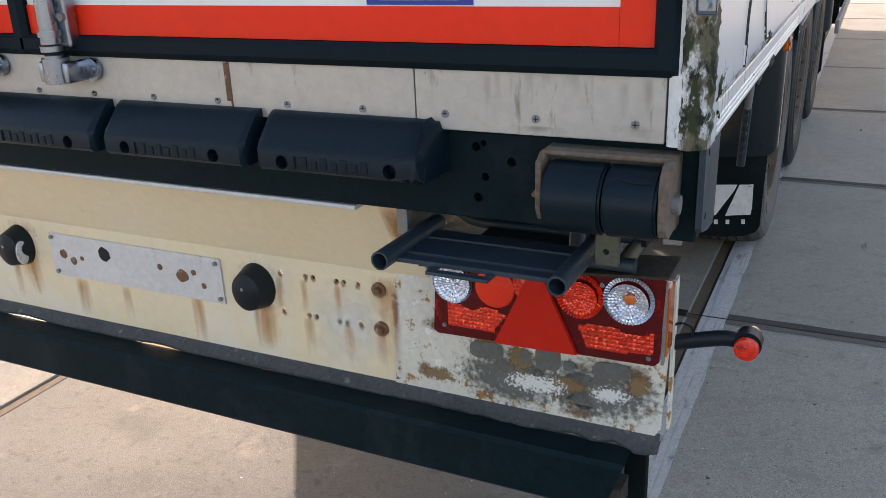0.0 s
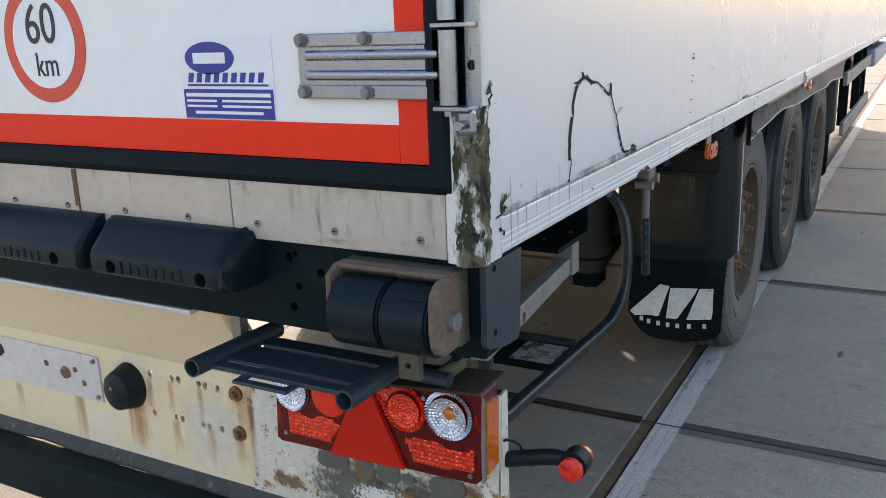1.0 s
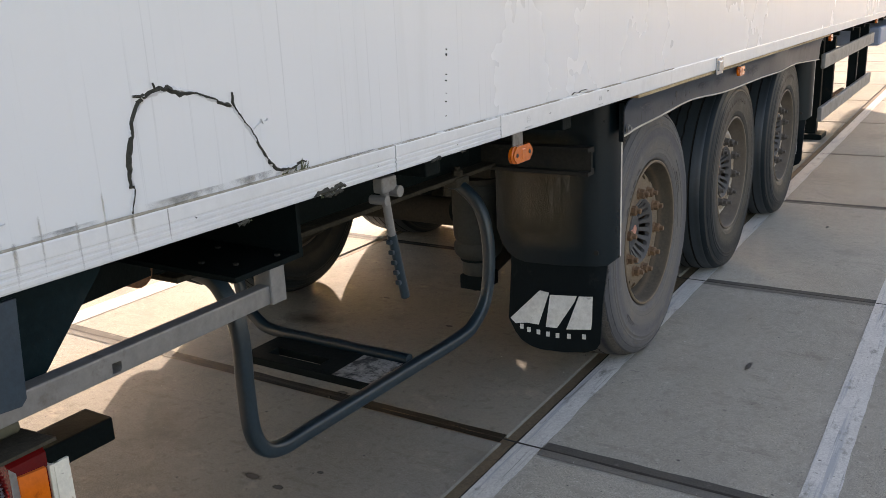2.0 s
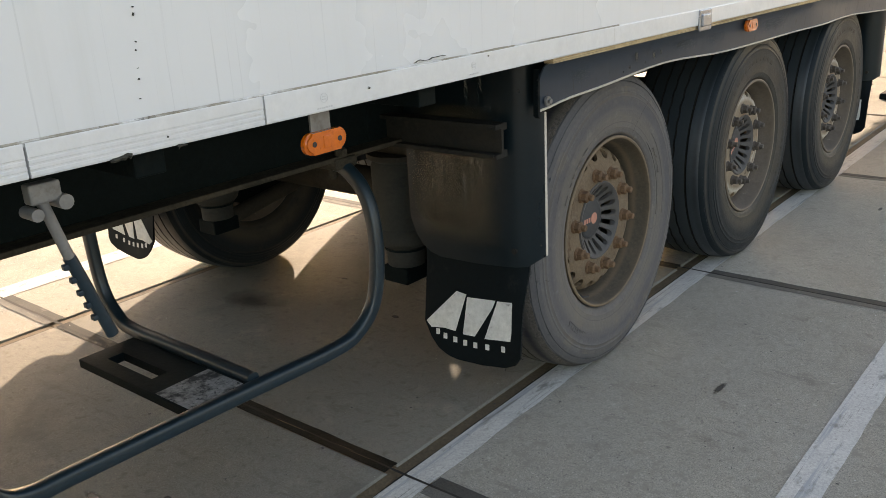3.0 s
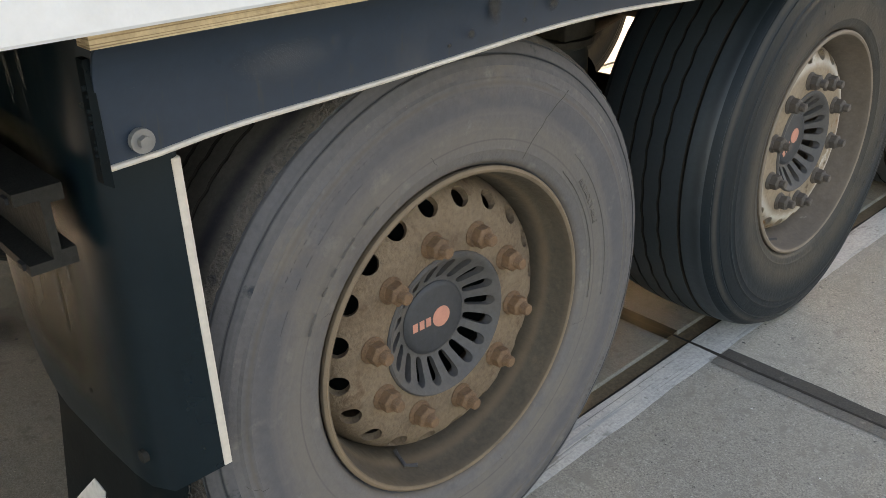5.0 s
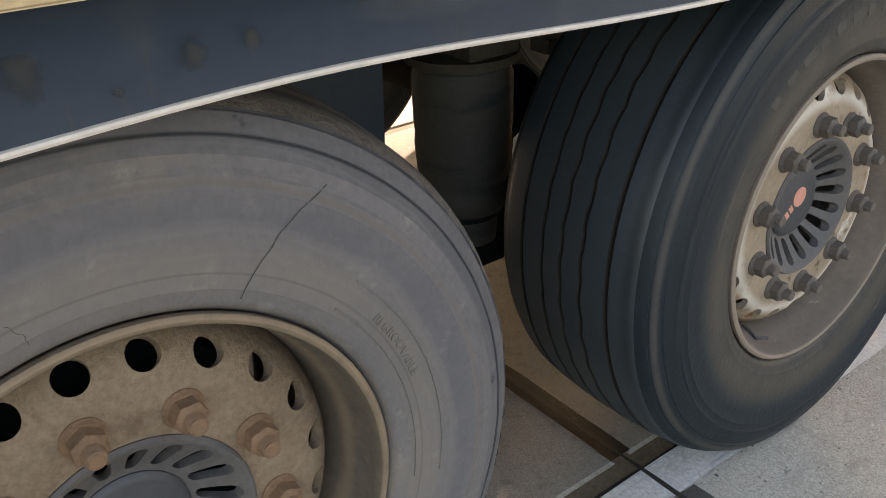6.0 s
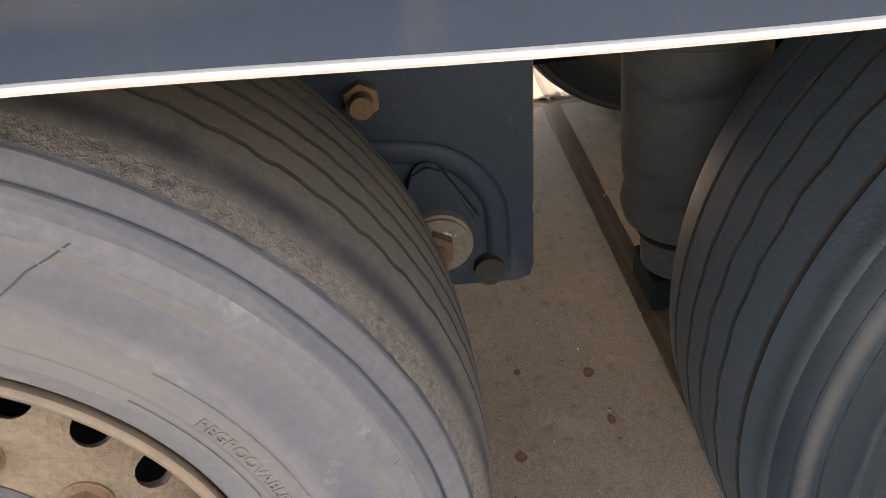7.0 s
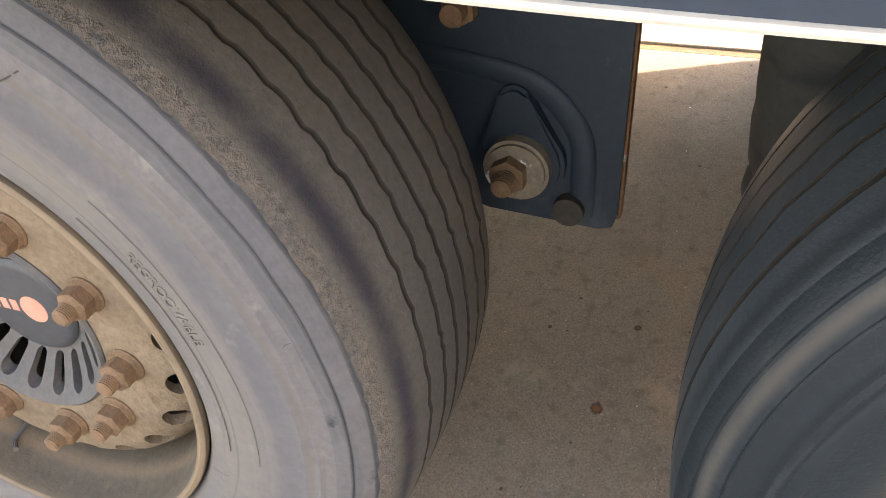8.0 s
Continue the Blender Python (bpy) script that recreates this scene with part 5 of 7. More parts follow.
for x, z, w, h in ((-0.396, 0.697, 0.034, 0.017), (-0.276, 0.703, 0.024, 0.024), (-0.236, 0.695, 0.011, 0.010), (-0.319, 0.697, 0.011, 0.013), (-0.158, 0.700, 0.034, 0.016)):
    pts = []
    for k in range(28):
        a = 2 * math.pi * k / 28
        q = (abs(math.cos(a)) ** 4 + abs(math.sin(a)) ** 4) ** (-1 / 4)
        pts.append((x + w * q * math.cos(a), z + h * q * math.sin(a) + 0.06 * w * math.cos(a)))
    part("bare_patch", prism(bmesh.new(), pts, "y", 0.1522, 0.1530), M_BARE, apron, "smooth rounded bare metal patch")


def number_lamp(x, z, clear):
    bm = bmesh.new()
    cyl(bm, (x, 0.158, z), (x, 0.118, z), 0.046, 28, 0.036)
    cyl(bm, (x, 0.118, z), (x, 0.108, z), 0.036, 28, 0.02)
    for v in bm.verts:
        v.co.z = z + (v.co.z - z) * 1.12
    ob = part("number_plate_lamp", bm, M_PLASTIC, apron, "black plastic number plate lamp", smooth=True)
    if clear:
        part("lens", prism(bmesh.new(), ellipse(0, 0, 0.016, 0.03, 20), "x", 0, 0.004), M_LENS_CLEAR, ob).location = (x + 0.034, 0.128, z - 0.006)
    part("screw", cyl(bmesh.new(), (x, 0.11, z + 0.012), (x, 0.106, z + 0.012), 0.004, 10), M_STEEL, ob)


number_lamp(-0.918, 0.748, False)
number_lamp(-1.625, 0.752, True)

# underrun bar
bm = bmesh.new()
prism(bm, [(0.088, 0.452), (0.084, 0.458), (0.084, 0.548), (0.090, 0.557), (0.140, 0.560), (0.150, 0.556), (0.150, 0.452)], "x", -2.40, -0.135)
for v in bm.verts:
    if v.co.x > -1:
        v.co.x += (v.co.z - 0.5) * 0.35
bar = part("underrun_bar", bm, M_BLACK, trailer, "black steel underrun bar, scratched and dusty")
part("end_web", cube(-0.145, -0.120, 0.094, 0.146, 0.455, 0.50), M_AXLE, bar)
for x in (-0.75, -1.85):
    part("bracket", cube(x - 0.05, x + 0.05, 0.175, 0.21, 0.50, 1.01, 0.004), M_CHASSIS, bar)
    part("bracket", cube(x - 0.05, x + 0.05, 0.15, 0.70, 0.50, 0.56, 0.004), M_CHASSIS, bar)
part("corner_bracket", cube(-0.135, -0.095, 0.172, 0.20, 0.42, 0.80, 0.003), M_CHASSIS, bar)

# tail lamps
def tail_lamp(mirror=False):
    """Right-hand lamp; its outer end wraps round the corner."""
    def X(x):
        return x if not mirror else -WIDTH - x
    def poly(pts, y0, y1):
        return prism(bmesh.new(), [(X(x), z) for x, z in pts], "y", y0, y1)
    outline = [(-0.478, 0.750), (-0.470, 0.744), (-0.076, 0.752), (-0.068, 0.760), (-0.063, 0.905), (-0.070, 0.912), (-0.460, 0.876), (-0.470, 0.868)]
    bm = poly(outline, 0.103, 0.158)
    lamp = part("tail_lamp", bm, M_LENS_DARK, trailer, "red tail lamp cluster with a triangle reflector")
    def facet_disc(x, z, r, depth, rings, spokes, material, name, seed, lift=0.0):
        """Dished reflector of small tilted facets."""
        rnd = random.Random(seed)
        bm = bmesh.new()
        def at(rr, a, out=0.0):
            return (X(x) + rr * math.cos(a), 0.1022 - lift - out - depth * (rr / r) ** 2 * 0.6, z + rr * math.sin(a))
        for i in range(rings):
            r0, r1 = r * i / rings, r * (i + 1) / rings
            n = max(6, round(spokes * (i + 1) / rings / 3) * 3)
            for k in range(n):
                a0, a1 = 2 * math.pi * k / n, 2 * math.pi * (k + 1) / n
                c = bm.verts.new(at((r0 + r1) / 2 + rnd.uniform(-0.2, 0.2) * (r1 - r0), (a0 + a1) / 2 + rnd.uniform(-0.2, 0.2) * (a1 - a0), 0.0009 + rnd.uniform(0, 0.0007)))
                q = [bm.verts.new(at(rr, a)) for rr, a in ((r0, a0), (r1, a0), (r1, a1), (r0, a1))]
                for u in range(4):
                    if (q[u].co - q[(u + 1) % 4].co).length > 1e-6:
                        bm.faces.new((q[u], q[(u + 1) % 4], c))
        return part(name, bm, material, lamp)

    def facet_ring(x, z, r0, r1, n, material, owner, name="tooth_ring"):
        """Ring of narrow radial teeth round a reflector."""
        bm = bmesh.new()
        for k in range(n):
            a0, a1 = 2 * math.pi * k / n, 2 * math.pi * (k + 1) / n
            q = [bm.verts.new((X(x) + rr * math.cos(a), y, z + rr * math.sin(a))) for rr, a, y in ((r0, a0, 0.1018), (r1, a0, 0.0995), (r1, a1, 0.1018), (r0, a1, 0.1022), (r0, (a0 + a1) / 2, 0.0990), (r1, (a0 + a1) / 2, 0.0975))]
            bm.faces.new((q[0], q[1], q[5], q[4]))
            bm.faces.new((q[4], q[5], q[2], q[3]))
        return part(name, bm, material, owner)

    def facet_field(poly_xz, cells, material, seed, y=0.1019, name="reflector_patch"):
        """Patch of irregular mirror facets inside a polygon."""
        rnd = random.Random(seed)
        xs, zs = [q[0] for q in poly_xz], [q[1] for q in poly_xz]
        def inside(px, pz):
            hit = False
            for (xa, za), (xb, zb) in zip(poly_xz, poly_xz[1:] + poly_xz[:1]):
                if (za > pz) != (zb > pz) and px < xa + (pz - za) / (zb - za) * (xb - xa):
                    hit = not hit
            return hit
        part(name, poly(poly_xz, y, y + 0.002), M_LENS_RED, lamp)
        bm = bmesh.new()
        step_x, step_z = (max(xs) - min(xs)) / cells, 0.0075
        for i in range(cells):
            for k in range(int((max(zs) - min(zs)) / step_z) + 1):
                px, pz = min(xs) + (i + 0.5) * step_x, min(zs) + (k + 0.5) * step_z
                if not inside(px, pz):
                    continue
                c = bm.verts.new((X(px + rnd.uniform(-0.3, 0.3) * step_x), y - rnd.uniform(0.0006, 0.0020), pz + rnd.uniform(-0.3, 0.3) * step_z))
                q = [bm.verts.new((X(px + a * step_x / 2), y, pz + b * step_z / 2)) for a, b in ((-1, -1), (1, -1), (1, 1), (-1, 1))]
                for u in range(4):
                    bm.faces.new((q[u], q[(u + 1) % 4], c))
        tagged(part("reflector_facet", bm, material, lamp), kind="stuff")

    light = facet_disc(-0.436, 0.849, 0.035, 0.010, 5, 36, M_FACET_CLEAR, "reversing_light", 41)
    facet_ring(-0.436, 0.849, 0.0352, 0.0385, 40, M_FACET_CLEAR, light)
    bm = bmesh.new()
    bmesh.ops.create_uvsphere(bm, u_segments=32, v_segments=16, radius=0.037)
    for v in bm.verts:
        v.co = Vector((X(-0.356) + v.co.x, 0.102 + v.co.y * 0.16, 0.850 + v.co.z))
    part("fog_light", bm, M_LENS_PLAIN, lamp, smooth=True)
    light = facet_disc(-0.203, 0.856, 0.030, 0.008, 5, 30, M_FACET_RED, "brake_light", 42)
    facet_ring(-0.203, 0.860, 0.0315, 0.041, 44, M_LENS_RED, light)
    light = facet_disc(-0.122, 0.860, 0.034, 0.010, 6, 36, M_FACET_CLEAR, "indicator_light", 43)
    facet_ring(-0.121, 0.864, 0.0345, 0.0425, 48, M_FACET_CLEAR, light)
    bm = bmesh.new()
    bmesh.ops.create_uvsphere(bm, u_segments=16, v_segments=8, radius=0.010)
    for v in bm.verts:
        v.co = Vector((X(-0.119) + v.co.x, 0.098 + v.co.y * 0.4, 0.868 + v.co.z))
    part("bulb", bm, M_AMBER, light, smooth=True)
    part("triangle_reflector", poly([(-0.356, 0.7475), (-0.206, 0.7515), (-0.270, 0.892), (-0.290, 0.890)], 0.0945, 0.104), M_REFLECT, lamp, "matt red triangle reflector")
    facet_field([(-0.448, 0.764), (-0.362, 0.764), (-0.336, 0.800), (-0.372, 0.812), (-0.400, 0.800), (-0.448, 0.815)], 16, M_FACET_RED, 51)
    facet_field([(-0.190, 0.766), (-0.082, 0.772), (-0.078, 0.808), (-0.118, 0.800), (-0.150, 0.812), (-0.205, 0.806)], 18, M_FACET_RED, 52)
    facet_field([(-0.312, 0.842), (-0.290, 0.882), (-0.318, 0.884), (-0.322, 0.850)], 5, M_LENS_RED, 53)
    facet_field([(-0.262, 0.880), (-0.238, 0.842), (-0.236, 0.886)], 5, M_LENS_RED, 54)
    for x, z in ((-0.455, 0.764), (-0.085, 0.766), (-0.165, 0.885)):
        part("screw", cyl(bmesh.new(), (X(x), 0.103, z), (X(x), 0.099, z), 0.0042, 12), M_STEEL, lamp)
    part("hood", poly([(-0.49, 0.882), (-0.055, 0.918), (-0.055, 0.923), (-0.49, 0.887)], 0.078, 0.172), M_FLANGE, lamp, "thin dusty steel hood over the lamp")
    part("side_light", prism(bmesh.new(), [(0.112, 0.768), (0.150, 0.772), (0.152, 0.886), (0.112, 0.890)], "x", X(-0.0665), X(-0.058)), M_AMBER, lamp, "amber wrap-round side light")
    part("side_rim", prism(bmesh.new(), [(0.1035, 0.756), (0.112, 0.760), (0.112, 0.896), (0.1035, 0.906)], "x", X(-0.066), X(-0.061)), M_GALV, lamp)


tail_lamp()
tail_lamp(True)

# stalk marker lamp
bm = bmesh.new()
tube(bm, smooth_path([(-0.06, 0.180, 0.762), (-0.02, 0.185, 0.772), (0.02, 0.188, 0.781), (0.045, 0.19, 0.780)], 6), 0.011, 0.014, ref=(0, 1, 0))
stalk = part("marker_lamp", bm, M_PLASTIC, trailer, "black rubber stalk marker lamp, red to the rear and amber to the front", smooth=True)
bm = bmesh.new()
cyl(bm, (0.058, 0.174, 0.779), (0.058, 0.210, 0.779), 0.0225, 28)
bmesh.ops.bevel(bm, geom=[e for e in bm.edges if any(len(f.verts) > 4 for f in e.link_faces)], offset=0.004, segments=2, affect="EDGES")
part("housing", bm, M_PLASTIC, stalk, smooth=True)
for y, dy, material, nm in ((0.172, -0.010, M_LENS_RED, "red_lens"), (0.212, 0.010, M_AMBER, "amber_lens")):
    bm = bmesh.new()
    cyl(bm, (0.058, y, 0.777), (0.058, y + dy * 0.9, 0.777), 0.0200, 28, 0.0190)
    cyl(bm, (0.058, y + dy * 0.9, 0.777), (0.058, y + dy * 1.35, 0.777), 0.0190, 28, 0.010)
    part(nm, bm, material, stalk, smooth=True)
    part("facet_ring", cyl(bmesh.new(), (0.058, y + dy, 0.777), (0.058, y + dy * 1.5, 0.777), 0.009, 16), material, stalk)
part("cable", tube(bmesh.new(), smooth_path([(-0.06, 0.17, 0.80), (-0.045, 0.16, 0.81), (-0.03, 0.17, 0.80), (-0.03, 0.18, 0.775)], 5), 0.0025, seg=8), M_PLASTIC, stalk, smooth=True)

# rust and dirt runs
def run(x, w, z0, z1, material, y, parent):
    bm = bmesh.new()
    bm.faces.new([bm.verts.new((px, y - 0.0005, pz)) for px, pz in ((x - w / 2, z0), (x + w / 2, z0), (x + w * 0.4, z1), (x - w * 0.45, z1))])
    part("rust_run", bm, material, parent)


for x, w, z0, z1 in ((-0.905, 0.05, 0.595, 0.72), (-0.93, 0.02, 0.60, 0.715), (-0.60, 0.05, 0.60, 0.815), (-0.625, 0.03, 0.585, 0.70), (-1.60, 0.06, 0.62, 0.73), (-1.66, 0.03, 0.60, 0.74), (-1.44, 0.05, 0.59, 0.69), (-1.30, 0.03, 0.60, 0.69), (-0.80, 0.02, 0.70, 0.78), (-0.72, 0.02, 0.70, 0.78), (-0.795, 0.03, 0.60, 0.695), (-0.70, 0.03, 0.60, 0.695), (-1.09, 0.04, 0.58, 0.70), (-0.86, 0.02, 0.70, 0.78)):
    run(x, w, z0, z1, M_RUN, 0.1578 if x < -0.6 else 0.1568, apron)
for x, w, z0, z1 in ((-0.302, 0.012, 1.19, 1.242), (-0.318, 0.016, 1.155, 1.24), (-0.252, 0.02, 1.20, 1.242), (-0.225, 0.03, 1.215, 1.242), (-0.19, 0.03, 1.21, 1.242), (-0.115, 0.018, 1.16, 1.235), (-0.082, 0.02, 1.17, 1.24), (-0.28, 0.006, 1.17, 1.24), (-0.16, 0.006, 1.18, 1.242), (-0.797, 0.012, 1.155, 1.243)):
    run(x, w, z0, z1, M_RUN_DARK, 0.0, trailer)
run(-0.24, 0.10, 1.1515, 1.166, M_GRIME, 0.0, trailer)
run(-0.10, 0.07, 1.1515, 1.175, M_GRIME, 0.0, trailer)
bm = prism(bmesh.new(), [(0.072, 0.990), (0.165, 0.815), (0.1652, 0.815), (0.0722, 0.990)], "x", -0.565, -0.515)
for v in bm.verts:
    v.co.y -= 0.0012
part("rust_run", bm, M_RUN, apron)


def side_run(y, w, z0, z1, material):
    part("dirt_run", lean(prism(bmesh.new(), [(y - w / 2, z0), (y + w / 2, z0), (y + w / 2, z1), (y - w / 2, z1)], "x", 0.0046, 0.0050)), material, trailer)


for y, w, z0, z1 in ((0.075, 0.006, 1.150, 1.26), (0.098, 0.004, 1.150, 1.225), (0.128, 0.007, 1.150, 1.215), (0.165, 0.004, 1.150, 1.24), (0.215, 0.005, 1.150, 1.222), (0.258, 0.004, 1.150, 1.25), (0.300, 0.008, 1.150, 1.212), (0.36, 0.003, 1.152, 1.21)):
    side_run(y, w, z0, z1, M_DRIP)
for y, w, h in ((0.09, 0.05, 0.012), (0.20, 0.10, 0.010), (0.40, 0.16, 0.014), (0.53, 0.10, 0.016), (0.62, 0.08, 0.010), (0.80, 0.14, 0.005)):
    side_run(y, w, 1.2065, 1.2065 + h, M_GRIME_SIDE)
bm = bmesh.new()
rows = []
for k in range(121):
    y = 0.055 + 2.6 * k / 120
    w = 0.0024 + 0.0016 * noise.noise((y * 9, 1, 0))
    rows.append((bm.verts.new((0.0028, y, 1.2074 - w)), bm.verts.new((0.0044, y, 1.2074)), bm.verts.new((0.0028, y, 1.2074 + w))))
for a, b in zip(rows, rows[1:]):
    bm.faces.new((a[0], a[1], b[1], b[0]))
    bm.faces.new((a[1], a[2], b[2], b[1]))
part("dirt_line", lean(bm), M_DIRTLINE, trailer, "thin seam of brown dirt on the rail")

# ---- chassis ----
for x in (-0.60, -WIDTH + 0.60):
    bm = bmesh.new()
    box(bm, x - 0.007, x + 0.007, 0.80, LENGTH - 0.3, 0.899, 1.160)
    box(bm, x - 0.07, x + 0.07, 0.80, LENGTH - 0.3, 1.146, 1.158)
    beam = part("chassis_beam", lean(bm), M_CHASSIS, trailer, "black steel chassis beam")
    part("lower_flange", lean(cube(x - 0.07, x + 0.07, 0.80, LENGTH - 0.3, 0.885, 0.899, 0.003)), M_FLANGE, beam, "lower flange covered in brown dust")
for k in range(17):
    y = 1.15 + k * 0.72
    part("cross_member", lean(cube(-WIDTH + 0.06, -0.06, y - 0.03, y + 0.03, 1.10, 1.154, 0.003)), M_CHASSIS, trailer)
# rear Z beam with a flange pointing aft
bm = bmesh.new()
prism(bm, [(0.60, 1.000), (0.782, 1.000), (0.782, 1.140), (0.772, 1.140), (0.772, 1.010), (0.60, 1.010)], "x", -2.40, -0.132)
zbeam = part("cross_beam", bm, M_CHASSIS, trailer, "dark folded steel cross beam")
for x, y in ((-0.16, 0.74), (-0.19, 0.66), (-0.26, 0.64), (-0.31, 0.73)):
    part("bolt", cyl(bmesh.new(), (x, y, 1.008), (x, y, 1.014), 0.006, 6), M_DARKDUST, zbeam)
# grey stay from the bumper to the cross beam
def stay(name, a, b, w, h, material, label, holes=()):
    a, b = Vector(a), Vector(b)
    d = b - a
    m = Matrix.Translation(a) @ d.to_track_quat("Y", "Z").to_matrix().to_4x4()
    bm = bmesh.new()
    box(bm, -w / 2, w / 2, 0, d.length, -h / 2, h / 2, 0.003)
    bmesh.ops.transform(bm, matrix=m, verts=bm.verts)
    for y, z in holes:
        bm = cut(bm, prism(bmesh.new(), [(y - 0.010, z - 0.008), (y + 0.006, z - 0.010), (y + 0.010, z - 0.004), (y + 0.010, z + 0.006), (y - 0.008, z + 0.008)], "x", -0.3, 0.1))
    return part(name, bm, material, trailer, label)


arm = stay("stay", (-0.055, 0.085, 0.992), (-0.158, 0.70, 0.947), 0.03, 0.037, M_GALV, "grey steel box stay below the box", [(0.296, 0.972)])
part("end_piece", cube(-0.180, -0.135, 0.690, 0.730, 0.928, 0.9995, 0.003), M_GALV, arm)
stay("stay", (-2.49, 0.085, 1.012), (-2.39, 0.70, 0.948), 0.03, 0.052, M_GALV, "grey steel box stay below the box")
stay("stay", (-0.30, 0.10, 1.02), (-0.62, 0.85, 0.93), 0.05, 0.06, M_CHASSIS, "dark chassis stay")
stay("stay", (-0.75, 0.10, 1.03), (-0.62, 1.0, 0.98), 0.06, 0.08, M_CHASSIS, "dark chassis stay")
stay("stay", (-1.80, 0.10, 1.03), (-1.93, 1.0, 0.98), 0.06, 0.08, M_CHASSIS, "dark chassis stay")
stay("stay", (-0.62, 0.52, 0.90), (-1.93, 0.52, 0.90), 0.05, 0.06, M_CHASSIS, "dark cross stay")
part("air_tank", cyl(bmesh.new(), (-0.95, 1.35, 0.97), (-1.60, 1.35, 0.97), 0.13, 28), M_CHASSIS, trailer, "dark compressed air tank", smooth=True)
# tail lift pivot lump
bm = bmesh.new()
cyl(bm, (-0.55, 0.72, 0.93), (-0.70, 0.72, 0.93), 0.035, 16)
part("pivot", bm, M_RUSTY, trailer, "rusty pivot", smooth=True)

# bent guard tube
pts = [(-0.575, 2.045, 0.862), (-0.535, 2.046, 0.852), (-0.475, 2.048, 0.800), (-0.440, 2.045, 0.72), (-0.425, 2.035, 0.60), (-0.428, 2.010, 0.475), (-0.440, 1.955, 0.405), (-0.447, 1.86, 0.378),
       (-0.447, 1.5, 0.388), (-0.447, 1.1, 0.400), (-0.447, 0.985, 0.404), (-0.449, 0.925, 0.430), (-0.452, 0.898, 0.490), (-0.452, 0.893, 0.60), (-0.452, 0.892, 0.76), (-0.50, 0.888, 0.86), (-0.57, 0.885, 0.885)]
guard = part("guard_tube", tube(bmesh.new(), smooth_path(pts, 6), 0.0195, 0.0195, 20, square=0.62), M_TUBE, trailer, "bent dark steel guard tube, scratched", smooth=True)
bm = bmesh.new()
box(bm, -0.605, -0.520, 2.000, 2.090, 0.850, 0.886, 0.012)
cyl(bm, (-0.545, 2.045, 0.884), (-0.545, 2.045, 0.906), 0.019, 6)
cyl(bm, (-0.545, 2.045, 0.906), (-0.545, 2.045, 0.918), 0.010, 12)
cyl(bm, (-0.585, 2.045, 0.815), (-0.585, 2.045, 0.855), 0.013, 12)
part("clamp", bm, M_FLANGE, guard, "dusty clamp with a bolt", smooth=True)
# flat cross plate near the guard tube
plate = part("cross_plate", cut(cube(-0.985, -0.468, 1.392, 1.566, 0.372, 0.398, 0.003), cube(-0.915, -0.700, 1.440, 1.488, 0.35, 0.42)), M_CHASSIS, trailer, "dark flat steel carrier plate with a slot and a worn pale end")
part("worn_patch", cube(-0.62, -0.472, 1.398, 1.560, 0.3975, 0.3988), M_WORN, plate)
back = [(-0.468, 1.590, 0.398), (-0.75, 1.590, 0.400), (-1.02, 1.590, 0.402), (-1.10, 1.590, 0.430), (-1.155, 1.590, 0.50), (-1.175, 1.590, 0.62), (-1.180, 1.590, 0.80), (-1.180, 1.590, 1.10)]
part("carrier_tube", tube(bmesh.new(), smooth_path(back, 6), 0.0185, 0.0185, 18, ref=(0, 1, 0), square=0.7), M_TUBE, trailer, "bent dark steel tube behind the carrier plate", smooth=True)

# lashing lever under the rail
bm = bmesh.new()
tube(bm, [(-0.055, 0.955, 1.105), (-0.064, 0.985, 1.00)], 0.009, seg=12)
lever = part("lashing_lever", bm, M_GALV, trailer, "steel lever with a dark ribbed grip hanging under the rail", smooth=True)
part("grip", tube(bmesh.new(), [(-0.064, 0.985, 1.00), (-0.070, 1.012, 0.92), (-0.075, 1.037, 0.845)], 0.0105, seg=14), M_TUBE, lever, smooth=True)
for k in range(5):
    p = Vector((-0.0655, 0.990, 0.985)).lerp(Vector((-0.0725, 1.024, 0.885)), k / 4)
    part("tooth", cube(p.x - 0.006, p.x + 0.006, p.y - 0.018, p.y - 0.008, p.z - 0.005, p.z + 0.005, 0.002), M_TUBE, lever)
bm = bmesh.new()
box(bm, -0.068, -0.042, 0.935, 0.985, 1.098, 1.130, 0.004)
cyl(bm, (-0.075, 0.985, 1.095), (-0.035, 0.985, 1.095), 0.012, 14)
cyl(bm, (-0.075, 0.938, 1.085), (-0.035, 0.938, 1.085), 0.010, 14)
part("hook", bm, M_GALV, lever)
for k, (pts, ws) in enumerate((([(0.672, 1.156), (0.690, 1.161), (0.715, 1.160), (0.745, 1.163), (0.768, 1.158)], [0.003, 0.010, 0.007, 0.011, 0.004]), ([(0.700, 1.152), (0.730, 1.152), (0.758, 1.153)], [0.006, 0.009, 0.004]), ([(1.045, 1.153), (1.075, 1.157), (1.09, 1.153)], [0.006, 0.010, 0.004]), ([(1.165, 1.152), (1.19, 1.155)], [0.008, 0.004]), ([(0.49, 1.150), (0.51, 1.152), (0.52, 1.150)], [0.006, 0.008, 0.002]))):
    part("dirt", lean(ribbon(bmesh.new(), pts, ws, x=0.0062, jag=0.5, seed=160 + k)), M_CRACK, trailer, "dark dirt and moss on the rail's lower edge")
# moss tufts in the seam and under the rail
bm = bmesh.new()
rnd = random.Random(8)
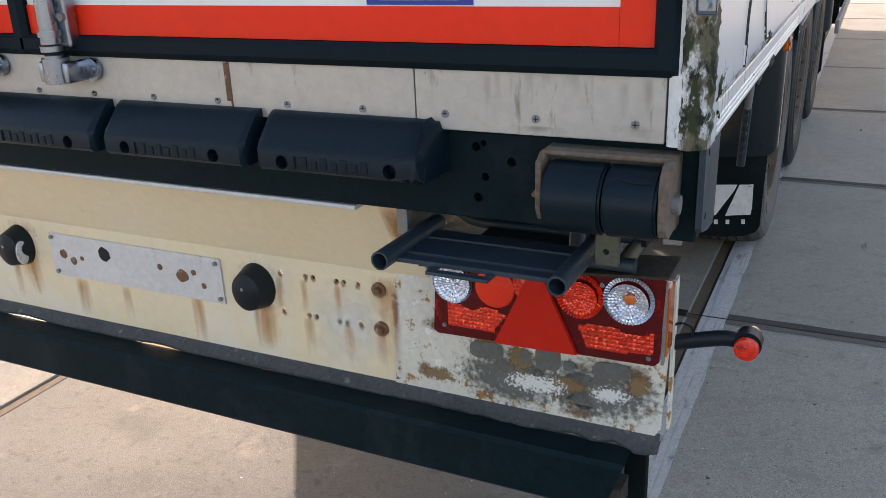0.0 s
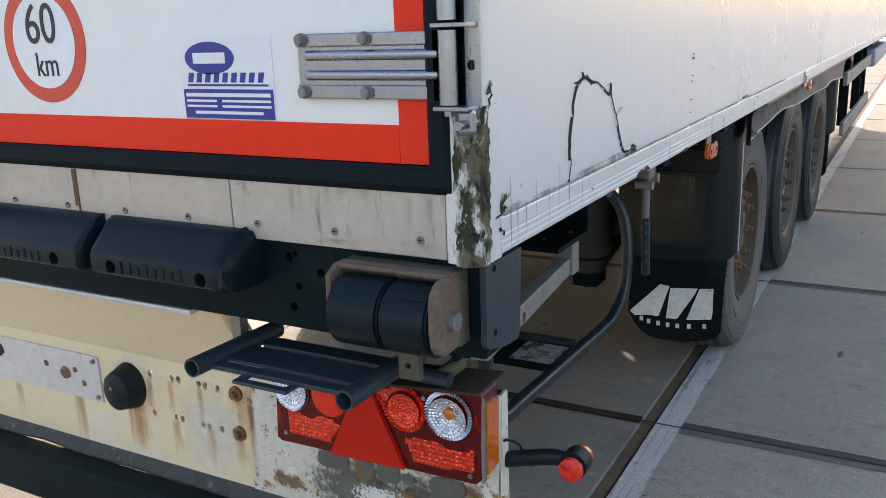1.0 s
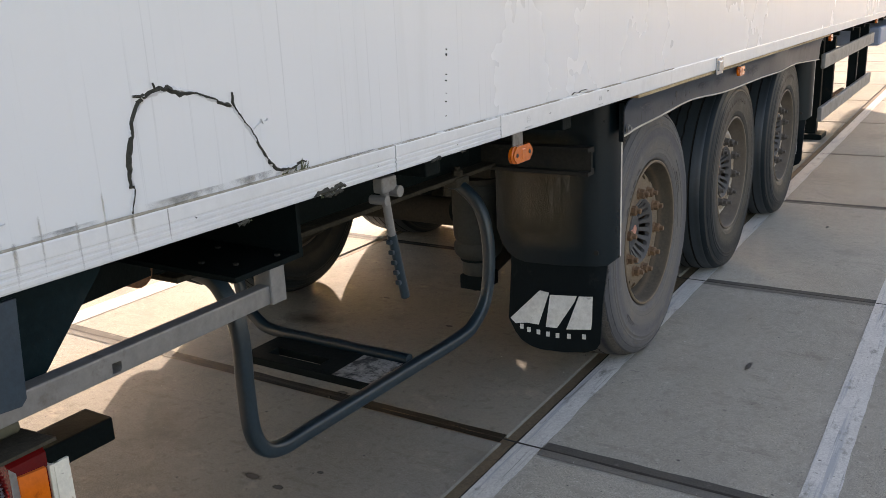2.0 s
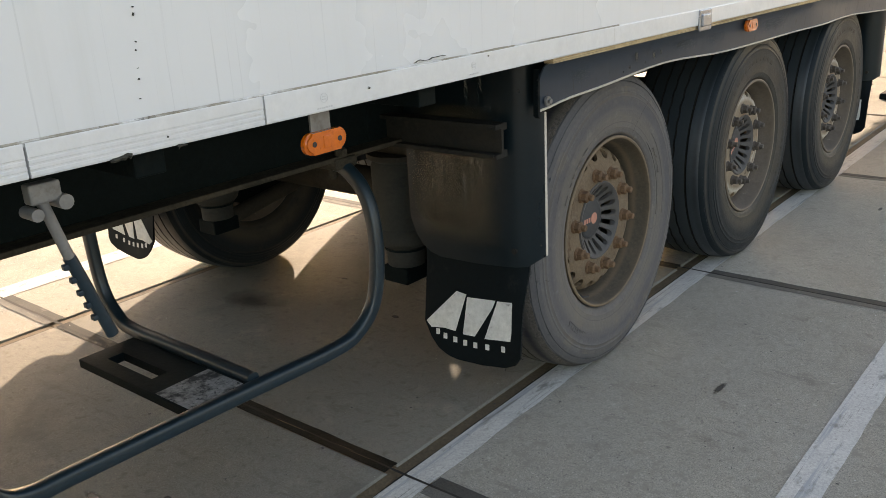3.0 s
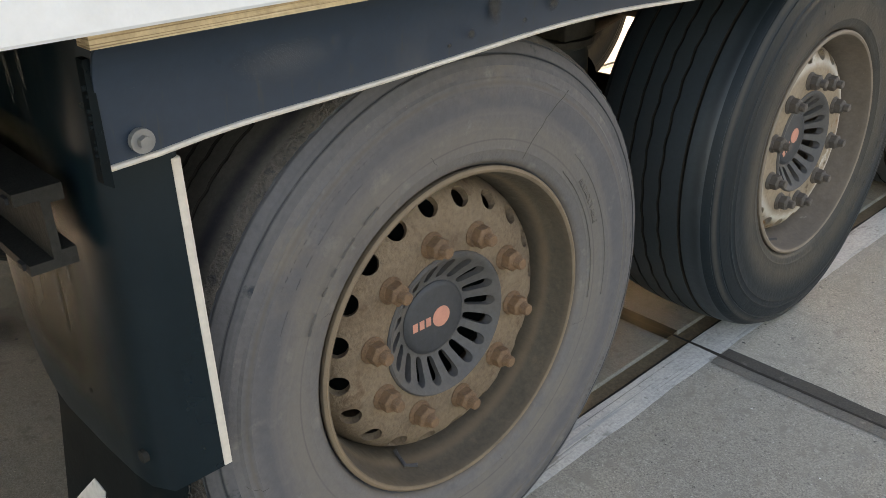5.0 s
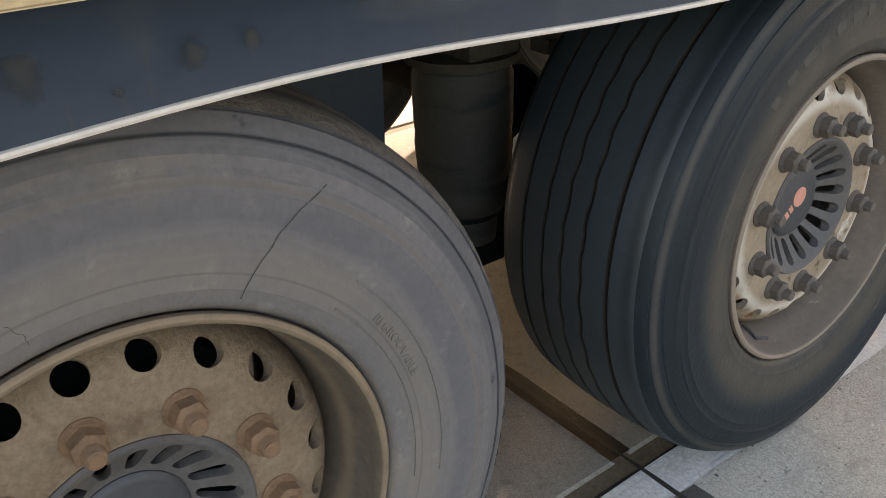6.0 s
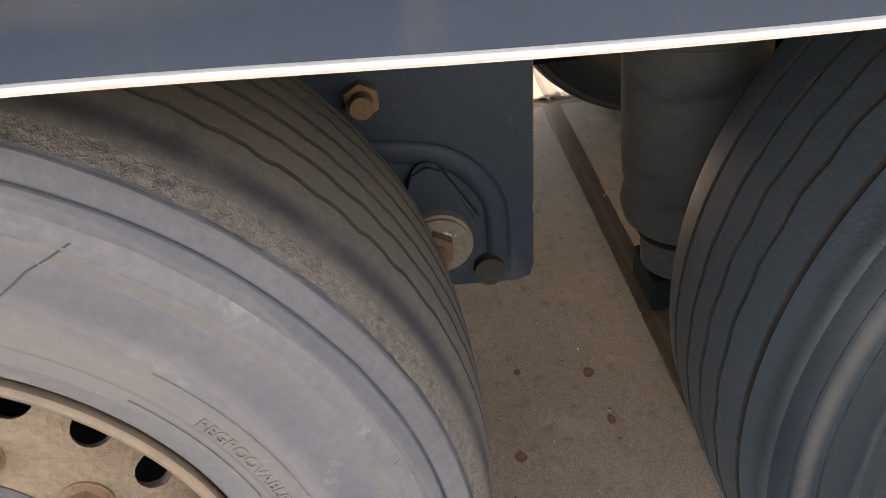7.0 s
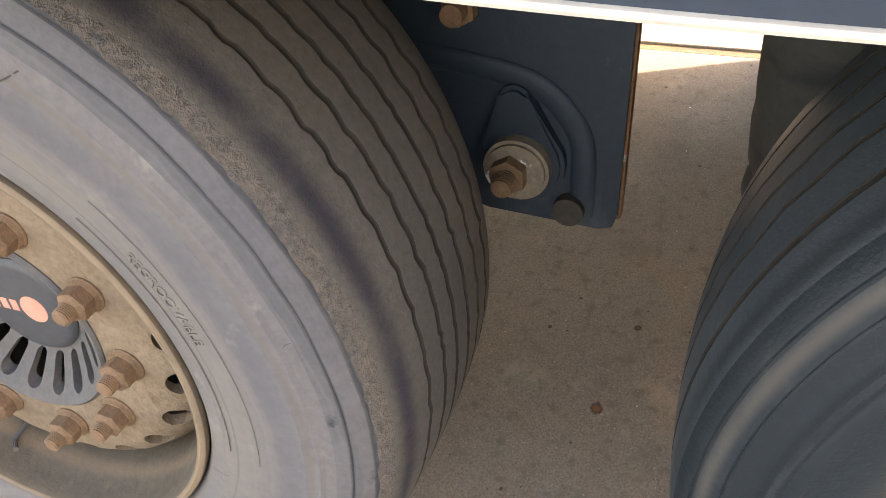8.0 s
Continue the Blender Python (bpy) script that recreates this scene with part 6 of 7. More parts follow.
for y, z, n, h in ((0.660, 1.2085, 9, 0.020), (0.640, 1.208, 5, 0.012), (0.515, 1.150, 7, 0.008), (0.705, 1.150, 8, 0.010), (0.61, 1.209, 4, 0.010), (0.018, 1.375, 6, 0.020), (0.055, 1.228, 5, 0.012)):
    for q in range(n):
        p = Vector((0.003, y + rnd.uniform(-0.012, 0.012), z + SLOPE * y))
        d = Vector((rnd.uniform(0.0, 0.005), rnd.uniform(-0.6, 0.9) * h, rnd.uniform(0.25, 1.0) * h))
        cyl(bm, p, p + d, 0.0010, 4, 0.0003)
tagged(part("moss_tuft", bm, M_MOSSGREEN, trailer, "small grey-green moss tufts"), kind="stuff")

# amber side markers on little plates
def side_marker(y, x=-0.022):
    z = 1.083
    bm = bmesh.new()
    r, h = 0.0215, 0.036
    poly = [(y - h + r * math.cos(a), z + r * math.sin(a)) for a in [math.pi / 2 + math.pi * k / 10 for k in range(11)]]
    poly += [(y + h + r * math.cos(a), z + r * math.sin(a)) for a in [-math.pi / 2 + math.pi * k / 10 for k in range(11)]]
    prism(bm, poly, "x", x - 0.014, x)
    bmesh.ops.bevel(bm, geom=[e for e in bm.edges if all(abs(v.co.x - x) < 1e-6 for v in e.verts)], offset=0.006, segments=3, affect="EDGES")
    lamp = part("side_marker", bm, M_AMBER, trailer, "oval amber side marker lamp", smooth=True)
    part("back_plate", cube(x - 0.020, x - 0.0145, y - 0.026, y + 0.026, z - 0.01, z + 0.060, 0.001), M_GALV, lamp)
    part("window", cube(x - 0.004, x + 0.0015, y - 0.010, y + 0.010, z - 0.013, z + 0.013, 0.002), M_AMBER, lamp)
    for s in (-1, 1):
        part("screw", cyl(bmesh.new(), (x - 0.002, y + s * 0.034, z), (x + 0.0012, y + s * 0.034, z), 0.0055, 12), M_AXLE, lamp)


for y in (1.517, 3.80, 6.35, 9.0):
    side_marker(y, -0.022 if y < 2 else -0.03)
# approval marks on the rail, as a ring and bars
for y in (1.494, 1.962):
    z = 1.181 + SLOPE * y
    bm = bmesh.new()
    ring = [(0.0092, 0.0052), (0.0092, 0.0058), (0.0085, 0.0058), (0.0085, 0.0052)]
    seg = 24
    R = [[bm.verts.new((x, y + r * math.cos(2 * math.pi * k / seg), z + r * math.sin(2 * math.pi * k / seg))) for r, x in ring] for k in range(seg)]
    for k in range(seg):
        for i in range(4):
            bm.faces.new((R[k][i], R[k][(i + 1) % 4], R[(k + 1) % seg][(i + 1) % 4], R[(k + 1) % seg][i]))
    for k in (-1, 1):
        box(bm, 0.0052, 0.0057, y - 0.0045, y + 0.0045, z + k * 0.0025 - 0.0012, z + k * 0.0025 + 0.0012)
    for k in range(7):
        box(bm, 0.0052, 0.0057, y - 0.019 + k * 0.0058, y - 0.0152 + k * 0.0058, z - 0.0195, z - 0.0165)
    part("approval_mark", bm, M_STAMP, trailer, "small grey stamped mark")

# ---- mudguard with flap ----
def mudguard(x_out, s, y0=2.335):
    """s: +1 right side, -1 left. x_out: outer edge."""
    def X(d):
        return x_out - s * d
    bm = bmesh.new()
    outer = [(0.455, 0.0), (0.435, 0.0), (0.41, 0.0), (0.38, 0.0), (0.34, 0.0), (0.27, 0.0), (0.20, 0.0), (0.10, 0.0), (0.055, 0.004), (0.022, 0.020), (0.004, 0.048), (0.0, 0.085)]
    rows = []
    for k in range(9):
        row = []
        for d, dy in outer:
            low = np.interp(d, [0.0, 0.02, 0.20, 0.34, 0.38, 0.41, 0.435, 0.455], [0.548, 0.530, 0.514, 0.510, 0.520, 0.540, 0.575, 0.625])
            row.append(bm.verts.new((X(d), y0 + dy, low + (1.118 - low) * k / 8)))
        rows.append(row)
    for a, b in zip(rows, rows[1:]):
        for i in range(len(outer) - 1):
            bm.faces.new((a[i], a[i + 1], b[i + 1], b[i]))
    thicken(bm, (-s * 0.004, 0.006, 0))
    g = part("mudguard", bm, M_GUARD, trailer, "dusty black plastic mudguard panel", smooth=True)
    bm = bmesh.new()
    box(bm, min(X(-0.001), X(0.009)), max(X(-0.001), X(0.009)), y0 + 0.082, y0 + 0.094, 0.548, 0.978, 0.002)
    part("edge_strip", bm, M_EDGE, g, "worn whitish edge")
    # film of dust with the brown reflected sheen put into its colour
    for d0, d1, z0, z1 in ((0.10, 0.43, 0.57, 1.00), (0.20, 0.45, 0.62, 0.90)):
        part("dust_film", prism(bmesh.new(), [(X(d0), z0), (X(d1), z0), (X(d1), z1), (X(d0), z1)], "y", y0 - 0.0008 - d0 * 0.004, y0 - 0.0004 - d0 * 0.004), M_FILM, g)
    for d0, z0, z1, w in ((0.155, 0.70, 0.868, 0.028), (0.19, 0.64, 0.868, 0.016), (0.22, 0.60, 0.80, 0.018), (0.30, 0.60, 0.86, 0.012), (0.345, 0.58, 0.84, 0.014), (0.20, 0.97, 1.08, 0.02), (0.15, 0.98, 1.10, 0.02)):
        part("fleck_run", prism(bmesh.new(), [(X(d0), z0), (X(d0 + w), z0), (X(d0 + w), z1), (X(d0), z1)], "y", y0 - 0.0030, y0 - 0.0026), M_FLECK, g)
    for d, z in ((0.057, 0.578), (0.20, 0.610)):
        part("bolt", cyl(bmesh.new(), (X(d), y0 + 0.006, z), (X(d), y0 - 0.002, z), 0.009 if d < 0.1 else 0.004, 14), M_DARKDUST, g)
    # mud flap
    def flap_y(d, z):
        t = min(1.1, max(0.0, (0.50 - z) / 0.29))
        tuck = np.interp(d, [0.03, 0.06, 0.11], [0.030, 0.012, 0.0]) * min(1.0, max(0.0, (z - 0.40) / 0.12))
        return y0 + 0.0075 - 0.036 * t + 0.006 * math.sin(6.0 + d * 14) * t + tuck

    bm = bmesh.new()
    n, mz = 24, 8
    rows = []
    for k in range(mz + 1):
        row = []
        for i in range(n + 1):
            d = 0.030 + 0.372 * i / n
            lo = np.interp(d, [0.030, 0.045, 0.085, 0.17, 0.26, 0.30, 0.34, 0.37, 0.402], [0.245, 0.220, 0.200, 0.186, 0.184, 0.190, 0.208, 0.236, 0.285])
            z = lo + (0.68 - lo) * k / mz
            row.append(bm.verts.new((X(d), flap_y(d, z), z)))
        rows.append(row)
    for a, b in zip(rows, rows[1:]):
        for i in range(n):
            bm.faces.new((a[i], a[i + 1], b[i + 1], b[i]))
    thicken(bm, (0, 0.008, 0))
    flap = part("mud_flap", bm, M_FLAP, g, "black rubber mud flap with a white logo", smooth=True)
    # logo as plain shapes: a wedge, a mast and a corner
    def shape(nm, pts):
        bm = bmesh.new()
        prism(bm, [(X(d), z) for d, z in pts], "y", -0.0014, 0.004)
        bmesh.ops.triangulate(bm, faces=bm.faces)
        bmesh.ops.subdivide_edges(bm, edges=bm.edges, cuts=2, use_grid_fill=True)
        for v in bm.verts:
            v.co.y += flap_y((x_out - v.co.x) * s, v.co.z)
        part(nm, bm, M_MARK, flap)
    shape("white_wedge", [(0.394, 0.287), (0.278, 0.408), (0.240, 0.404), (0.276, 0.278), (0.322, 0.279), (0.372, 0.270)])
    shape("white_block", [(0.236, 0.396), (0.130, 0.406), (0.140, 0.380), (0.203, 0.275), (0.247, 0.273)])
    shape("white_block", [(0.122, 0.406), (0.069, 0.412), (0.066, 0.318), (0.069, 0.290), (0.166, 0.275)])
    for d, z in ((0.344, 0.262), (0.314, 0.254), (0.275, 0.250), (0.237, 0.247), (0.199, 0.247), (0.154, 0.251), (0.094, 0.259)):
        shape("white_bar", [(d + 0.007, z - 0.010), (d - 0.007, z - 0.009), (d - 0.006, z + 0.009), (d + 0.008, z + 0.008)])
    # frayed edge
    bm = bmesh.new()
    rnd = random.Random(4)
    for k in range(70):
        z = rnd.uniform(0.245, 0.53)
        p = Vector((X(0.030), flap_y(0.030, z) + 0.004, z))
        cyl(bm, p, p + Vector((s * rnd.uniform(0.002, 0.009), rnd.uniform(-0.004, 0.004), rnd.uniform(-0.008, 0.003))), 0.0009, 4, 0.0003)
    for k in range(10):
        d = rnd.uniform(0.08, 0.32)
        p = Vector((X(d), flap_y(d, 0.20) + 0.004, 0.198))
        cyl(bm, p, p + Vector((rnd.uniform(-0.006, 0.006), rnd.uniform(-0.004, 0.004), -rnd.uniform(0.004, 0.022))), 0.0008, 4, 0.0003)
    tagged(part("frayed_threads", bm, M_WALL_B, flap), kind="stuff")
    return g


mudguard(-0.100, 1)
mudguard(-WIDTH + 0.100, -1)
mudguard(-0.100, 1, 6.10)
# support channel for the mudguard
bm = bmesh.new()
sig = [(2.285, 0.960), (2.338, 0.960), (2.338, 0.945), (2.322, 0.945), (2.322, 0.888), (2.338, 0.888), (2.338, 0.868), (2.285, 0.868), (2.285, 0.880), (2.312, 0.880), (2.312, 0.950), (2.285, 0.950)]
prism(bm, sig, "x", -0.62, -0.158)
for v in bm.verts:
    v.co.y -= 0.022
    if v.co.x > -0.3 and v.co.z > 0.955:
        v.co.z += 0.004
chan = part("channel", bm, M_DARKDUST, trailer, "dusty dark folded steel channel")
part("base_plate", cube(-0.606, -0.590, 2.21, 2.36, 0.86, 1.0, 0.003), M_CHASSIS, chan)
for z in (0.955, 0.877):
    part("slot", cube(-0.182, -0.166, 2.258, 2.262, z - 0.003, z + 0.004), M_DARKHOLE, chan)

# ---- fender valance along the axles ----
def fender_low(y):
    """Height of its lower edge: a little arch over the first wheel, a dip at its rear end."""
    u = y - 2.34
    return 1.012 - 0.0064 * u + 0.024 * math.exp(-((y - 3.10) / 0.36) ** 2) - 0.012 * math.exp(-(u / 0.10) ** 2) - 0.035 * max(0, (y - 5.3)) / 0.8


def fender(x, s, y0, y1):
    bm = bmesh.new()
    n = 70
    rows = []
    for i in range(n + 1):
        y = y0 + (y1 - y0) * i / n
        top = 1.1405 + SLOPE * y
        low = fender_low(y)
        b = 0.018 * math.exp(-((y - 4.75) / 0.25) ** 2)
        xs = [0.0, -0.018, -0.030 + 0.5 * b, -0.037 + b, -0.040 + b]
        zs = [top, top - 0.012, top - 0.035, (top + low) / 2, low]
        rows.append([bm.verts.new((x + s * (q + 0.0), y, z)) for q, z in zip(xs, zs)])
    for a, b in zip(rows, rows[1:]):
        for i in range(4):
            bm.faces.new((a[i], a[i + 1], b[i + 1], b[i]))
    thicken(bm, (-s * 0.005, 0, 0))
    f = part("fender", bm, M_FENDER, trailer, "dusty dark plastic fender strip over the wheels", smooth=True)
    bm = bmesh.new()
    pth = [Vector((x + s * (-0.040 + 0.018 * math.exp(-((y - 4.75) / 0.25) ** 2)), y, fender_low(y) - 0.003)) for y in [y0 + (y1 - y0) * i / 70 for i in range(71)]]
    tube(bm, pth, 0.005, 0.0035, 8)
    part("edge_bead", bm, M_EDGE, f, "worn whitish lower edge", smooth=True)
    bm = bmesh.new()
    cyl(bm, (x + s * -0.037, 2.372, 1.020), (x + s * -0.029, 2.372, 1.020), 0.013, 20)
    cyl(bm, (x + s * -0.029, 2.372, 1.020), (x + s * -0.021, 2.372, 1.020), 0.007, 6)
    part("bolt", bm, M_GALV, f)
    return f


valance = fender(-0.026, 1, 2.335, 6.10)


def smear(y, z, ry, rz, material, name):
    """Flat mark on the fender's outer face."""
    bm = bmesh.new()
    bm.faces.new([bm.verts.new((-0.0570, py, pz)) for py, pz in ellipse(y, z, ry, rz, 20)])
    part(name, bm, material, valance)


for y, z, ry, rz in ((2.885, 1.075, 0.020, 0.030), (2.842, 1.048, 0.014, 0.010), (3.005, 1.066, 0.016, 0.018), (3.055, 1.070, 0.012, 0.014), (2.80, 1.040, 0.006, 0.004), (2.945, 1.050, 0.008, 0.006)):
    smear(y, z, ry, rz, M_SMUDGE, "smudge")
# broad pale patches along the fender's outer face
for y, z, ry, rz in ((2.55, 1.070, 0.10, 0.030), (3.25, 1.075, 0.14, 0.030), (3.50, 1.070, 0.12, 0.035), (4.1, 1.060, 0.25, 0.04)):
    smear(y, z, ry, rz, M_PALE_SMEAR, "dust_smear")
bm = bmesh.new()
rnd = random.Random(21)
prism(bm, [(2.326, 0.985), (2.336, 0.978), (2.337, 1.110), (2.330, 1.110)], "x", -0.076, -0.060)
for k in range(16):
    z = 0.990 + k * 0.0075
    box(bm, -0.064, -0.0605 + rnd.uniform(-0.001, 0.001), 2.328 + rnd.uniform(-0.004, 0.004), 2.335, z, z + rnd.uniform(0.003, 0.006), 0.001, 1)
part("frayed_edge", bm, M_FLAP, valance, "frayed dark inner edge")
fender(-WIDTH + 0.026, -1, 2.335, 6.10)
bm = bmesh.new()
prism(bm, [(-0.036, 1.1405), (-0.007, 1.1405), (-0.007, 1.1545), (-0.036, 1.1545)], "y", 2.32, 6.1)
part("plywood_strip", lean(bm), M_WOOD, trailer, "bare plywood edge below the rail")
bm = bmesh.new()
box(bm, 0.002, 0.010, 3.20, 3.30, 1.135, 1.205, 0.003)
box(bm, 0.004, 0.016, 3.215, 3.285, 1.150, 1.19, 0.004)
part("repair_plate", lean(bm), M_STEEL, trailer, "bent shiny repair plate on the rail")

# ---- wheels ----
AXLES = (2.903, 4.205, 5.507)
HUB_Z, TYRE_R, HALF = 0.512, 0.525, 0.1925
NSEG = 168


def tyre_profile(grooves, depth):
    """Half turned section from inner bead to outer bead, and the groove index of its points."""
    side = [(0.288, 0.150), (0.296, 0.166), (0.302, 0.1755), (0.306, 0.1795), (0.312, 0.1825), (0.322, 0.1842), (0.326, 0.1862), (0.330, 0.1862), (0.345, 0.1880), (0.375, 0.1918), (0.405, 0.1932), (0.425, 0.1922), (0.428, 0.1932), (0.433, 0.1912), (0.440, 0.1905), (0.4435, 0.1915), (0.448, 0.1885), (0.460, 0.1868), (0.4745, 0.1822), (0.4762, 0.1802), (0.4785, 0.1815), (0.488, 0.1775), (0.4962, 0.1722), (0.4978, 0.1692), (0.5002, 0.1702), (0.506, 0.1625), (0.511, 0.1520), (0.515, 0.141)]
    pts = [(r, -x) for r, x in side]
    idx = [-1] * len(pts)
    for gi, (gx, w) in enumerate(grooves):
        crown = lambda x: TYRE_R - 0.0095 * (abs(x) / 0.14) ** 2.2  # noqa: E731
        for dx, dr in ((-w / 2 - 0.0016, 0), (-w / 2, 0.0008), (-w / 2 + 0.0006, depth), (w / 2 - 0.0006, depth), (w / 2, 0.0008), (w / 2 + 0.0016, 0)):
            pts.append((crown(gx + dx) - dr, gx + dx))
            idx.append(gi)
    pts += [(r, x) for r, x in reversed(side)]
    idx += [-1] * len(side)
    return pts, idx


def make_tyre(name, grooves, zig, waves, depth, mats, parent, label, ragged=False):
    """Tyre as one mesh; sidewall, tread, grooves and shoulder take their own rubber."""
    pts, idx = tyre_profile(grooves, depth)
    def shift(i, a):
        g = idx[i]
        if g < 0 or not zig[g]:
            return 0.0
        return zig[g] * (abs(((a * waves / (2 * math.pi) + 0.31 * g) % 1.0) * 2 - 1) * 2 - 1)
    rough_edge = shift
    if ragged:
        def rough_edge(i, a):
            r, x = pts[i]
            w = shift(i, a)
            c, s = math.cos(a), math.sin(a)
            if idx[i] >= 0:
                return w + 0.0030 * noise.noise((c * 42, s * 42, idx[i] * 3.0)) + 0.0024 * noise.noise((c * 110, s * 110, idx[i] * 5.0 + (1.0 if x > 0 else 0.0)))
            if x > 0 and 0.499 < r < 0.512:
                return w + 0.0045 * noise.noise((c * 48, s * 48, r * 300)) - 0.001
            if x > 0 and 0.43 < r < 0.499:
                return w + 0.0018 * noise.noise((c * 9, s * 9, r * 70))
            return w
    bm = lathe(pts, 2 * NSEG if ragged else NSEG, False, rough_edge)
    for v in bm.verts:
        d = math.hypot(v.co.y, v.co.z)
        if v.co.z < -HUB_Z + 0.0:
            v.co.z = -HUB_Z - 0.001
        low = max(0.0, (-v.co.z - 0.30) / 0.22)
        if d < 0.5 and low > 0:
            v.co.x *= 1 + 0.05 * min(1, low)
    me = bpy.data.meshes.new(name)
    bm.faces.ensure_lookup_table()
    np_ = len(pts) - 1
    for fi, f in enumerate(bm.faces):
        i = fi % np_
        r, x = (pts[i][0] + pts[i + 1][0]) / 2, (pts[i][1] + pts[i + 1][1]) / 2
        f.smooth = True
        if idx[i] >= 0 and idx[i + 1] == idx[i] and r < TYRE_R - 0.0003 - 0.0095 * (abs(x) / 0.14) ** 2.2:
            f.material_index = 2
        elif abs(x) < 0.150:
            f.material_index = 1
        elif 0.5025 < r < 0.5135:
            f.material_index = 3
        elif 0.3 < r < 0.4595:
            f.material_index = 4
        else:
            f.material_index = 0
    bmesh.ops.recalc_face_normals(bm, faces=bm.faces)
    bm.to_mesh(me)
    bm.free()
    for m in mats:
        me.materials.append(m)
    me.set_sharp_from_angle(angle=radians(24))
    ob = new(name, me)
    ob.parent = parent
    ob["label"] = label
    return ob


def curved_text(body, size, radius, centre, x, material, parent, name, depth=0.0012, face_out=True, stretch=1.0):
    """Raised writing round the sidewall, its top away from the hub. centre: angle in degrees from +y towards +z."""
    bm = letters(body, size, depth)
    for v in bm.verts:
        a = radians(centre) - v.co.x * stretch / radius
        r = radius + v.co.y
        v.co = Vector((x - 0.33 * max(0, r - 0.405) + v.co.z, r * math.cos(a), r * math.sin(a)))
    return part(name, bm, material, parent)


def arc_bar(r0, r1, a0, a1, x, material, parent, name="raised_bar", thick=0.0022):
    bm = bmesh.new()
    n = max(2, int(abs(a1 - a0) / 3))
    rows = []
    for k in range(n + 1):
        a = radians(a0 + (a1 - a0) * k / n)
        rows.append([bm.verts.new((xx, r * math.cos(a), r * math.sin(a))) for r, xx in ((r0, x - 0.006), (r0, x + thick * 0.5), (r1, x + thick * 0.5), (r1, x - 0.006))])
    for p, q in zip(rows, rows[1:]):
        for i in range(4):
            bm.faces.new((p[i], p[(i + 1) % 4], q[(i + 1) % 4], q[i]))
    bm.faces.new(rows[0][::-1])
    bm.faces.new(rows[-1])
    return part(name, bm, material, parent)


def outline_bar(r0, r1, a0, a1, x, material, parent):
    """Moulded outline of a letter: four thin raised strips."""
    bm = bmesh.new()
    w, d = 0.0009, 0.15
    for p0, p1, q0, q1 in ((r0, r0 + w, a0, a1), (r1 - w, r1, a0, a1), (r0, r1, a0, a0 - d), (r0, r1, a1 + d, a1)):
        n = 4
        rows = [[bm.verts.new((xx, r * math.cos(radians(q0 + (q1 - q0) * k / n)), r * math.sin(radians(q0 + (q1 - q0) * k / n)))) for r, xx in ((p0 - 0.0006, x - 0.003), (p0, x + 0.0006), (p1, x + 0.0006), (p1 + 0.0006, x - 0.003))] for k in range(n + 1)]
        for p, q in zip(rows, rows[1:]):
            for i in range(4):
                bm.faces.new((p[i], p[(i + 1) % 4], q[(i + 1) % 4], q[i]))
    return part("raised_bar", bm, material, parent)


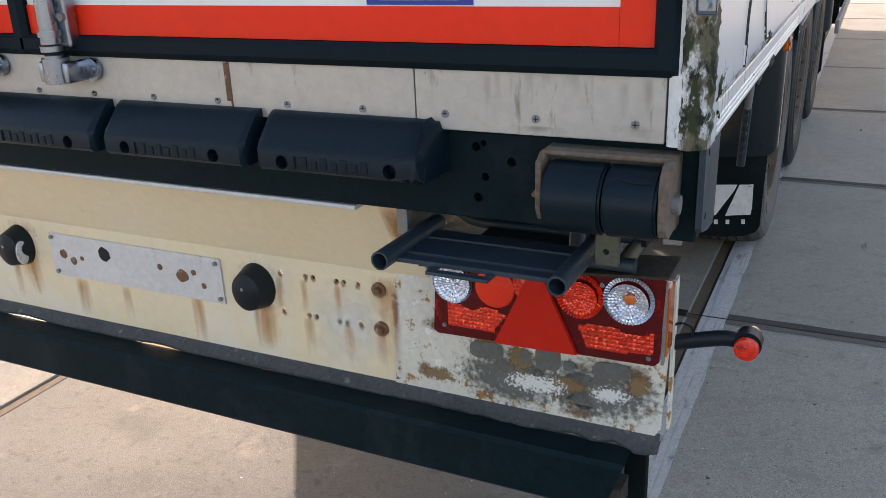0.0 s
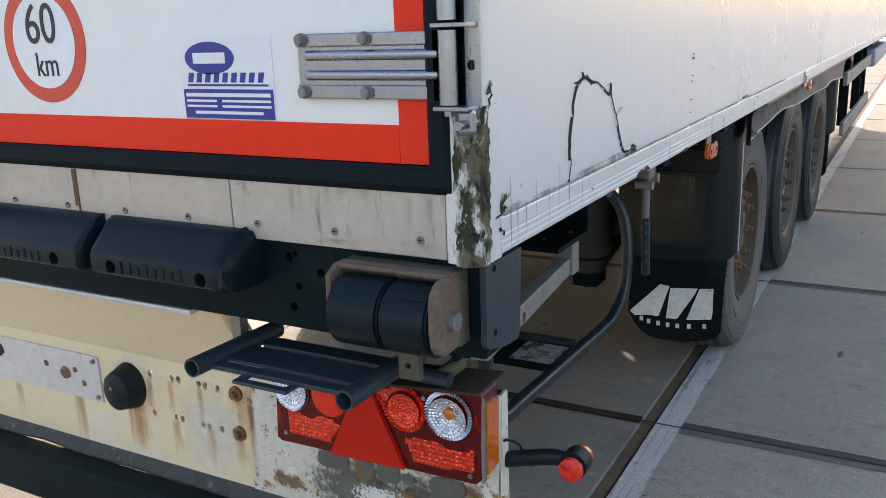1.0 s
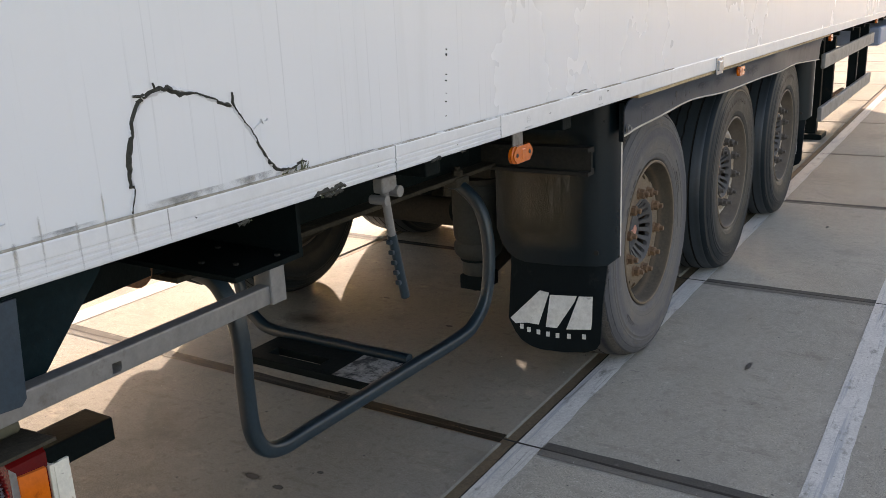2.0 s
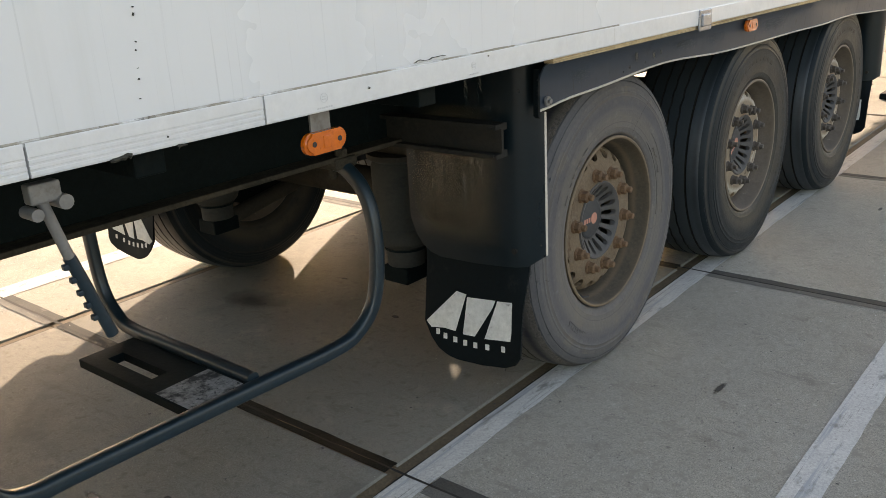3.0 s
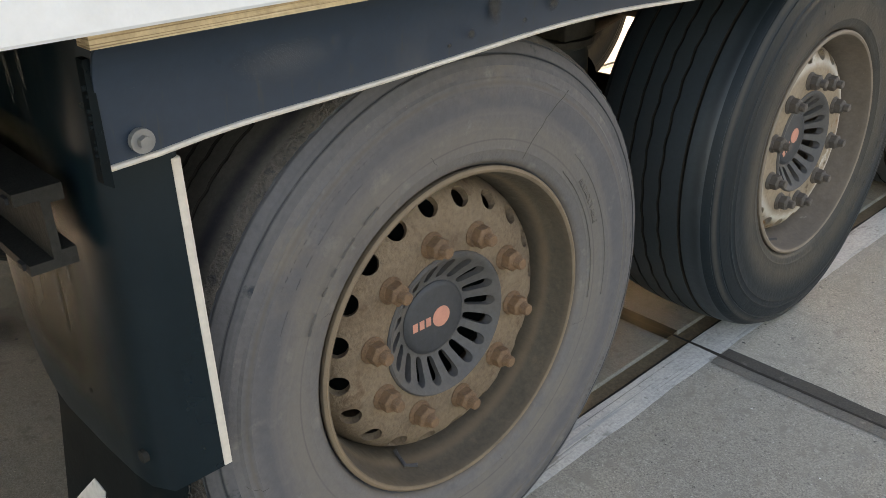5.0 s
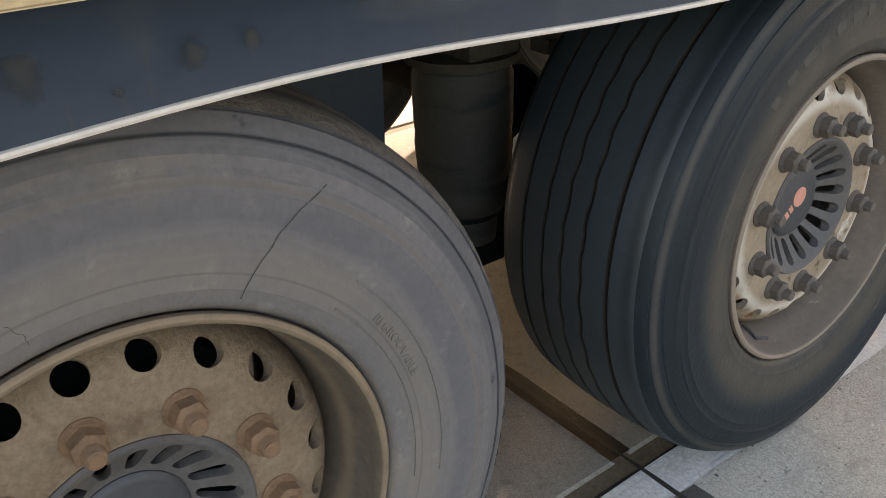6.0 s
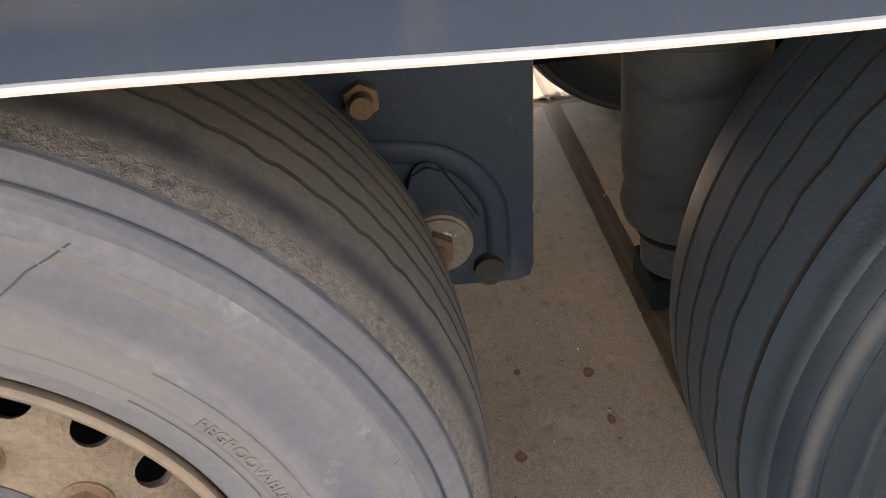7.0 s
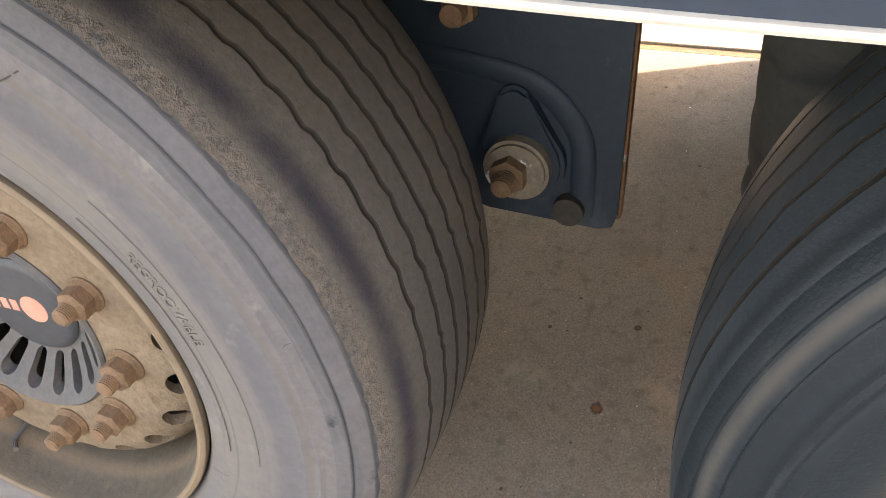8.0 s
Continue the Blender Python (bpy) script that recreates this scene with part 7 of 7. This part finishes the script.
def make_wheel(kind):
    """The rim with its tyre, hub, cap and nuts, about the x axis at its own centre."""
    dusty = kind == "dusty"
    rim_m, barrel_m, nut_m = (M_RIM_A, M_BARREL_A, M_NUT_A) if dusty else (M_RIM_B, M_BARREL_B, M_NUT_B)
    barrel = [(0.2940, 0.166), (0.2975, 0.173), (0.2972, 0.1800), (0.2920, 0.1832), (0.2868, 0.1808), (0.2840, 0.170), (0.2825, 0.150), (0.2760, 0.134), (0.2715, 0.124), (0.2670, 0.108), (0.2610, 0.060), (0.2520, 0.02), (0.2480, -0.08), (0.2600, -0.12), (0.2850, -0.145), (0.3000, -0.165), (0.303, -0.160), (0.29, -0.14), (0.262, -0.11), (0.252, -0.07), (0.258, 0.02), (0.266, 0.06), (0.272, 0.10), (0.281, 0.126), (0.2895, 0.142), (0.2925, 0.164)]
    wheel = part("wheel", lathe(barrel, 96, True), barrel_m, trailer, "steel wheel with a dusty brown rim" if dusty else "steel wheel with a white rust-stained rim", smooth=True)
    if dusty:
        grooves, zig = [(-0.115, 0.0055), (-0.075, 0.0052), (-0.035, 0.0060), (0.005, 0.0058), (0.042, 0.0052), (0.082, 0.0040)], []
        zig = [0.0025, 0.002, 0.0006, 0.0004, 0.0012, 0.0022]
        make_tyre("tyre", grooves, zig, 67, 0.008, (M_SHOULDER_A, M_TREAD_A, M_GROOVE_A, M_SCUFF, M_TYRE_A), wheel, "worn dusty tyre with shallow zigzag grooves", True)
    else:
        grooves, zig = [(-0.100, 0.0055), (-0.045, 0.0045), (0.0, 0.0045), (0.045, 0.0045), (0.100, 0.006)], [0.0, 0.0012, 0.0025, 0.0025, 0.0]
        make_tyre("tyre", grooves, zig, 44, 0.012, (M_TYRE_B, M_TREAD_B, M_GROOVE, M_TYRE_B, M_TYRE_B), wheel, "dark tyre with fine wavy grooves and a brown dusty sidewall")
    # dished disc with hand holes
    disc = [(r, x + 0.007) for r, x in [(0.265, 0.046), (0.261, 0.066), (0.254, 0.088), (0.243, 0.106), (0.229, 0.1185), (0.214, 0.1255), (0.200, 0.1280), (0.184, 0.1285), (0.137, 0.1285), (0.137, 0.1165), (0.182, 0.1165), (0.196, 0.1160), (0.208, 0.1130), (0.221, 0.1065), (0.233, 0.0955), (0.243, 0.080), (0.250, 0.062), (0.254, 0.044)]]
    cc = bmesh.new()
    for k in range(20):
        a = 2 * math.pi * k / 20 + 0.1
        u = Vector((0.0, math.cos(a), math.sin(a)))
        p = u * 0.2310 + Vector((0.1235, 0, 0))
        d = Vector((0.80, 0, 0)) + u * 0.60
        cyl(cc, p - d * 0.05, p + d * 0.05, 0.0188, 18)
    part("disc", cut(lathe(disc, 100, True), cc), rim_m, wheel, smooth=True)
    # hub with open slots
    hub = [(r, x + 0.007) for r, x in [(0.136, 0.117), (0.1365, 0.130), (0.133, 0.1335), (0.127, 0.132), (0.122, 0.126), (0.100, 0.108), (0.078, 0.092), (0.070, 0.092), (0.070, 0.074), (0.096, 0.090), (0.118, 0.106), (0.130, 0.110)]]
    cc = bmesh.new()
    for k in range(18):
        a = 2 * math.pi * k / 18
        u = Vector((0, math.cos(a), math.sin(a)))
        w = Vector((0, -math.sin(a), math.cos(a)))
        poly = []
        for j in range(7):
            b = -math.pi / 2 + math.pi * j / 6
            poly.append((0.1120 + 0.0105 * math.cos(b), 0.0105 * math.sin(b)))
        for j in range(7):
            b = math.pi / 2 + math.pi * j / 6
            poly.append((0.0845 + 0.0075 * math.cos(b), 0.0075 * math.sin(b)))
        lo = [cc.verts.new(u * p + w * q + Vector((0.05, 0, 0))) for p, q in poly]
        hi = [cc.verts.new(u * p + w * q + Vector((0.16, 0, 0))) for p, q in poly]
        cc.faces.new(lo[::-1])
        cc.faces.new(hi)
        for i in range(len(poly)):
            j = (i + 1) % len(poly)
            cc.faces.new((lo[i], lo[j], hi[j], hi[i]))
    part("hub", cut(lathe(hub, 80, True), cc), M_HUB, wheel, "dark iron hub with radial slots", smooth=True)
    bm = bmesh.new()
    cyl(bm, (-0.12, 0, 0), (0.045, 0, 0), 0.125, 40)
    cyl(bm, (-0.16, 0, 0), (0.04, 0, 0), 0.205, 48)
    part("brake_drum", bm, M_CHASSIS, wheel, smooth=True)
    cap = part("hub_cap", lathe([(0.0, 0.1065), (0.060, 0.1065), (0.066, 0.1052), (0.0705, 0.101), (0.071, 0.05)], 56), M_CAP, wheel, "dark plastic hub cap with a faded red mark", smooth=True)
    turn = Matrix.Rotation(radians(0 if dusty else 40), 4, "X")
    bm = cyl(bmesh.new(), (0.1055, 0.013, 0), (0.1073, 0.013, 0), 0.020, 28)
    bmesh.ops.transform(bm, matrix=turn, verts=bm.verts)
    part("red_disc", bm, M_LOGO, cap)
    for k in range(3):
        y = -0.054 + k * 0.0155
        bm = cube(0.1055, 0.107, y, y + 0.011, -0.0085, 0.0085)
        bmesh.ops.transform(bm, matrix=turn, verts=bm.verts)
        part("red_bar", bm, M_LOGO, cap)
    # nuts
    phase = radians(64.0) if dusty else radians(95.0)
    nut_mesh = None
    for k in range(10):
        a = phase - 2 * math.pi * k / 10
        if nut_mesh is None:
            bm = bmesh.new()
            rings_n = [(0.137, 0.0240, 0), (0.1405, 0.0240, 0), (0.142, 0.0225, 0), (0.146, 0.0205, 0), (0.1461, 0.0190, 1), (0.1625, 0.0190, 1), (0.1645, 0.0160, 0), (0.167, 0.0125, 0), (0.1672, 0.0105, 0)]
            for q in range(5):
                rings_n += [(0.168 + q * 0.0024, 0.0112, 0), (0.1692 + q * 0.0024, 0.0102, 0)]
            rings_n += [(0.1805, 0.0108, 0), (0.1825, 0.0085, 0)]
            prev = None
            for x, r, six in rings_n:
                ring = []
                for w in range(24):
                    an = 2 * math.pi * w / 24
                    rr = r * (0.9 / math.cos((an % (math.pi / 3)) - math.pi / 6) * 1.02 if six else 1.0)
                    ring.append(bm.verts.new((x, rr * math.cos(an), rr * math.sin(an))))
                if prev:
                    for w in range(24):
                        bm.faces.new((prev[w], prev[(w + 1) % 24], ring[(w + 1) % 24], ring[w]))
                prev = ring
            bm.faces.new(prev)
            nut = part("wheel_nut", bm, nut_m, wheel, "rusty wheel nut with stud" if dusty else "dark wheel nut with stud")
            nut_mesh = nut.data
        else:
            nut = new("wheel_nut", nut_mesh)
            nut.parent = wheel
        nut.matrix_basis = pose(-0.003, 0.1675 * math.cos(a), 0.1675 * math.sin(a), 17 * k)
    # valve
    bm = bmesh.new()
    tube(bm, [(0.10, 0.16, -0.205), (0.135, 0.168, -0.215), (0.15, 0.175, -0.20)], 0.004, seg=8)
    bmesh.ops.transform(bm, matrix=Matrix.Rotation(radians(-62), 4, "X"), verts=bm.verts)
    part("valve", bm, M_HUB, wheel, smooth=True)
    # sidewall marks
    tm = M_TYRE_MARK if dusty else M_TYRE_MARK_DARK
    if dusty:
        curved_text("REGROOVABLE", 0.0165, 0.352, 26, 0.1893, M_TYRE_A, wheel, "lettering")
        curved_text("385/65R22.5", 0.030, 0.395, 232, 0.1932, tm, wheel, "lettering")
        for r0, r1, a0, a1 in ((0.333, 0.3345, -10, 44), (0.371, 0.3725, -10, 44)):
            arc_bar(r0, r1, a0, a1, 0.1875 if r0 < 0.35 else 0.1915, M_TYRE_A, wheel)
        for a, w in ((156, 8), (146, 3.5), (141, 3.5), (136, 8), (126.5, 8)):
            outline_bar(0.345, 0.398, a, a - w * 0.72, 0.1930, M_TYRE_A, wheel)
        for k in range(18):
            arc_bar(0.412, 0.420, 147 - k * 1.9, 147 - k * 1.9 - 1.1, 0.1925, M_TYRE_A, wheel, thick=0.0012)
        for k in range(26):
            arc_bar(0.43, 0.46, -30 - k * 2.2, -30 - k * 2.2 - 0.9, 0.187, tm, wheel)
        # hairline splits in the rubber
        rnd2 = random.Random(6)
        for a, r0, r1, da in ((64, 0.315, 0.45, -7), (16, 0.45, 0.475, 3), (100, 0.32, 0.35, 2), (-20, 0.31, 0.34, 3), (190, 0.42, 0.45, -3), (-75, 0.32, 0.36, 4), (150, 0.31, 0.33, 2)):
            bm = bmesh.new()
            rows = []
            for k in range(10):
                t = k / 9
                r = r0 + (r1 - r0) * t
                an = radians(a + da * t * t + rnd2.uniform(-0.3, 0.3))
                xx = np.interp(r, [0.302, 0.312, 0.322, 0.328, 0.345, 0.375, 0.405, 0.428, 0.448, 0.470, 0.492], [0.1755, 0.1825, 0.1842, 0.1864, 0.188, 0.1918, 0.1932, 0.1932, 0.189, 0.183, 0.174]) + 0.0006
                rows.append([bm.verts.new((xx, r * math.cos(an + s), r * math.sin(an + s))) for s in ((-0.0022, 0.0022) if r0 == 0.315 else (-0.0010, 0.0010))])
            for p, q in zip(rows, rows[1:]):
                bm.faces.new((p[0], p[1], q[1], q[0]))
            part("hairline_split", bm, M_SPLIT, wheel)
    else:
        curved_text("385/65R22.5", 0.034, 0.412, 258, 0.1925, tm, wheel, "lettering")
        arc_bar(0.368, 0.402, 172, 146, 0.1905, tm, wheel)
        for k in range(11):
            arc_bar(0.376, 0.410 - 0.008 * (k * 5 % 3), 135 - k * 6.6, 135 - k * 6.6 - 3.0 - 0.9 * (k * 7 % 3), 0.1918, tm, wheel, thick=0.0018)
        for k in range(14):
            arc_bar(0.376, 0.408 - 0.007 * (k * 5 % 3), 30 - k * 6.0, 30 - k * 6.0 - 2.6 - 0.8 * (k * 7 % 3), 0.1918, tm, wheel, thick=0.0018)
        for k in range(6):
            arc_bar(0.345, 0.356, 262 + k * 6.5, 262 + k * 6.5 + 4.5, 0.188, tm, wheel)
    return wheel


WX = -0.140 - HALF
wheel_a = make_wheel("dusty")
wheel_a.matrix_basis = pose(WX, AXLES[0] + 0.006, HUB_Z - 0.002)
wheel_b = make_wheel("white")
wheel_b.matrix_basis = pose(WX, AXLES[1], HUB_Z)
copy_thing(wheel_b, pose(WX, AXLES[2], HUB_Z))
for y in AXLES:
    copy_thing(wheel_b, pose(-WIDTH - WX, y, HUB_Z, 0, 0, 180))

# ---- axles, hangers and air springs ----
for y in AXLES:
    bm = bmesh.new()
    cyl(bm, (-0.50, y, HUB_Z), (-WIDTH + 0.50, y, HUB_Z), 0.066, 28)
    axle = part("axle", bm, M_AXLE, trailer, "dusty axle tube", smooth=True)
    for sx in (1, -1):
        def X(x):
            return x if sx == 1 else -WIDTH - x
        def bx(nm, x0, x1, y0, y1, z0, z1, material, par, label="", bev=0.004):
            a, b = sorted((X(x0), X(x1)))
            return part(nm, cube(a, b, y0, y1, z0, z1, bev), material, par, label)
        # hanger plate in front of the axle
        yf = y + 0.535
        bm = bmesh.new()
        poly = [(yf - 0.26, 0.90), (yf - 0.235, 0.62), (yf - 0.19, 0.50), (yf - 0.14, 0.476), (yf - 0.075, 0.454), (yf + 0.085, 0.444), (yf + 0.104, 0.450), (yf + 0.110, 0.469), (yf + 0.125, 0.90)]
        prism(bm, poly, "x", X(-0.652), X(-0.662))
        hanger = part("hanger", bm, M_HANGER, trailer, "blue-black pressed steel axle hanger")
        bm = bmesh.new()
        prism(bm, [(yf + 0.104, 0.456), (yf + 0.113, 0.460), (yf + 0.1285, 0.90), (yf + 0.116, 0.90)], "x", X(-0.6625), X(-0.682))
        part("side_flange", bm, M_RUSTY, hanger)
        bm = bmesh.new()
        prism(bm, [(p - 0.05, q) for p, q in poly], "x", X(-0.762), X(-0.772))
        part("inner_plate", bm, M_HANGER, hanger)
        # raised pressing round the pivot
        bm = bmesh.new()
        tube(bm, smooth_path([(X(-0.651), yf - 0.20, 0.684), (X(-0.650), yf - 0.10, 0.679), (X(-0.650), yf + 0.0, 0.656), (X(-0.650), yf + 0.055, 0.594), (X(-0.650), yf + 0.062, 0.524), (X(-0.651), yf + 0.060, 0.464)], 6), 0.006, 0.017, 12)
        part("pressing", bm, M_HANGER, hanger, smooth=True)
        c = (yf - 0.022, 0.545)
        bm = bmesh.new()
        drop = [(c[0] + 0.062 * math.cos(t), c[1] + 0.062 * math.sin(t)) for t in [math.radians(v) for v in range(-200, 21, 20)]] + [(c[0] - 0.006 + 0.022 * math.cos(t), c[1] + 0.092 + 0.022 * math.sin(t)) for t in [math.radians(v) for v in range(20, 161, 20)]]
        prism(bm, drop, "x", X(-0.652), X(-0.634))
        bmesh.ops.bevel(bm, geom=[e for e in bm.edges if all(abs(v.co.x - X(-0.634)) < 1e-5 for v in e.verts)], offset=0.006, segments=2, affect="EDGES")
        part("cam_plate", bm, M_HANGER, hanger, smooth=True)
        bm = bmesh.new()
        cyl(bm, (X(-0.636), *c), (X(-0.617), *c), 0.046, 36)
        cyl(bm, (X(-0.617), *c), (X(-0.612), *c), 0.041, 36)
        part("bush", bm, M_BUSH, hanger, "worn pivot bush with white paint remains", smooth=True)
        bm = bmesh.new()
        cyl(bm, (X(-0.614), c[0] - 0.006, c[1]), (X(-0.594), c[0] - 0.006, c[1]), 0.026, 6)
        cyl(bm, (X(-0.596), c[0] - 0.006, c[1]), (X(-0.568), c[0] - 0.006, c[1]), 0.0135, 16)
        for j in range(6):
            cyl(bm, (X(-0.596 + j * 0.0045), c[0] - 0.006, c[1]), (X(-0.594 + j * 0.0045), c[0] - 0.006, c[1]), 0.0148, 16)
        part("pivot_bolt", bm, M_NUT_A, hanger)
        bm = bmesh.new()
        cyl(bm, (X(-0.652), yf - 0.098, 0.757), (X(-0.634), yf - 0.098, 0.757), 0.024, 6)
        cyl(bm, (X(-0.634), yf - 0.098, 0.757), (X(-0.612), yf - 0.098, 0.757), 0.015, 16)
        part("bolt", bm, M_NUT_A, hanger)
        part("lug", cyl(bmesh.new(), (X(-0.652), yf + 0.045, 0.476), (X(-0.634), yf + 0.045, 0.476), 0.022, 20), M_AXLE, hanger, smooth=True)
        # trailing arm
        bm = bmesh.new()
        pth = [(X(-0.745), yf - 0.03, 0.527), (X(-0.745), y + 0.25, 0.49), (X(-0.745), y, 0.43), (X(-0.74), y - 0.25, 0.385), (X(-0.735), y - 0.45, 0.345)]
        tube(bm, smooth_path(pth, 5), 0.04, 0.032, 12)
        part("trailing_arm", bm, M_AXLE, axle, smooth=True)
        # air spring behind the axle
        ys = y - 0.405
        xs = X(-0.735)
        bm = lathe([(0.0, 0.385), (0.066, 0.385), (0.068, 0.445), (0.064, 0.452), (0.080, 0.457), (0.094, 0.472), (0.100, 0.495), (0.097, 0.513), (0.090, 0.524), (0.097, 0.545), (0.1005, 0.60), (0.0985, 0.625), (0.1005, 0.65), (0.101, 0.742), (0.093, 0.760), (0.100, 0.764), (0.102, 0.772), (0.0, 0.774)], 40)
        for v in bm.verts:
            v.co = Vector((xs + v.co.y, ys + v.co.z, v.co.x))
        spring = part("air_spring", bm, M_BELLOWS, trailer, "dusty rubber air spring", smooth=True)
        bm = bmesh.new()
        cyl(bm, (xs, ys, 0.772), (xs, ys, 0.788), 0.114, 36)
        box(bm, xs - 0.10, xs + 0.10, ys - 0.06, ys + 0.06, 0.79, 0.87, 0.004)
        part("top_plate", bm, M_AXLE, spring)
        part("foot", cube(xs - 0.055, xs + 0.055, ys - 0.065, ys + 0.065, 0.325, 0.385, 0.006), M_CHASSIS, spring)
        part("clamp_ring", lathe([(0.068, 0.449), (0.074, 0.451), (0.074, 0.443), (0.068, 0.441)], 36, True), M_CHASSIS, spring).matrix_basis = pose(xs, ys, 0, 0, -90, 0)
        # brake chamber
        bm = bmesh.new()
        cyl(bm, (X(-0.86), y - 0.13, 0.60), (X(-0.86), y - 0.30, 0.60), 0.075, 24)
        cyl(bm, (X(-0.86), y - 0.20, 0.60), (X(-0.86), y - 0.22, 0.60), 0.085, 24)
        part("brake_chamber", bm, M_CHASSIS, axle, smooth=True)

# ---- side guard and landing legs ahead of the axles ----
for s in (1, -1):
    def X(x):
        return x if s == 1 else -WIDTH - x
    # the unseen left upper rail is raised to block a stray sun spot
    for z in (0.875 if s == 1 else 0.955, 0.500):
        a, b = sorted((X(-0.045), X(-0.075)))
        part("side_guard_rail", cube(a, b, 6.25 if s == 1 else 6.45, 9.0, z, z + 0.10, 0.006), M_GALV, trailer, "grey aluminium side guard rail")
    for y in (6.9, 8.2, 8.85):
        a, b = sorted((X(-0.078), X(-0.15)))
        part("guard_post", cube(a, b, y - 0.03, y + 0.03, 0.50, 1.06, 0.004), M_CHASSIS, trailer)
    a, b = sorted((X(-0.42), X(-0.56)))
    leg = part("landing_leg", cube(a, b, 8.55, 8.70, 0.20, 1.05, 0.006), M_CHASSIS, trailer, "dark steel landing leg")
    part("foot", cube(a - 0.05, b + 0.05, 8.48, 8.78, 0.0, 0.05, 0.01), M_CHASSIS, leg)
    part("inner_leg", cube(a + 0.02, b - 0.02, 8.57, 8.68, 0.05, 0.21), M_CHASSIS, leg)
stay("stay", (-0.49, 8.62, 0.30), (-0.30, 9.1, 0.42), 0.03, 0.03, M_RUSTY, "rusty leg brace")
part("pallet_box", cube(-0.52, -0.03, 9.4, 11.6, 0.82, 1.0, 0.02), M_BLUEBOX, trailer, "blue-grey storage box under the body")

# ---- painted lines, stains and marks on the ground ----
lines = []
for x0, x1, lab in ((-0.270, -0.180, "worn white painted line beside a joint"), (0.618, 0.718, "worn white painted line"), (-2.90, -2.76, "worn white painted line")):
    bm = bmesh.new()
    n = 900
    rows = []
    for i in range(n + 1):
        y = -7.5 + 38 * i / n
        rows.append((bm.verts.new((x0 + 0.002 * noise.noise((y * 6, x0, 0)), y, 0.0022)), bm.verts.new((x1 + 0.007 * noise.noise((y * 4, x1, 2)) + 0.004 * noise.noise((y * 17, x1, 6)), y, 0.0022))))
    for a, b in zip(rows, rows[1:]):
        bm.faces.new((a[0], a[1], b[1], b[0]))
    lines.append(tagged(part("painted_line", bm, M_LINE), lab, "road marking", kind="structure"))


def blot(name, x, y, rx, ry, material, label, seed, z=0.003):
    rnd = random.Random(seed)
    bm = bmesh.new()
    ring = [bm.verts.new((x + rx * rnd.uniform(0.65, 1.1) * math.cos(k * 0.349), y + ry * rnd.uniform(0.65, 1.1) * math.sin(k * 0.349), z)) for k in range(18)]
    bm.faces.new(ring)
    return tagged(part(name, bm, material), label, "stain", kind="structure")


for k, (x, y, rx, ry) in enumerate(((0.267, 2.892, 0.012, 0.05), (0.20, 5.2, 0.01, 0.04), (0.62, 6.9, 0.012, 0.05), (-0.93, 1.33, 0.05, 0.018), (-0.80, 1.22, 0.035, 0.014), (-1.72, 2.55, 0.16, 0.10), (-1.55, 2.95, 0.02, 0.01), (-1.05, 2.75, 0.02, 0.012), (-1.055, 1.96, 0.03, 0.013), (-1.082, 1.902, 0.014, 0.01), (-0.812, 1.316, 0.02, 0.012), (-0.75, 1.45, 0.012, 0.009))):
    blot("oil_stain", x, y, rx * 1.3, ry * 1.3, M_OIL if rx < 0.1 else M_OIL_SOFT, "dark oil stain on the concrete", k)
for k, (x, y, rx, ry) in enumerate(((-0.92, 3.69, 0.025, 0.018), (-0.72, 3.52, 0.028, 0.02), (-0.78, 3.70, 0.03, 0.016), (-0.95, 3.55, 0.018, 0.012))):
    blot("rust_stain", x, y, rx * 0.8, ry * 0.8, M_RUSTDROP, "brown rust drip on the concrete", 30 + k)

# dark specks and pale chips scattered over the concrete
for nm, n, seed, r0, r1, material in (("dark_speck", 420, 61, 0.0015, 0.0055, M_STAIN), ("pale_chip", 220, 62, 0.0012, 0.0032, M_MARK)):
    rnd = random.Random(seed)
    bm = bmesh.new()
    for k in range(n):
        x, y, r = rnd.uniform(-2.4, 1.6), rnd.uniform(-1.2, 6.5), rnd.uniform(r0, r1) ** 1.0
        k0 = rnd.uniform(0.5, 1.6)
        bm.faces.new([bm.verts.new((x + r * k0 * rnd.uniform(0.7, 1.1) * math.cos(q * 1.047), y + r * rnd.uniform(0.7, 1.1) * math.sin(q * 1.047), 0.0022)) for q in range(6)])
    tagged(part(nm, bm, material, pavement), kind="stuff")

# ---- concrete slabs ----
def slab_mesh(w, d):
    bm = bmesh.new()
    b = 0.006
    lo = [bm.verts.new((x, y, -0.04)) for x, y in ((0, 0), (w, 0), (w, d), (0, d))]
    mid = [bm.verts.new((x, y, -0.005)) for x, y in ((0, 0), (w, 0), (w, d), (0, d))]
    top = [bm.verts.new((x, y, 0.0)) for x, y in ((b, b), (w - b, b), (w - b, d - b), (b, d - b))]
    for r, q in ((lo, mid), (mid, top)):
        for i in range(4):
            bm.faces.new((r[i], r[(i + 1) % 4], q[(i + 1) % 4], q[i]))
    bm.faces.new(top)
    me = bpy.data.meshes.new("slab")
    bm.to_mesh(me)
    bm.free()
    me.materials.append(M_CONCRETE)
    return me


JOINT_Y = 0.045
slab = slab_mesh(PITCH - GAP, PITCH - JOINT_Y)
# bay slabs: the trailer's shade in their colour, plus oil and brown dust
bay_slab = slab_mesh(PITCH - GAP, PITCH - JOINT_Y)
bay_slab.materials[0] = M_BAY_SHADED
for i in range(-6, 6):
    for j in range(-4, 14):
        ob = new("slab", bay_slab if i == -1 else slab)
        ob.parent = pavement
        ob.matrix_basis = pose(X_JOINT + GAP / 2 + i * PITCH, Y_JOINT + JOINT_Y / 2 + j * PITCH, 0)
